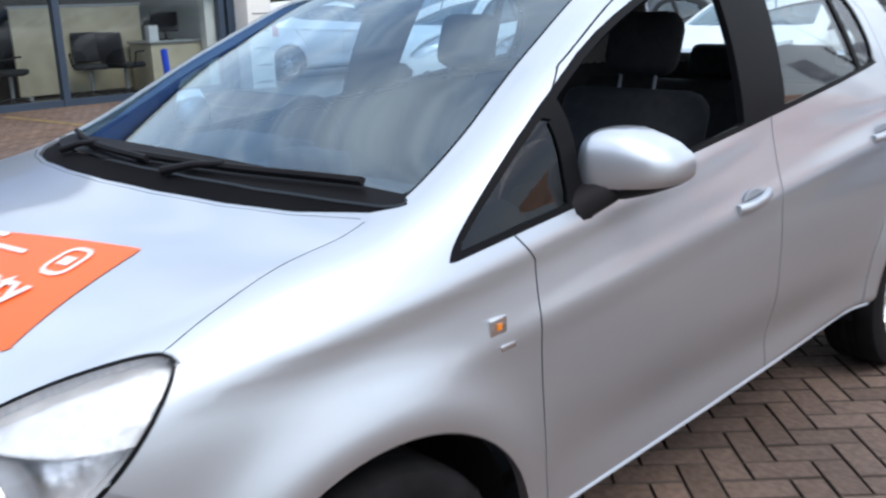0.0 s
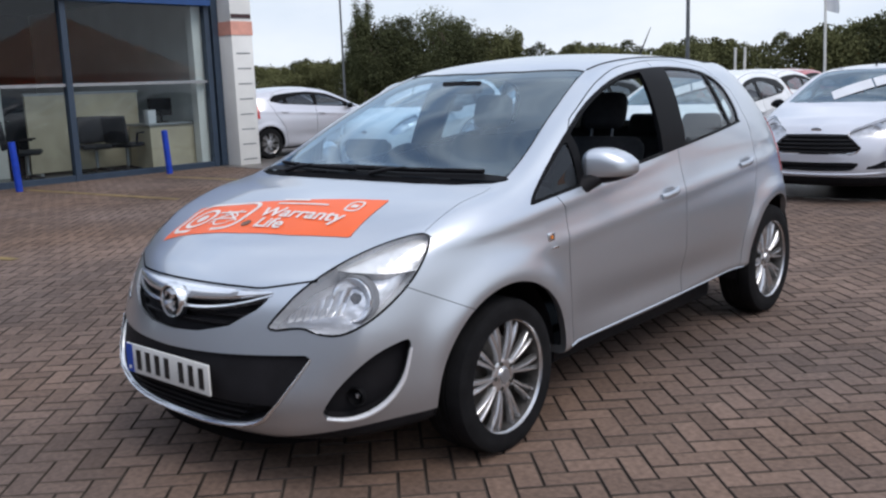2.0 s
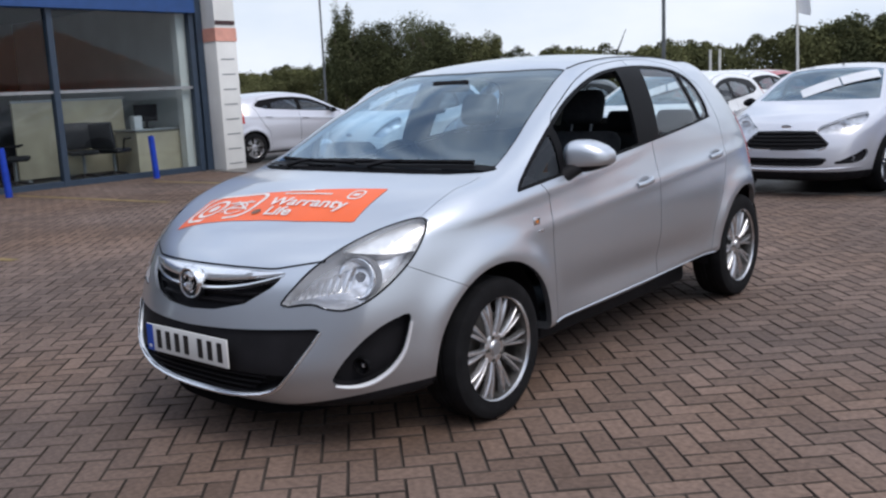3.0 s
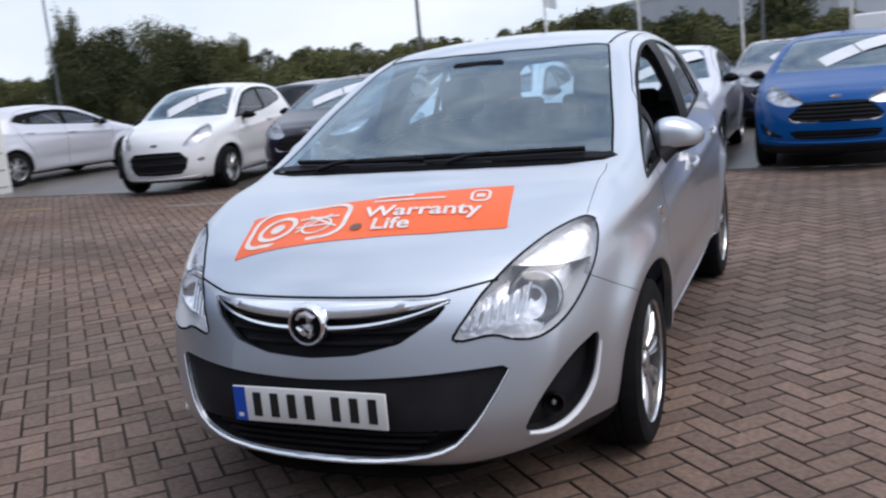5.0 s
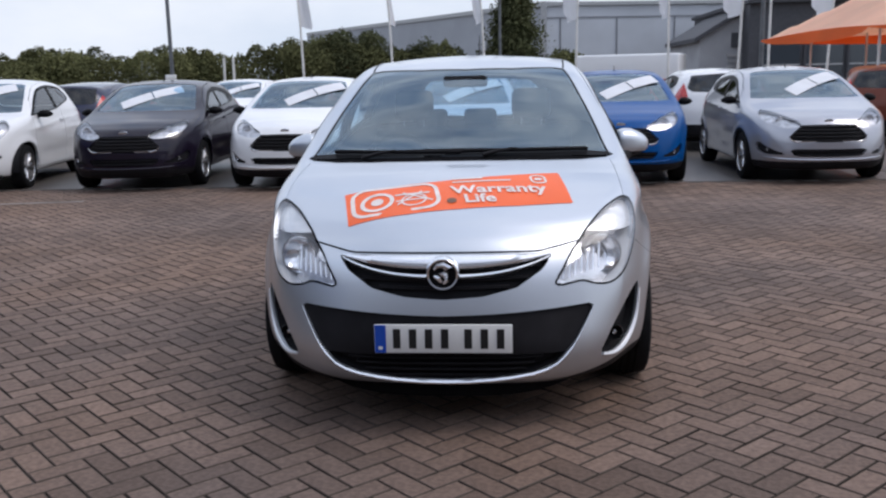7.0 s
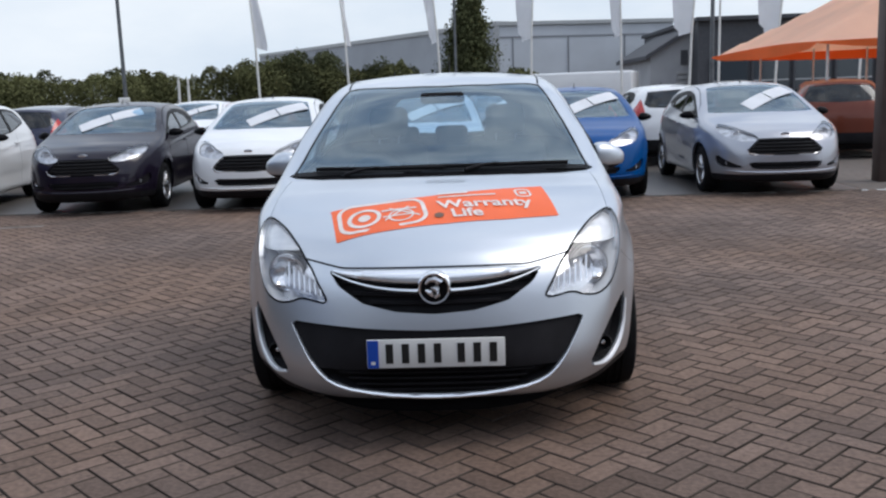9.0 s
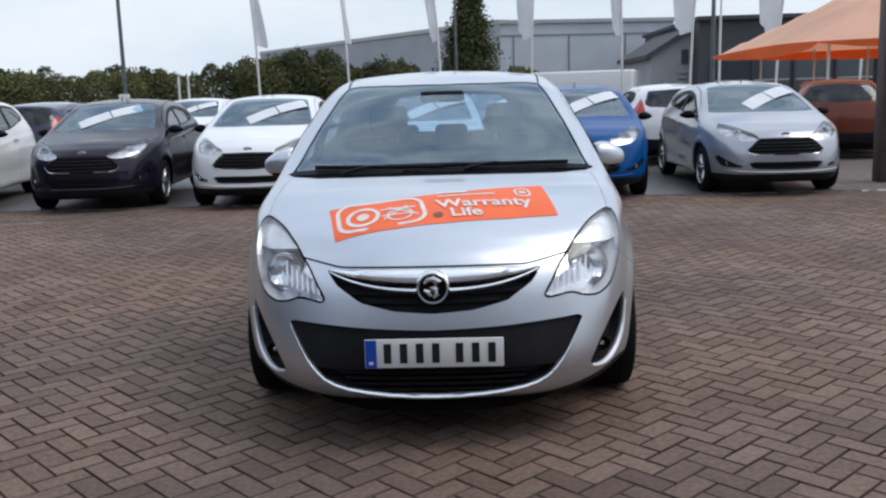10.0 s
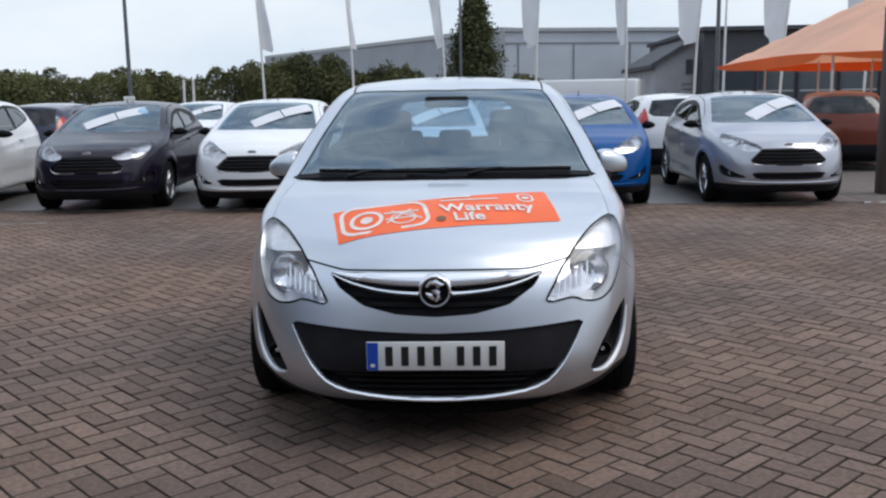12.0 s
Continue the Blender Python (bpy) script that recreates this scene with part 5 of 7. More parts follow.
    for s, v, t in split_sides(*sh.piece([14])):
        panel("tail_lamp", v, t, F, M_RED, car, "red tail lamp", lift=0.004, rim=0.03)
    half = S["lip"]
    xs = np.linspace(-half, half, 25)
    q = on_front(F, np.stack([xs, S["lip_z"] + 0.02 * (xs / half) ** 2], 1))
    part("bumper_lip", bar(q, (0, 0.4, 0.9), (0, -0.9, 0.4), 0.013, 0.014), M_WHITE, car)["painted"] = 1
    b = on_front(F, [(0, S["badge_z"])])[0]
    bd = lathe([(0.0, 0.03), (-0.012, 0.028), (-0.014, 0.001)], 20, "y")
    bmesh.ops.transform(bd, matrix=Matrix.Translation(b) @ Matrix.Diagonal((1.9, 1, 0.75, 1)), verts=bd.verts)
    part("badge", bd, M_CHROME, car, "small oval badge")
    for s in (1, -1):
        bm = bmesh.new()
        bmesh.ops.create_uvsphere(bm, u_segments=18, v_segments=12, radius=1.0)
        for vv in bm.verts:
            x, y, z = vv.co
            vv.co = (s * (0.90 + 0.092 * x), S["mirror_y"] + 0.07 * min(y, 0.5) + 0.03 * x, 0.975 + (0.060 if z > 0 else 0.045) * z * (1 - 0.25 * x))
        mi = part("door_mirror", bm, M_GLOSSBLACK, car, "black door mirror")
        part("mirror_foot", tube([(s * 0.80, S["mirror_y"] - 0.02, 0.95), (s * 0.86, S["mirror_y"], 0.975)], [0.03, 0.02], 8), M_BLACK, mi)
        for (y, z, r) in P["arches"]:
            arch_liner(car, y, z, r + 0.012, s)
            wheel(car, (s * (P["width"][3][1] - 0.115), y, z), s, z, 0.185, 0.205, S["spokes"], 0.09, False)
        for yh in S["handles"]:
            q = on_side(F, [(yh + d, 0.86 + 0.06 * (yh + d)) for d in (-0.08, -0.04, 0.04, 0.08)], s)
            part("door_handle", bar([(a[0] + s * l, a[1], a[2]) for a, l in zip(q, (0.004, 0.02, 0.02, 0.004))], (0, 0, 1), (s, 0, 0), 0.013, 0.008), M_WHITE, car)["painted"] = 1
    at = on_top(F, [(0.0, -0.05)])[0]
    part("aerial", tube([(at[0], at[1], at[2] - 0.005), (at[0], at[1] + 0.06, at[2] + 0.07)], [0.010, 0.003], 6), M_BLACK, car)
    part("underbody", boxed((-0.60, -1.6, 0.16), (0.60, 1.6, 0.30), 0.03), M_BLACK, car)
    part("dashboard", boxed((-0.66, -1.02, 0.62), (0.66, -0.60, 0.95), 0.07, None, 3), M_CABIN, car)
    for x in (-0.36, 0.36):
        seat(car, x, 0.0, 0.40)
    lean = Matrix.Translation((0, 1.05, 0.50)) @ Matrix.Rotation(radians(-18), 4, "X")
    part("rear_backrest", boxed((-0.60, -0.06, 0), (0.60, 0.07, 0.55), 0.055, lean, 3), M_SEAT, car)
    # price strip across the screen, in two sheets
    for x0, x1 in ((-0.26, 0.085), (0.10, 0.44)):
        n = 8
        vs = []
        for i in range(n + 1):
            x = x0 + (x1 - x0) * i / n
            y = S["paper_y"] + 0.78 * (x + 0.26)
            p = on_top(F, [(x + 0.05, y - 0.10), (x - 0.05, y + 0.10)])
            vs += [(*q[:2], q[2] + 0.004) for q in p]
        raw("screen_notice", vs, [(2 * i, 2 * i + 2, 2 * i + 3, 2 * i + 1) for i in range(n)], M_PAPER, car, "white paper strip across the screen")
    return car


S_BASE = dict(slats=5, z0=0.80, kz=0.90, low_intake=True, chrome_edge=True, paper_y=-0.98)
M_SLAT = mat("dark_slat", (0.03, 0.03, 0.032), 0.25, 0.3)
S_LOTCAR = dict(S_BASE,
    screen=[(-0.1, -1.17), (0.0, -1.17), (0.3, -1.14), (0.55, -1.05), (0.675, -0.97), (0.60, -0.60), (0.52, -0.24), (0.45, -0.22), (0.0, -0.30), (-0.1, -0.30)],
    glass=[(-1.0, 0.955), (-0.2, 1.01), (0.9, 1.10), (1.12, 1.16), (1.13, 1.20), (0.95, 1.33), (0.6, 1.395), (0.15, 1.405), (-0.2, 1.365), (-0.55, 1.21), (-0.85, 1.04)],
    pillars=[0.08, 0.80, -0.66],
    rear_screen=[(-0.1, 1.02), (0.0, 1.02), (0.54, 1.04), (0.61, 1.11), (0.52, 1.34), (0, 1.375), (-0.1, 1.375)],
    lamp=[(-1.18, 0.70), (-1.12, 0.752), (-0.95, 0.805), (-0.75, 0.852), (-0.565, 0.878), (-0.545, 0.868), (-0.63, 0.805), (-0.78, 0.735), (-0.95, 0.688), (-1.10, 0.672)],
    grille=[(-0.1, 0.715), (0.0, 0.715), (0.31, 0.708), (0.375, 0.65), (0.45, 0.575), (0.425, 0.532), (0.37, 0.512), (0.0, 0.505), (-0.1, 0.505)],
    intake=[(-0.1, 0.425), (0.0, 0.425), (0.38, 0.428), (0.44, 0.415), (0.40, 0.355), (0.34, 0.340), (0.0, 0.333), (-0.1, 0.333)],
    fog=[(-1.07, 0.362), (-0.95, 0.41), (-0.80, 0.465), (-0.69, 0.51), (-0.655, 0.455), (-0.70, 0.388), (-0.85, 0.358)],
    tail=[(0.60, 0.84), (0.80, 0.80), (0.95, 0.80), (0.95, 1.20), (0.64, 1.18)],
    doors=[[(-0.93, 0.28), (-0.96, 0.6), (-0.94, 0.93), (-0.60, 1.24), (-0.22, 1.40), (0.13, 1.44), (0.10, 1.0), (0.12, 0.25), (-0.85, 0.24)],
           [(0.13, 1.44), (0.6, 1.43), (0.98, 1.35), (1.18, 1.17), (1.05, 0.85), (0.88, 0.62), (0.82, 0.25), (0.12, 0.25), (0.10, 1.0)]],
    lip=0.72, lip_z=0.300, valance=0.278, badge_z=0.755, mirror_y=-0.72, spokes=7, handles=(-0.02, 0.86))
S_KA = dict(S_LOTCAR, slats=3, z0=0.85, kz=0.95, low_intake=False, chrome_edge=False, paper_y=-0.86,
    screen=[(-0.1, -1.02), (0.0, -1.02), (0.3, -0.99), (0.55, -0.91), (0.66, -0.84), (0.60, -0.52), (0.52, -0.20), (0.45, -0.18), (0.0, -0.26), (-0.1, -0.26)],
    glass=[(-0.86, 0.965), (0.2, 1.03), (0.95, 1.16), (1.03, 1.22), (0.85, 1.36), (0.5, 1.42), (0.1, 1.43), (-0.18, 1.38), (-0.5, 1.21)],
    pillars=[0.25],
    lamp=[(-0.95, 0.665), (-0.85, 0.765), (-0.70, 0.865), (-0.52, 0.925), (-0.48, 0.90), (-0.52, 0.80), (-0.66, 0.70), (-0.82, 0.64)],
    grille=[(-0.1, 0.595), (0.0, 0.595), (0.36, 0.585), (0.46, 0.49), (0.43, 0.36), (0.34, 0.275), (0.0, 0.262), (-0.1, 0.262)],
    intake=[(-0.1, 0.66), (0.0, 0.66), (0.12, 0.655), (0.12, 0.645), (0, 0.642), (-0.1, 0.642)],
    fog=[(-0.80, 0.46), (-0.74, 0.49), (-0.68, 0.47), (-0.72, 0.43)],
    doors=[[(-0.80, 0.28), (-0.84, 0.6), (-0.82, 0.93), (-0.52, 1.24), (-0.18, 1.41), (0.15, 1.455), (0.42, 1.45), (0.40, 1.0), (0.42, 0.25), (-0.75, 0.24)]],
    rear_screen=[(-0.1, 1.06), (0.0, 1.06), (0.48, 1.08), (0.53, 1.14), (0.45, 1.33), (0, 1.37), (-0.1, 1.37)],
    lip=0.55, lip_z=0.225, valance=0.205, badge_z=0.69, mirror_y=-0.60, handles=(0.28,))


def repaint(car, m):
    for o in (car, *car.children_recursive):
        if o.get("painted"):
            o.material_slots[0].link = "OBJECT"
            o.material_slots[0].material = m
    return car


def place(src, m, x, y, yaw, label, first=False, slide=0.0):
    c = src if first else copy_thing(src, pose(x, y, 0, 0, 0, yaw))
    if first:
        c.matrix_basis = pose(x, y, 0, 0, 0, yaw)
    for o in c.children:
        if o.name.startswith("screen_notice"):
            o.location.x += slide
    repaint(c, m)
    return tagged(c, label, "car", "cars parked in the lot")


lot_car = small_car(LOTCAR, S_LOTCAR)
AX = 6.58 + 1.245
place(lot_car, M_PALE, 3.93, AX, 0.0, "pale silver five-door hatchback with paper on its screen", True, 0.08)
place(lot_car, M_BLUE, 1.60, AX - 0.02, -3.0, "bright blue hatchback with white paper across the screen")
place(lot_car, M_PEARL, -0.52, AX + 0.06, 0.0, "pearl silver hatchback facing the lane with black grille")
place(lot_car, M_WHITE, -2.70, AX - 0.02, 2.0, "white hatchback with black hexagonal grille and screen notice")
place(lot_car, M_DARKGREY, -4.92, AX + 0.05, 5.0, "dark grey hatchback with white paper across its screen", slide=-0.14)
place(lot_car, M_PEARL, -12.49, 9.11, 173.0, "pale silver hatchback parked beside the showroom column")
place(lot_car, M_WHITE, 3.75, 12.4, 180.0, "white hatchback with red tail lamps, rear to the lane")
place(lot_car, M_COPPER, 7.12, 12.7, 163.0, "copper orange hatchback parked under the orange canopy")
place(lot_car, M_WHITE, -0.95, 12.5, 180.0, "white hatchback in the back row with red tail lamps")
place(lot_car, M_NAVY, 0.75, 13.3, 0.0, "dark navy hatchback in the back row facing the lane")
place(lot_car, M_WHITE, -3.75, 12.5, 180.0, "white hatchback in the back row behind the white one")
place(lot_car, M_REDP, -4.9, 16.8, 180.0, "red hatchback far back in the lot")
place(lot_car, M_WHITE, -6.1, 15.6, 0.0, "white hatchback far back between the parked cars")
place(lot_car, M_NAVY, -8.0, 12.5, 180.0, "dark hatchback in the back row by the hedge")
small_car = small_car(SMALLCAR, S_KA)
place(small_car, M_WHITE, -7.36, 7.55, 9.0, "white three-door city car with wide black grille", True)

# ---- showroom on the left ----
M_CLAD = mat("white_cladding", (0.76, 0.76, 0.73), 0.5, var=0.06, var_scale=2, fine=0.04)
M_FASCIA = mat("blue_fascia", (0.02, 0.07, 0.22), 0.4, var=0.1)
M_BLUEPOST = mat("blue_post_paint", (0.01, 0.05, 0.42), 0.4, var=0.15, var_scale=12)
M_MULLION = mat("mullion_blue_grey", (0.035, 0.055, 0.085), 0.4, var=0.1)
M_PINK = mat("faded_red_sign", (0.74, 0.36, 0.28), 0.5, var=0.1)
M_SIGNDARK = mat("sign_dark", (0.06, 0.03, 0.03), 0.5)
M_BEIGE = mat("beige_board", (0.50, 0.44, 0.33), 0.7, var=0.12, var_scale=3)
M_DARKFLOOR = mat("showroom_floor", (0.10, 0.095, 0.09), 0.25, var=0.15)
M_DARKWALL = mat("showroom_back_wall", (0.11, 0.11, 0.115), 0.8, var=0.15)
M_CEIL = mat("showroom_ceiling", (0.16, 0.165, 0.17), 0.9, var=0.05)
M_SHOPGLASS = glass_mat("showroom_glass", (0.80, 0.88, 0.89), 0.88, 0.035)
M_CHAIR = mat("dark_chair_cloth", (0.02, 0.02, 0.024), 0.8, var=0.2)
M_STEEL = mat("grey_steel", (0.35, 0.36, 0.37), 0.4, 0.6, var=0.1)

# local frame: x along the front (towards the far corner), y outwards to the lot
SHOW = Matrix.Translation((-11.55, 6.35, 0)) @ Matrix.Rotation(radians(-90), 4, "Z") @ Matrix.Diagonal((-1, 1, 1, 1))


def show_part(name, lo, hi, m, parent=None, label="", bevel=0.0):
    return part(name, boxed(lo, hi, bevel, SHOW), m, parent, label)


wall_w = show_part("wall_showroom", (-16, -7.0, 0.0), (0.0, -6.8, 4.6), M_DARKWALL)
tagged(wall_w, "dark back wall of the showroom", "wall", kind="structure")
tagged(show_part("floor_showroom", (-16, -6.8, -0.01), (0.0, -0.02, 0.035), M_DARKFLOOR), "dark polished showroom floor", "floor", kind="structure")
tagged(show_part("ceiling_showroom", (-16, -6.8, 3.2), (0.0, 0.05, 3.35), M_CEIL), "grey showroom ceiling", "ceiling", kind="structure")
tagged(show_part("wall_showroom_end", (-0.05, -6.8, 0.0), (0.12, -0.3, 4.6), M_CLAD), "white clad end wall of the showroom", "wall", kind="structure")
tagged(show_part("roof_showroom", (-16.1, -7.1, 4.6), (0.8, 0.35, 4.75), M_CLAD), "flat showroom roof", "roof", kind="structure")
fascia = show_part("trim_fascia", (-16, -0.06, 2.88), (-0.06, 0.16, 4.6), M_FASCIA)
tagged(fascia, "blue fascia board over the showroom windows", "fascia", kind="structure")
front = empty("window_showroom")
tagged(front, "tall showroom windows in dark blue frames", "window", kind="structure")
xs = [-15.9, -12.2, -9.0, -5.9, -2.80, -0.10]
for a in xs:
    show_part("window_frame", (a - 0.05, -0.06, 0.0), (a + 0.05, 0.07, 2.88), M_MULLION, front)
for a, b in zip(xs, xs[1:]):
    show_part("window_rail", (a + 0.05, -0.03, 1.525), (b - 0.05, 0.03, 1.575), M_STEEL, front)
    show_part("window_sill", (a + 0.05, -0.05, 0.0), (b - 0.05, 0.05, 0.10), M_MULLION, front)
    for z0, z1 in ((0.10, 1.525), (1.575, 2.88)):
        g = raw("pane", [SHOW @ Vector(p) for p in ((a + 0.05, 0.0, z0), (b - 0.05, 0.0, z0), (b - 0.05, 0.0, z1), (a + 0.05, 0.0, z1))], [(0, 1, 2, 3)], M_SHOPGLASS, front, smooth=0)
        g.visible_shadow = False
col = empty("showroom_column")
tagged(col, "white clad column with faded red sign panel", "column")
show_part("column_edge", (0.02, -0.25, 0.0), (0.155, 0.05, 4.6), M_MULLION, col, "dark blue edge beside the glazing")
show_part("column_body", (0.16, -0.25, 0.0), (0.62, 0.42, 2.36), M_CLAD, col, bevel=0.01)
show_part("sign_panel", (0.15, -0.26, 2.36), (0.63, 0.43, 2.60), M_PINK, col, "faded red sign panel")
show_part("sign_bar", (0.17, 0.425, 2.66), (0.60, 0.435, 2.73), M_SIGNDARK, col)
show_part("column_head", (0.16, -0.25, 2.60), (0.62, 0.42, 4.6), M_CLAD, col)
for k in range(8):
    z = 0.10 + k * 0.275
    show_part("cladding_joint", (0.24, 0.415, z), (0.54, 0.426, z + 0.022), M_STEEL, col)
for k, (x, y) in enumerate(((-1.35, 0.42), (-4.05, 0.62), (-6.9, 0.6))):
    b = part("bollard", tube([SHOW @ Vector((x, y, 0.0)), SHOW @ Vector((x - 0.02, y, 0.40)), SHOW @ Vector((x - 0.04, y, 0.74)), SHOW @ Vector((x - 0.04, y, 0.755))], [0.052, 0.052, 0.052, 0.02], 14), M_BLUEPOST)
    tagged(b, "bright blue steel bollard before the showroom", "bollard", "bollards")


def office_desk(x, y, w):
    d = empty("desk")
    tagged(d, "beige fronted reception desk inside the showroom", "desk", "desks")
    show_part("desk_front", (x, y - 0.04, 0.04), (x + w, y, 0.80), M_BEIGE, d)
    show_part("desk_top", (x - 0.03, y - 0.75, 0.80), (x + w + 0.03, y + 0.03, 0.84), M_STEEL, d, bevel=0.008)
    show_part("desk_side", (x, y - 0.7, 0.04), (x + 0.03, y - 0.04, 0.80), M_BEIGE, d)
    show_part("desk_side", (x + w - 0.03, y - 0.7, 0.04), (x + w, y - 0.04, 0.80), M_BEIGE, d)
    s = empty("monitor")
    tagged(s, "black computer screen on the desk", "monitor", "monitors")
    show_part("monitor_foot", (x + w * 0.5 - 0.1, y - 0.5, 0.84), (x + w * 0.5 + 0.1, y - 0.36, 0.86), M_BLACK, s)
    show_part("monitor_neck", (x + w * 0.5 - 0.02, y - 0.45, 0.86), (x + w * 0.5 + 0.02, y - 0.42, 1.0), M_BLACK, s)
    show_part("monitor_panel", (x + w * 0.5 - 0.24, y - 0.47, 0.96), (x + w * 0.5 + 0.24, y - 0.43, 1.28), M_BLACK, s, bevel=0.008)


def office_chair(x, y, turn):
    c = empty("office_chair", SHOW @ pose(x, y, 0.035, 0, 0, turn))
    tagged(c, "black office chair on a star base", "chair", "office chairs")
    part("chair_seat", boxed((-0.24, -0.24, 0.42), (0.24, 0.24, 0.50), 0.035, None, 3), M_CHAIR, c)
    part("chair_back", boxed((-0.22, 0.20, 0.55), (0.22, 0.27, 1.02), 0.03, Matrix.Rotation(radians(-8), 4, "X"), 3), M_CHAIR, c)
    part("chair_post", cyl(bmesh.new(), (0, 0, 0.06), (0, 0, 0.42), 0.03, n=12), M_STEEL, c)
    for k in range(5):
        a = 2 * math.pi * k / 5
        part("chair_foot", tube([(0, 0, 0.08), (0.27 * math.cos(a), 0.27 * math.sin(a), 0.03)], [0.022, 0.016], 8), M_BLACK, c)
    for s in (-1, 1):
        part("armrest", tube([(s * 0.25, 0.1, 0.46), (s * 0.28, 0.1, 0.66), (s * 0.28, -0.14, 0.67)], 0.016, 8), M_BLACK, c)


office_desk(-1.20, -0.32, 1.04)
office_desk(-6.4, -1.0, 1.6)
for x, y, t in ((-1.55, -0.55, 60), (-2.05, -0.70, 200), (-3.3, -0.65, 120), (-4.0, -0.9, 20), (-4.7, -0.75, 170), (-7.4, -1.2, 80)):
    office_chair(x, y, t)
for x, y, w in ((-3.0, -1.15, 2.1), (-5.7, -1.35, 1.9), (-8.4, -1.6, 1.8)):
    p = empty("partition")
    tagged(p, "beige partition board standing in the showroom", "partition", "partitions")
    show_part("board", (x, y - 0.05, 0.09), (x + w, y, 1.40), M_BEIGE, p, bevel=0.006)
    show_part("board_rail", (x - 0.02, y - 0.06, 1.40), (x + w + 0.02, y + 0.01, 1.44), M_STEEL, p)
    for q in (x + 0.1, x + w - 0.1):
        show_part("board_foot", (q - 0.03, y - 0.2, 0.035), (q + 0.03, y + 0.15, 0.09), M_STEEL, p)
pil = show_part("pillar_showroom", (-3.55, -1.75, 0.035), (-3.25, -1.45, 3.2), M_CLAD)
tagged(pil, "white round-edged pillar inside the showroom", "pillar", kind="structure")
pil = show_part("pillar_showroom_corner", (-0.32, -0.27, 0.035), (-0.16, -0.09, 3.2), M_CLAD)
tagged(pil, "white pillar inside the showroom corner", "pillar", kind="structure")
papers = show_part("paper_box", (-1.14, -0.58, 0.84), (-0.98, -0.44, 1.08), M_PAPER, bevel=0.004)
tagged(papers, "white box of papers on the reception desk", "box")

# ---- flags, lamp posts, canopy ----
M_POLE = mat("white_pole", (0.66, 0.66, 0.64), 0.4, 0.2, var=0.08)
M_DARKPOLE = mat("galvanised_pole", (0.13, 0.14, 0.15), 0.5, 0.5, var=0.2)
M_FLAG = mat("white_flag_cloth", (0.80, 0.81, 0.83), 0.8, var=0.08, var_scale=1.0, bump=0.15, bump_scale=4)
M_FLAGMARK = mat("grey_flag_print", (0.20, 0.22, 0.26), 0.8)


def flag(x, y, lean, turn, wide=0.85, drop=3.05, h=6.4, cloth=None, hang=False):
    """An advertising flag; hang: furled at its top and widest at its foot."""
    f = empty("flag")
    tagged(f, "dark furled flag on a slim pole" if cloth else "white advertising flag on a slim white pole", "flag", "advertising flags")
    part("pole", tube([(x, y, 0), (x + lean * 0.3, y, h * 0.5), (x + lean, y, h)], [0.045, 0.036, 0.022], 10), M_POLE, f)
    bm = bmesh.new()
    cols, rows_ = 7, 24
    g = []
    c, s = math.cos(radians(turn)), math.sin(radians(turn))
    for i in range(rows_ + 1):
        t = i / rows_
        z = drop + (h - 0.1 - drop) * t
        px = x + lean * (z / h) ** 1.6 + 0.03
        w = wide * (0.72 + 0.28 * math.sin(min(1, t * 1.4) * math.pi / 2)) * (1.0 if t > 0.06 else 0.8)
        if hang:
            w = wide * (1.0 - 0.86 * t) * (1.0 if t > 0.04 else 0.9)
        row = []
        for j in range(cols + 1):
            u = j / cols
            wob = 0.07 * math.sin(4.2 * u + 5 * t + x) * u
            row.append(bm.verts.new((px + c * w * u - s * wob, y + s * w * u + c * wob, z - 0.10 * u * (1 - t))))
        g.append(row)
    for i in range(rows_):
        for j in range(cols):
            bm.faces.new((g[i][j], g[i][j + 1], g[i + 1][j + 1], g[i + 1][j]))
    bmesh.ops.solidify(bm, geom=bm.faces[:], thickness=0.004)
    cl = part("banner", bm, cloth or M_FLAG, f)
    if cloth or hang:
        return
    bm = bmesh.new()
    z = h - 1.75
    q = [(0.2, 0), (0.75, 0), (0.75, 0.16), (0.2, 0.16)]
    for sgn in (-0.012, 0.012):
        vs = [bm.verts.new((x + lean * ((z + b) / h) ** 1.6 + 0.03 + c * wide * a - s * (0.07 * math.sin(4.2 * a + 5 * 0.55 + x) * a + sgn), y + s * wide * a + c * (0.07 * math.sin(4.2 * a + 5 * 0.55 + x) * a + sgn), z + b)) for a, b in q]
        bm.faces.new(vs if sgn < 0 else vs[::-1])
    part("banner_bar", bm, M_FLAGMARK, cl, smooth=0)


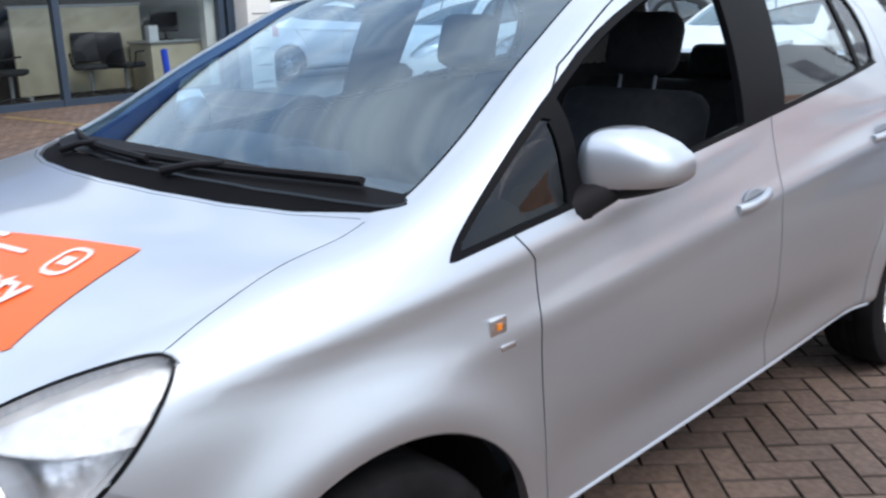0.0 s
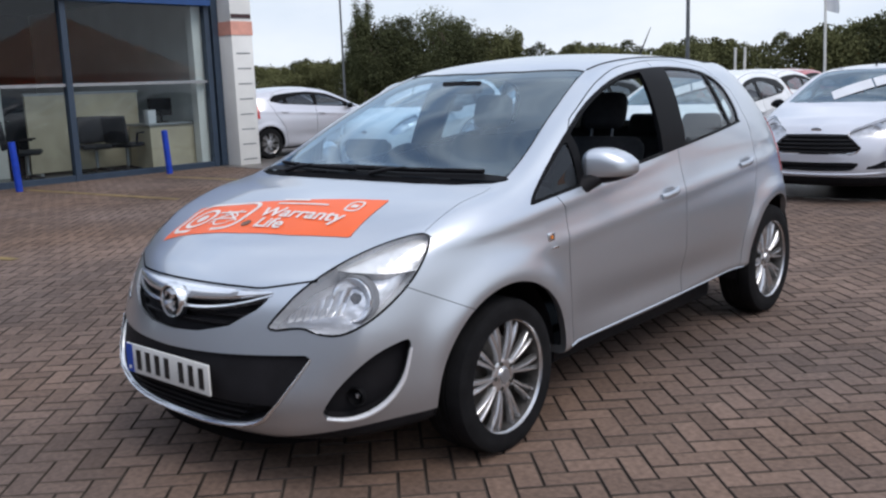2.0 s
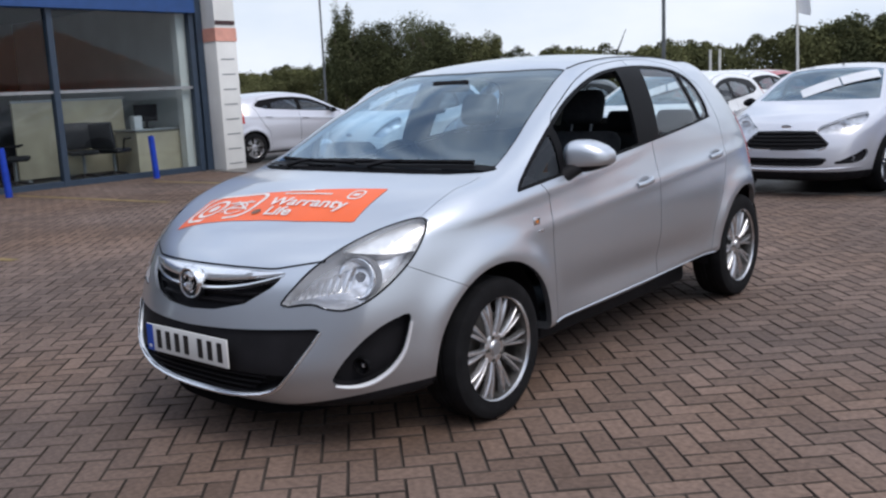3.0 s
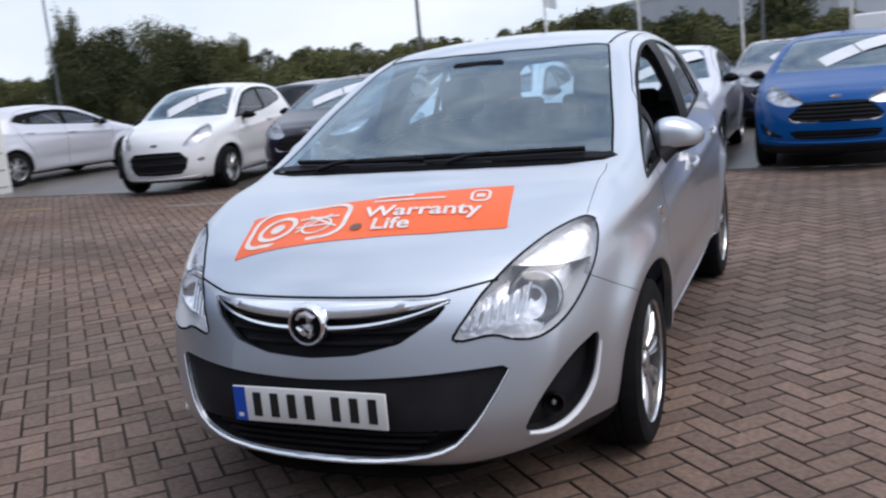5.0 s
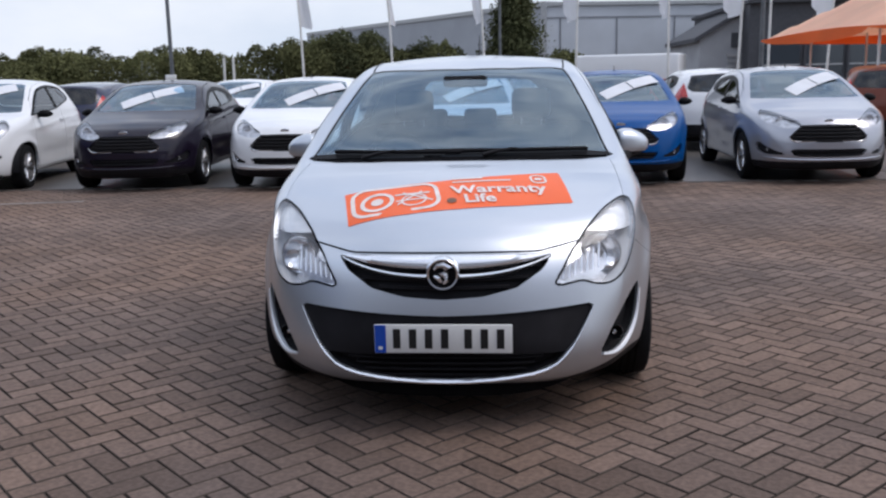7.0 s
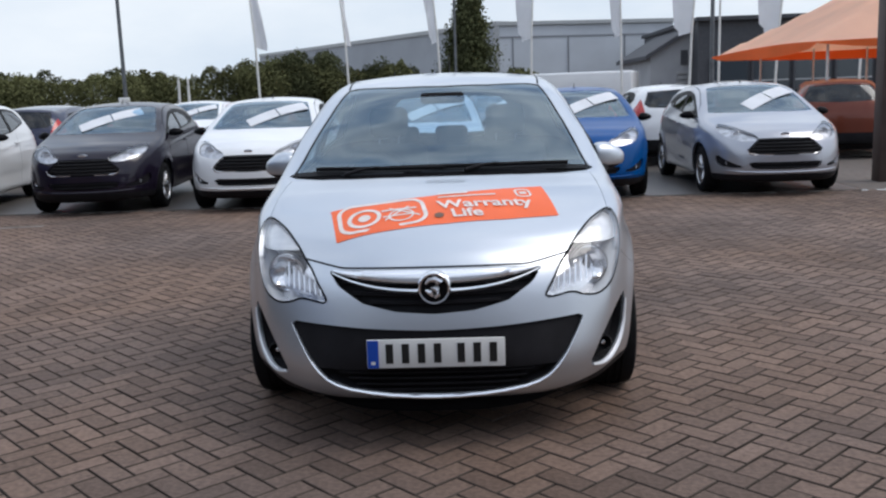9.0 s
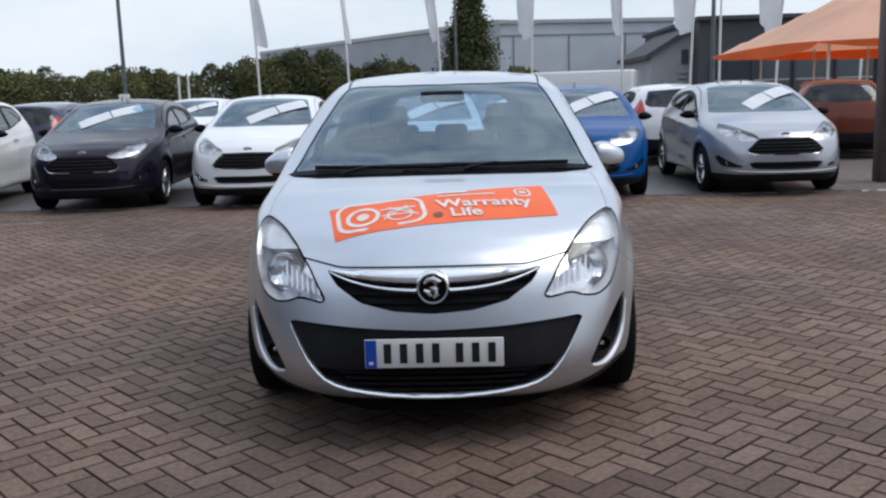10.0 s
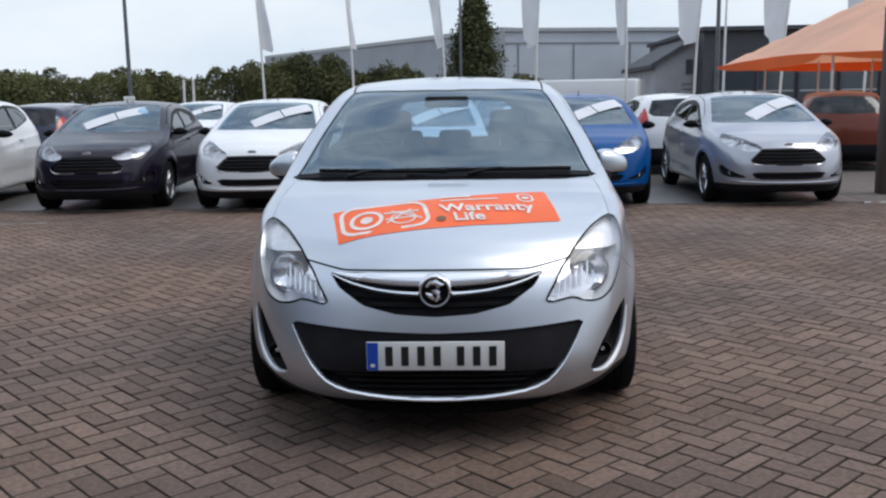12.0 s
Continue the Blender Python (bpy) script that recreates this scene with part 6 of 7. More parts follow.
for x, lean, turn, wide in ((-6.72, -0.28, 25, 0.38), (-3.78, -0.35, 70, 0.40), (-0.80, -0.40, 150, 0.46), (2.02, 0.22, 160, 0.62), (4.95, -0.10, 170, 0.40), (7.05, 0.35, 165, 0.78), (9.75, 0.45, 165, 0.85), (12.4, 0.3, 165, 0.8)):
    flag(x, 24.6, lean, turn, wide, hang=x < -3)
flag(7.98, 24.5, 0.06, 20, 0.34, 4.6, 6.6, mat("dark_flag_cloth", (0.03, 0.035, 0.05), 0.8, var=0.1), True)
for x, y, h, r in ((-11.25, 24.8, 9.0, 0.07), (-0.38, 26.0, 9.0, 0.05), (7.9, 25.0, 9.0, 0.075), (-23.7, 21.0, 8.5, 0.045)):
    lp = empty("lamp_post")
    tagged(lp, "tall grey lamp post by the hedge", "lamp post", "lamp posts")
    part("post", tube([(x, y, 0), (x, y, 1.2), (x - 0.01, y, h)], [r * 1.3, r, r * 0.6], 10), M_DARKPOLE, lp)
    if -12 < x < -11:
        part("control_box", boxed((x - 0.2, y - 0.14, 1.35), (x + 0.16, y - 0.06, 1.62), 0.02), M_POLE, lp, "pale box on the post")
    part("lamp_arm", tube([(x, y, h - 0.05), (x + 0.5, y, h + 0.12)], 0.03, 8), M_DARKPOLE, lp)
    part("lamp_head", boxed((x + 0.4, y - 0.12, h + 0.06), (x + 0.95, y + 0.12, h + 0.18), 0.04), M_STEEL, lp)
for x in (-9.05, -8.75):
    tagged(part("marker_post", tube([(x, 23.5, 0), (x, 23.5, 2.1)], 0.04, 10), M_POLE), "slim white marker post by the hedge", "post", "marker posts")

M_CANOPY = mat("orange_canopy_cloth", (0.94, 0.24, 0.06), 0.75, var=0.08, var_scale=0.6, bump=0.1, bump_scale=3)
# Faded top cloth, paler still for skylight on and through it, put into colour.
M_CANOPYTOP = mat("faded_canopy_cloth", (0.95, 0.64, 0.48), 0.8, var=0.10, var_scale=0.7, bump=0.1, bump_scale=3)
can = empty("canopy")
tagged(can, "orange tensile canopy on slim white posts", "canopy")
cx, cy, hx, hy = 11.95, 15.4, 5.55, 3.7
EAVE, PEAK = 2.08, 2.75
bm = bmesh.new()
n = 18
g = []
for i in range(n + 1):
    row = []
    for j in range(n + 1):
        u, v = 2 * i / n - 1, 2 * j / n - 1
        e = max(abs(u), abs(v))
        mid = 1 - (min(abs(u), abs(v)) / max(e, 1e-6)) ** 2
        z = EAVE + PEAK * (1 - e) ** 1.0 + 0.08 * mid * e
        pull = 1 - 0.04 * mid * e
        row.append(bm.verts.new((cx + hx * u * pull, cy + hy * v * pull, z)))
    g.append(row)
for i in range(n):
    for j in range(n):
        bm.faces.new((g[i][j], g[i + 1][j], g[i + 1][j + 1], g[i][j + 1]))
bmesh.ops.solidify(bm, geom=bm.faces[:], thickness=0.006)
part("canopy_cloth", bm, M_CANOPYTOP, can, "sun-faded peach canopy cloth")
for side in range(4):
    bm = bmesh.new()
    prev = None
    for k in range(n + 1):
        t = 2 * k / n - 1
        u, v = ((t, -1), (1, t), (-t, 1), (-1, -t))[side]
        pull = 1 - 0.04 * (1 - t * t)
        z = EAVE + 0.08 * (1 - t * t)
        p = (cx + hx * u * pull, cy + hy * v * pull)
        a, b = bm.verts.new((*p, z + 0.005)), bm.verts.new((*p, z - 0.25 * (0.1 + 0.9 * (1 - t * t) ** 0.6)))
        if prev:
            bm.faces.new((prev[0], a, b, prev[1]))
        prev = (a, b)
    bmesh.ops.solidify(bm, geom=bm.faces[:], thickness=0.006)
    part("canopy_valance", bm, M_CANOPY, can)
for x, y in ((7.53, 18.7), (6.75, 12.1), (8.87, 18.7), (10.21, 18.7), (17.0, 18.7), (17.0, 12.1)):
    part("canopy_post", cyl(bmesh.new(), (x, y, 0), (x, y, EAVE + 0.12), 0.026, n=12), M_POLE, can)
post = part("brown_post", boxed((5.62, 7.1, 0), (5.87, 7.35, 2.5), 0.012), mat("brown_post_paint", (0.06, 0.04, 0.035), 0.6, var=0.2))
tagged(post, "brown square post at the canopy edge", "post")
kerb = part("kerb_stone", boxed((6.85, 11.6, -0.02), (7.45, 11.78, 0.07), 0.02), mat("pale_concrete", (0.32, 0.30, 0.28), 0.9, var=0.2, var_scale=5, bump=0.3))
tagged(kerb, "low pale concrete kerb stone under the canopy", "kerb")

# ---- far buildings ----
# Warehouse cladding in two tones: darker on the left wing, paler on the front.
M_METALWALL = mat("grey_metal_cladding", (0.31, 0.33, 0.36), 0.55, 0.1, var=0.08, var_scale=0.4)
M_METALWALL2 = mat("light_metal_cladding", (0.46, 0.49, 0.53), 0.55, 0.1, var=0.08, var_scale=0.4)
M_DARKROOF = mat("dark_roof", (0.05, 0.052, 0.06), 0.7, var=0.15)
M_GREYSTUCCO = mat("grey_stucco", (0.31, 0.315, 0.33), 0.85, var=0.12, var_scale=0.8)
M_DARKCLAD = mat("dark_cladding", (0.055, 0.057, 0.065), 0.6, var=0.15)
M_WINDOWDARK = mat("dark_window", (0.03, 0.04, 0.05), 0.12, coat=0.5)


def slab_between(p, q, z0, z1, thick, back=True):
    p, q = Vector((*p, 0)), Vector((*q, 0))
    d = (q - p).normalized()
    nrm = Vector((-d.y, d.x, 0)) * (thick if back else -thick)
    bm = bmesh.new()
    vs = [bm.verts.new((*(a + b).to_2d(), z)) for z in (z0, z1) for a, b in ((p, 0 * nrm), (q, 0 * nrm), (q, nrm), (p, nrm))]
    for f in ((0, 1, 5, 4), (1, 2, 6, 5), (2, 3, 7, 6), (3, 0, 4, 7), (4, 5, 6, 7), (3, 2, 1, 0)):
        bm.faces.new([vs[k] for k in f])
    bmesh.ops.recalc_face_normals(bm, faces=bm.faces)
    return bm


ware = empty("warehouse")
tagged(ware, "long grey metal-clad warehouse behind the hedge", "building")
A, C, B = (-22.5, 94.0), (1.9, 60.0), (14.6, 62.5)
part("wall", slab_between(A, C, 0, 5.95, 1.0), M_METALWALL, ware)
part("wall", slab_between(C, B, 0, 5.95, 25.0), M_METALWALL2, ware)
part("roof", slab_between((A[0], A[1] - 0.15), (C[0] - 0.05, C[1] - 0.2), 5.95, 6.25, 1.2), M_STEEL, ware)
part("roof", slab_between((C[0] - 0.1, C[1] - 0.2), (B[0] + 0.1, B[1] - 0.2), 5.95, 6.2, 25.4), M_STEEL, ware)
M_JOINT = mat("cladding_joint_grey", (0.20, 0.21, 0.23), 0.6, 0.1, var=0.1)
for t in (0.09, 0.40, 0.72):
    x, y = C[0] + (B[0] - C[0]) * t, C[1] + (B[1] - C[1]) * t
    part("cladding_joint", boxed((x - 0.05, y - 0.06, 0), (x + 0.05, y + 0.02, 5.1), 0.0), M_JOINT, ware, smooth=0)
part("cladding_band", slab_between((C[0], C[1] - 0.05), (B[0], B[1] - 0.05), 5.1, 5.2, 0.3), M_JOINT, ware, smooth=0)
part("corner_trim", boxed((C[0] - 0.2, C[1] - 0.15, 0), (C[0] + 0.2, C[1] + 0.2, 6.0), 0.0), M_STEEL, ware, smooth=0)
shed = empty("gabled_shed")
tagged(shed, "grey stucco shed with a dark sloping roof", "building")
bm = bmesh.new()
pts = [(9.6, 0), (9.6, 2.95), (12.1, 4.5), (15.0, 4.5), (15.0, 0)]
f0 = [bm.verts.new((x, 44.5, z)) for x, z in pts]
f1 = [bm.verts.new((x, 54.0, z)) for x, z in pts]
bm.faces.new(f0[::-1])
bm.faces.new(f1)
for k in range(5):
    bm.faces.new((f0[k], f0[(k + 1) % 5], f1[(k + 1) % 5], f1[k]))
bmesh.ops.recalc_face_normals(bm, faces=bm.faces)
part("wall", bm, M_GREYSTUCCO, shed, smooth=0)
bm = bmesh.new()
vs = [bm.verts.new((x, y, z + dz)) for dz in (0.0, 0.22) for x, y, z in ((9.3, 44.2, 2.80), (12.15, 44.2, 4.52), (12.15, 54.2, 4.52), (9.3, 54.2, 2.80))]
for f in ((0, 1, 2, 3), (4, 5, 6, 7), (0, 1, 5, 4), (1, 2, 6, 5), (2, 3, 7, 6), (3, 0, 4, 7)):
    bm.faces.new([vs[k] for k in f])
bmesh.ops.recalc_face_normals(bm, faces=bm.faces)
part("roof", bm, M_DARKROOF, shed, smooth=0)
part("window", boxed((11.2, 44.42, 2.5), (11.55, 44.56, 3.25), 0.0), M_DARKCLAD, shed, smooth=0)
for k in range(5):
    part("louvre", boxed((11.0, 44.38, 0.9 + 0.28 * k), (13.2, 44.5, 1.05 + 0.28 * k), 0.0), M_STEEL, shed, smooth=0)
deal = empty("dealership_building")
tagged(deal, "dark flat-roofed building with glazed ground floor", "building")
part("wall", boxed((11.75, 43.0, 0), (34.0, 58.0, 4.6), 0.0), M_DARKCLAD, deal, smooth=0)
part("roof", boxed((11.6, 42.6, 4.6), (34.3, 58.3, 4.8), 0.0), M_DARKROOF, deal, smooth=0)
for k in range(10):
    x = 12.4 + 2.1 * k
    w = part("window", boxed((x, 42.92, 0.3), (x + 1.85, 43.02, 2.6), 0.0), M_WINDOWDARK, deal, smooth=0)
    part("window_bar", boxed((x - 0.06, 42.86, 0.3), (x + 0.06, 43.0, 2.7), 0.0), M_DARKROOF, w, smooth=0)
    part("window_rail", boxed((x, 42.88, 1.5), (x + 1.85, 42.98, 1.58), 0.0), M_STEEL, w, smooth=0)
# Unseen wall added to hold back low skylight and grey the bumper's reflections.
M_SOUTH = mat("grey_clad_wall", (0.30, 0.305, 0.325), 0.8, var=0.2, var_scale=0.6, fine=0.15, fine_scale=6)
tagged(part("wall_south", boxed((-34, -19.0, 0), (34, -18.6, 10.5), 0.0), M_SOUTH, smooth=0), "plain grey clad wall closing the lot", "wall", kind="structure")
van = empty("van")
tagged(van, "long white van parked behind the rows", "van")
part("van_body", boxed((2.35, 26.0, 0.45), (5.8, 27.9, 1.95), 0.07, None, 3), M_WHITE, van)
part("van_skirt", boxed((2.5, 26.05, 0.30), (5.7, 27.85, 0.46), 0.02), M_BLACK, van)
for x in (3.0, 5.2):
    for y in (26.12, 27.7):
        part("van_wheel", lathe([(y - 0.1, 0.2), (y - 0.1, 0.31), (y - 0.06, 0.34), (y + 0.06, 0.34), (y + 0.1, 0.31), (y + 0.1, 0.2)], 20, "y"), M_RUBBER, van).location = (x, 0, 0.34)
part("van_stripe", boxed((2.5, 25.985, 1.0), (5.65, 26.0, 1.12), 0.0), M_RED, van, smooth=0)
van.matrix_basis = pose(4.1, 27.0, 0, 0, 0, -17) @ Matrix.Translation((-4.1, -27.0, 0))

# ---- trees and hedge ----
M_LEAF = mat("leaf_green", (0.120, 0.124, 0.056), 0.9, spec=0.1, rand=0.14, var=0.3, var_scale=0.5)
M_LEAF2 = mat("leaf_dark", (0.078, 0.086, 0.042), 0.9, spec=0.1, rand=0.14, var=0.3, var_scale=0.5)
M_BARK = mat("bark", (0.09, 0.07, 0.05), 0.9, var=0.3, var_scale=8, bump=0.5)
rng = np.random.default_rng(7)


def leaf_mesh(name, centres, size, m, parent=None, normals=None):
    """Many small bent leaf sprays, two triangles each, at centres."""
    k = len(centres)
    d = rng.normal(size=(k, 3))
    d /= np.linalg.norm(d, axis=1, keepdims=True)
    e = np.cross(d, rng.normal(size=(k, 3)))
    e /= np.linalg.norm(e, axis=1, keepdims=True)
    s = size * rng.uniform(0.6, 1.4, (k, 1))
    a, b = d * s, e * s * 0.6
    V = np.concatenate([centres - a, centres + b, centres + a * 0.9 + np.cross(d, e) * s * 0.3, centres - b])
    i = np.arange(k)
    me = bpy.data.meshes.new(name)
    me.from_pydata(V.tolist(), [], np.stack([i, i + k, i + 2 * k, i + 3 * k], 1).tolist())
    me.materials.append(m)
    return link(name, me, parent)


def blobs(c, r, n, count):
    """Leaf places over n overlapping clumps that fill a crown of radii r round c."""
    out = []
    for _ in range(n):
        q = rng.normal(size=3)
        q /= np.linalg.norm(q)
        m = np.array(c) + q * np.array(r) * rng.uniform(0.30, 0.86)
        rr = np.array(r) * rng.uniform(0.15, 0.34)
        p = rng.normal(size=(count // n, 3))
        p /= np.linalg.norm(p, axis=1, keepdims=True)
        out.append(m + p * rr * rng.uniform(0.45, 1.25, (len(p), 1)))
    return np.concatenate(out)


def tree(x, y, h, w, dark=False, count=30000):
    t = empty("tree")
    tagged(t, "dense dark green tree behind the lot" if dark else "leafy green tree beyond the parked cars", "tree", "trees")
    part("trunk", tube([(x, y, 0), (x + 0.1, y, h * 0.3), (x - 0.05, y + 0.1, h * 0.62)], [0.04 * h, 0.03 * h, 0.016 * h], 9), M_BARK, t)
    for k in range(5):
        a = rng.uniform(0, 6.28)
        q = (x + math.cos(a) * w * 0.3, y + math.sin(a) * w * 0.3, h * rng.uniform(0.6, 0.8))
        part("limb", tube([(x, y, h * 0.3), ((x + q[0]) / 2, (y + q[1]) / 2, h * 0.5), q], [0.018 * h, 0.012 * h, 0.005 * h], 7), M_BARK, t)
    p = blobs((x, y, h * 0.52), (w / 2, w / 2.4, h * 0.47), 64, count)
    p = p[p[:, 2] > 0.15]
    leaf_mesh("crown", p, 0.047, M_LEAF2 if dark else M_LEAF, t)


def fir(x, y, h, w, k):
    t = empty("fir_tree")
    tagged(t, "tall dark conifer behind the flags", "tree", "trees")
    part("trunk", tube([(x, y, 0), (x, y, h * 0.95)], [0.14, 0.03], 8), M_BARK, t)
    tiers = 46
    out = []
    for i in range(tiers):
        u = (i + 0.5) / tiers
        z = h * (0.06 + 0.92 * u)
        rad = w / 2 * min(1.0, 1.3 * (1 - u) ** 0.8) * rng.uniform(0.6, 1.15)
        for _ in range(5):
            a = rng.uniform(0, 6.283)
            m = np.array((x + 0.62 * rad * math.cos(a), y + 0.62 * rad * math.sin(a), z))
            p = rng.normal(size=(k // (tiers * 5), 3)) * np.array((0.26 * rad + 0.05, 0.26 * rad + 0.05, 0.14))
            out.append(m + p)
    leaf_mesh("crown", np.concatenate(out), 0.06, M_LEAF2, t)


def hedge(name, x0, x1, y, deep, height, label, m, count):
    """A rough hedge: leaves under an uneven top line, thickest towards the face and the crest."""
    x = rng.uniform(x0, x1, count)
    ph = rng.uniform(0, 6.28, 8)
    fr = np.array((0.45, 0.9, 1.7, 2.9, 4.7, 7.3, 11.0, 17.0))
    am = np.array((0.10, 0.12, 0.10, 0.08, 0.07, 0.05, 0.04, 0.03))
    top = height(x) + sum(q * np.sin(f * x + s) for q, f, s in zip(am, fr, ph))
    u = 1 - rng.uniform(0, 1, count) ** 1.4
    z = top * u + rng.normal(size=count) * 0.05
    bulge = deep * np.sqrt(np.maximum(1 - u * u, 0.02)) * (0.75 + 0.25 * np.sin(2.3 * x + 3.1 * z))
    yy = y - bulge * rng.uniform(0.35, 1.0, count) + 0.10 * rng.normal(size=count)
    p = np.stack([x, yy, z], 1)
    ob = leaf_mesh(name, p[z > 0.04], 0.047, m)
    tagged(ob, label, "hedge", kind="stuff")


crest = spline([(-46, 2.3), (-30, 2.35), (-21, 2.3), (-19, 2.25), (-17, 2.45), (-15.5, 2.45), (-14, 2.25), (-12.5, 2.3), (-10, 1.95), (-8.8, 2.3), (-7, 2.6), (-5, 2.55), (-4.2, 2.25), (-2.4, 2.25), (-1.6, 2.0), (3, 1.9)])
hedge("hedge", -46, 2.5, 27.4, 1.3, crest, "rough green hedge along the back of the lot", M_LEAF, 180000)
hedge("hedge", -46, 2.5, 28.6, 0.8, lambda x: crest(x) + 0.12, "darker bushes behind the hedge", M_LEAF2, 110000)
for x, y, h, w, d in ((-28.6, 27.2, 4.5, 3.0, True), (-27.0, 27.2, 4.55, 4.2, True), (-24.9, 27.6, 4.85, 4.6, True), (-22.6, 27.2, 4.5, 4.2, True), (-21.0, 27.4, 3.9, 2.6, False), (-11.7, 27.3, 2.95, 2.5, False), (-17.0, 27.6, 2.75, 4.0, False),
                      (-7.2, 27.4, 2.95, 3.2, False), (-5.6, 27.5, 3.05, 2.8, True), (-3.0, 27.6, 2.6, 2.4, True), (-33.0, 27.0, 2.8, 5.0, False)):
    tree(x, y, h, w, d)
fir(0.05, 30.0, 5.7, 2.2, 40000)
tree(-28.2, 26.6, 5.5, 1.7, True, 14000)

# ---- ground ----
M_BED = mat("joint_sand", (0.072, 0.058, 0.050), 0.98, spec=0.1, var=0.45, var_scale=2.2, bump=0.4, bump_scale=60)
M_APRON = mat("damp_tarmac", (0.112, 0.100, 0.091), 0.34, var=0.22, var_scale=0.8, fine=0.2, fine_scale=60, bump=0.12, bump_scale=150)
M_FAR = mat("far_paving", (0.125, 0.105, 0.092), 0.85, var=0.18, var_scale=0.35, fine=0.2, fine_scale=9, bump=0.4, bump_scale=12)
M_BRICK = mat("paving_brick", (0.127, 0.093, 0.079), 0.78, spec=0.25, tint=(0.138, 0.090, 0.066), var=0.30, var_scale=0.5, fine=0.24, fine_scale=40, rand=0.20, bump=0.4, bump_scale=70)
PX0, PX1, PY0, PY1 = -12.4, 9.0, -9.0, 6.25
ring = [(-600, -600), (600, -600), (600, 900), (-600, 900), (PX0, PY0), (PX1, PY0), (PX1, PY1), (PX0, PY1)]
ground = raw("ground", [(x, y, -0.002) for x, y in ring], [(0, 1, 5, 4), (1, 2, 6, 5), (2, 3, 7, 6), (3, 0, 4, 7)], M_FAR, smooth=0)
tagged(ground, "brown paved ground of the car lot", "ground", kind="structure")
apron = part("parking_apron", boxed((-12.2, 6.27, -0.05), (5.05, 22.5, 0.004), 0.0), M_APRON, smooth=0)
tagged(apron, "damp grey tarmac of the parking bays", "parking bay", kind="structure")
BL, BW, GAP = 0.2, 0.1, 0.007


def brick_mesh(name):
    bm = box(bmesh.new(), (-BL / 2 + GAP / 2, -BW / 2 + GAP / 2, -0.010), (BL / 2 - GAP / 2, BW / 2 - GAP / 2, 0.0))
    top = [e for e in bm.edges if all(v.co.z > -0.001 for v in e.verts)]
    bmesh.ops.bevel(bm, geom=top, offset=0.003, segments=1, affect="EDGES")
    bmesh.ops.delete(bm, geom=[f for f in bm.faces if f.normal.z < -0.9], context="FACES")
    me = bpy.data.meshes.new(name)
    bm.to_mesh(me)
    bm.free()
    me.materials.append(M_BRICK)
    me.materials.append(M_BED)
    for p in me.polygons:
        p.material_index = 0 if p.normal.z > 0.95 else 1
    return me


def herringbone(x0, x1, y0, y1):
    """Centres and turns of bricks in a herringbone laid at 45 degrees."""
    out = []
    r = 1 / math.sqrt(2)
    n = int((abs(x1 - x0) + abs(y1 - y0)) / BW * 0.72) + 8
    cx, cy = (x0 + x1) / 2, (y0 + y1) / 2
    for i in range(-n, n):
        for j in range(-n, n):
            k = (i - j) % 4
            if k == 0:
                a, b, t = (i + 1) * BW, (j + 0.5) * BW, 0
            elif k == 3:
                a, b, t = (i + 0.5) * BW, (j + 1) * BW, 90
            else:
                continue
            x, y = cx + (a - b) * r, cy + (a + b) * r
            if x0 < x < x1 and y0 < y < y1:
                out.append((x, y, t + 45))
    return out


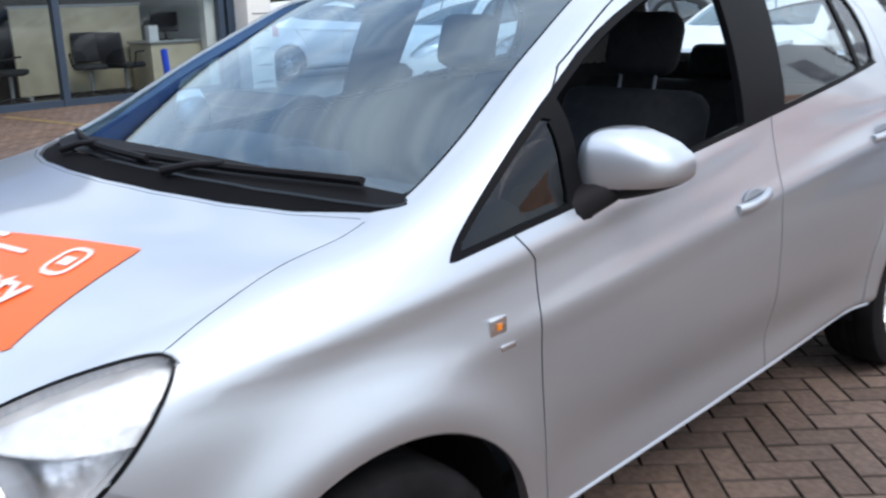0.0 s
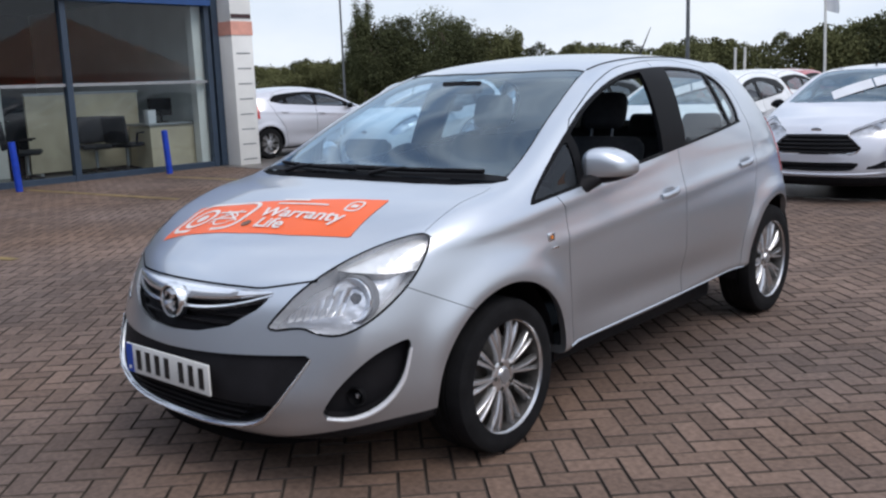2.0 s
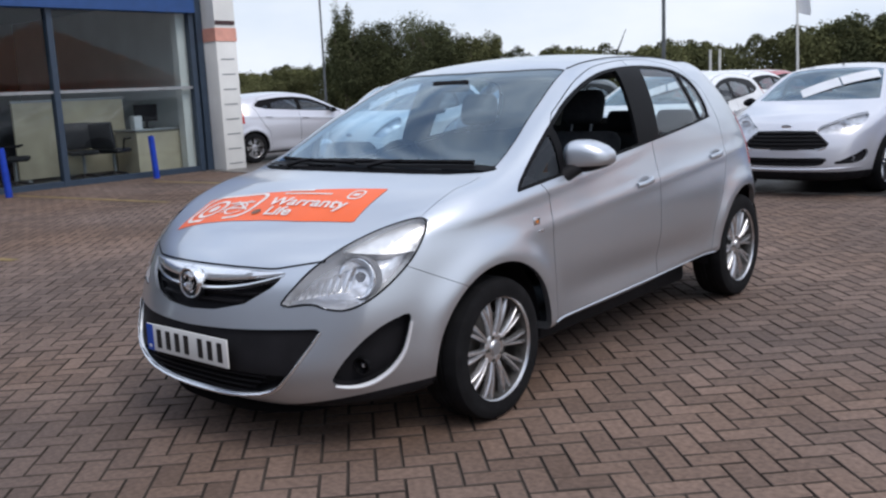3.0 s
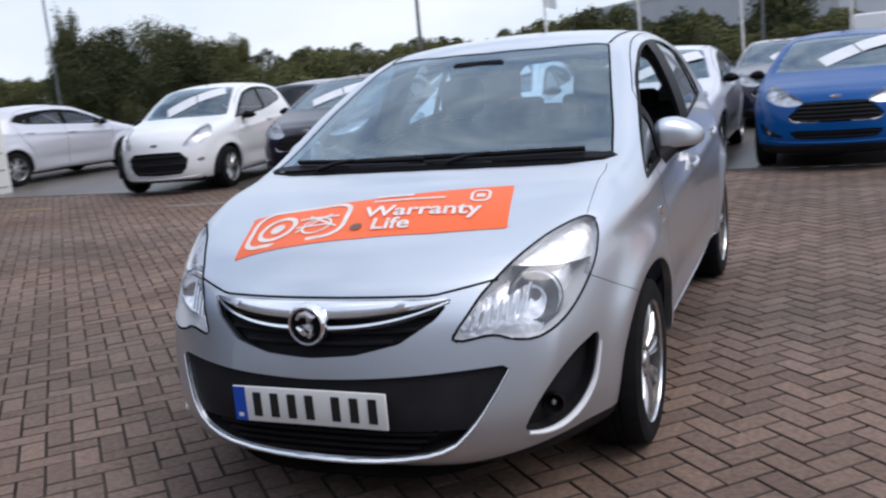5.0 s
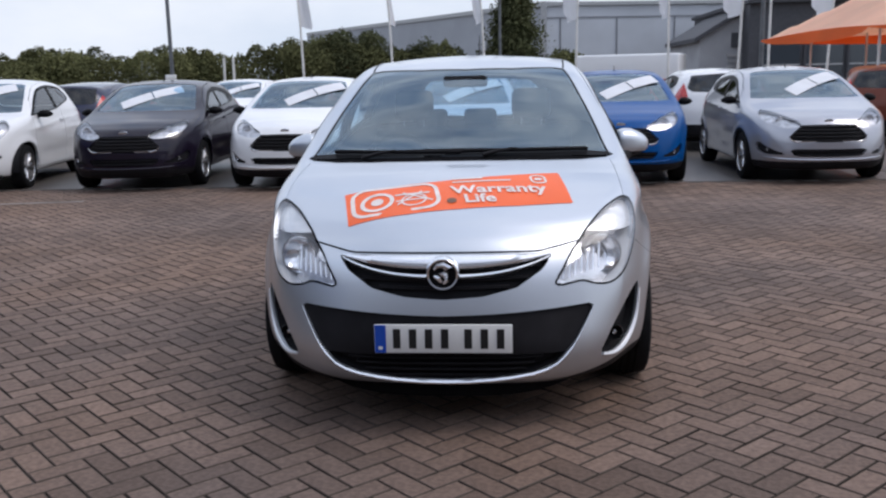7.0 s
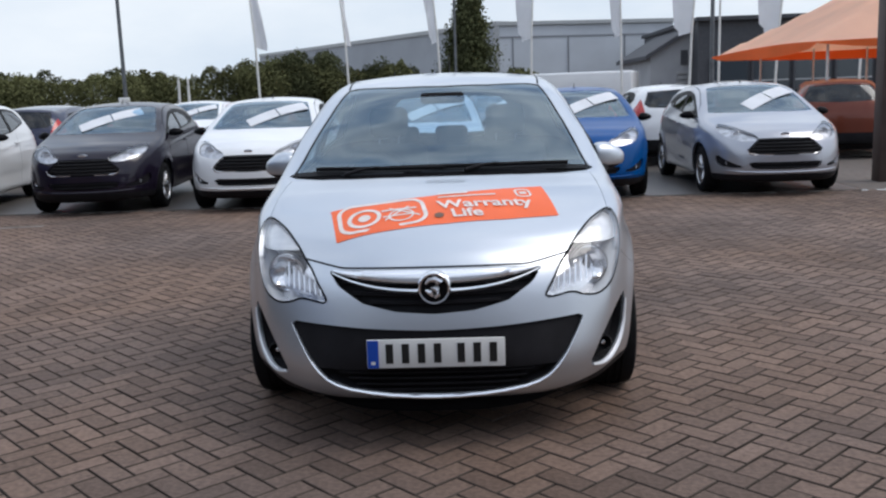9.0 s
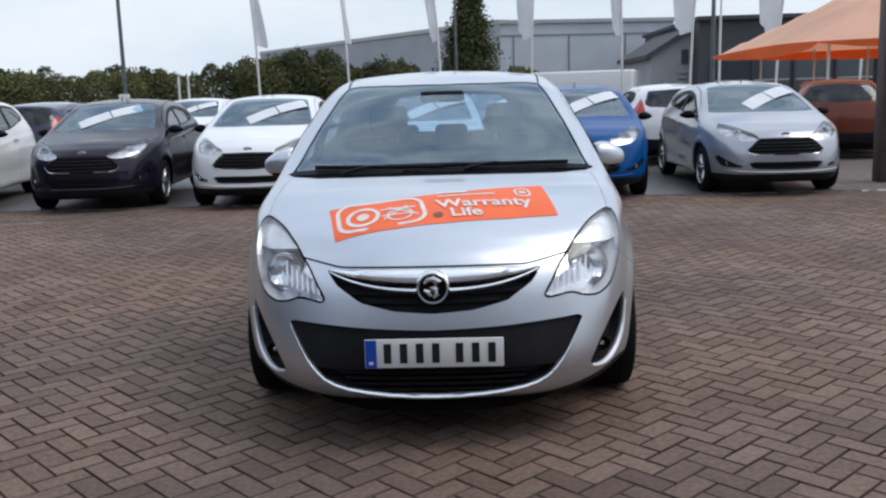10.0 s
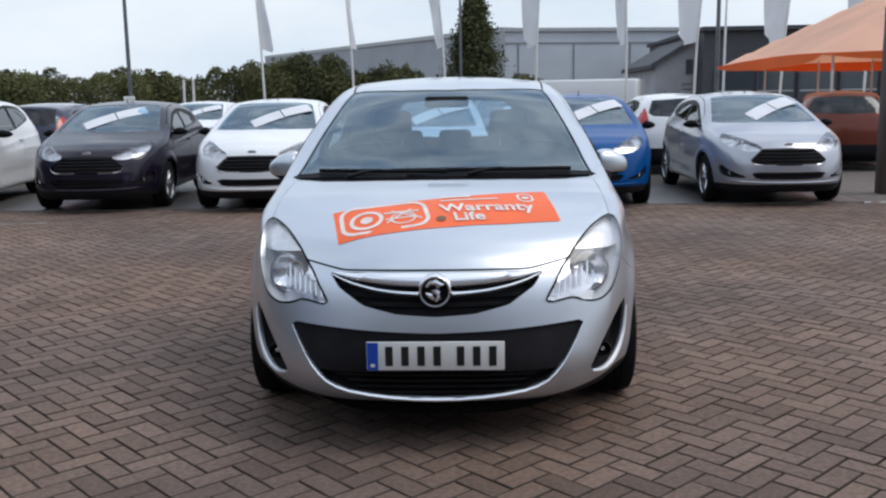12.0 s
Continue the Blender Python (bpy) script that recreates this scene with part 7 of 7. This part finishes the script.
bed = raw("paving", [(PX0 - 0.3, PY0 - 0.3, -0.0085), (PX1 + 0.3, PY0 - 0.3, -0.0085), (PX1 + 0.3, PY1, -0.0085), (PX0 - 0.3, PY1, -0.0085)], [(0, 1, 2, 3)], M_BED, smooth=0)
tagged(bed, "brown herringbone brick paving with dark joints", "paving", kind="structure")
BRICK = brick_mesh("brick")
spots = herringbone(PX0 - 0.05, PX1 + 0.05, PY0 - 0.05, PY1 - 0.08)
near = [b for b in spots if -1.5 < b[0] < 1.7 and -4.35 < b[1] < -2.35][:300]
seen_near = set(near)
brng = random.Random(3)


def jitter():
    return brng.uniform(-0.0018, 0.0012), brng.uniform(-0.7, 0.7), brng.uniform(-0.5, 0.5), brng.uniform(-0.6, 0.6)


for x, y, t in near:
    dz, rx, ry, rz = jitter()
    b = link("brick", BRICK, bed)
    b.matrix_basis = pose(x, y, dz, rx, ry, t + rz)
bv = np.array([v.co for v in BRICK.vertices])
bf = [tuple(p.vertices) for p in BRICK.polygons]
rest = [b for b in spots if b not in seen_near]
VS, FS = [], []
for k, (x, y, t) in enumerate(rest):
    dz, rx, ry, rz = jitter()
    c, s = math.cos(radians(t + rz)), math.sin(radians(t + rz))
    p = bv.copy()
    p[:, 2] += dz + radians(rx) * bv[:, 1] + radians(ry) * bv[:, 0]
    VS.append(np.stack([x + c * p[:, 0] - s * p[:, 1], y + s * p[:, 0] + c * p[:, 1], p[:, 2]], 1))
    FS += [tuple(q + k * len(bv) for q in f) for f in bf]
more = raw("bricks", np.concatenate(VS), FS, M_BRICK, bed, smooth=0)
more.data.materials.append(M_BED)
more.data.polygons.foreach_set("material_index", [p.material_index for p in BRICK.polygons] * len(rest))
more["kind"] = "stuff"

# worn bay lines
M_YELLOW = mat("worn_yellow_paint", (0.22, 0.155, 0.06), 0.8, var=0.5, var_scale=3)
M_LINE = mat("worn_white_paint", (0.20, 0.18, 0.16), 0.8, var=0.4, var_scale=3)
for x0, y0, x1, y1, m in ((-11.0, 2.45, -7.6, 2.85, M_YELLOW), (-7.2, -0.9, -5.1, -0.42, M_YELLOW), (-10.6, 4.6, -8.2, 4.9, M_YELLOW), (-6.2, 4.75, -4.9, 5.0, M_LINE)):
    d = Vector((x1 - x0, y1 - y0, 0))
    nn = Vector((-d.y, d.x, 0)).normalized() * 0.05
    a, b = Vector((x0, y0, 0.0045)), Vector((x1, y1, 0.0045))
    ln = raw("bay_line", [a - nn, b - nn, b + nn, a + nn], [(0, 1, 2, 3)], m, smooth=0)
    tagged(ln, "worn painted bay line on the paving", "road marking", kind="structure")
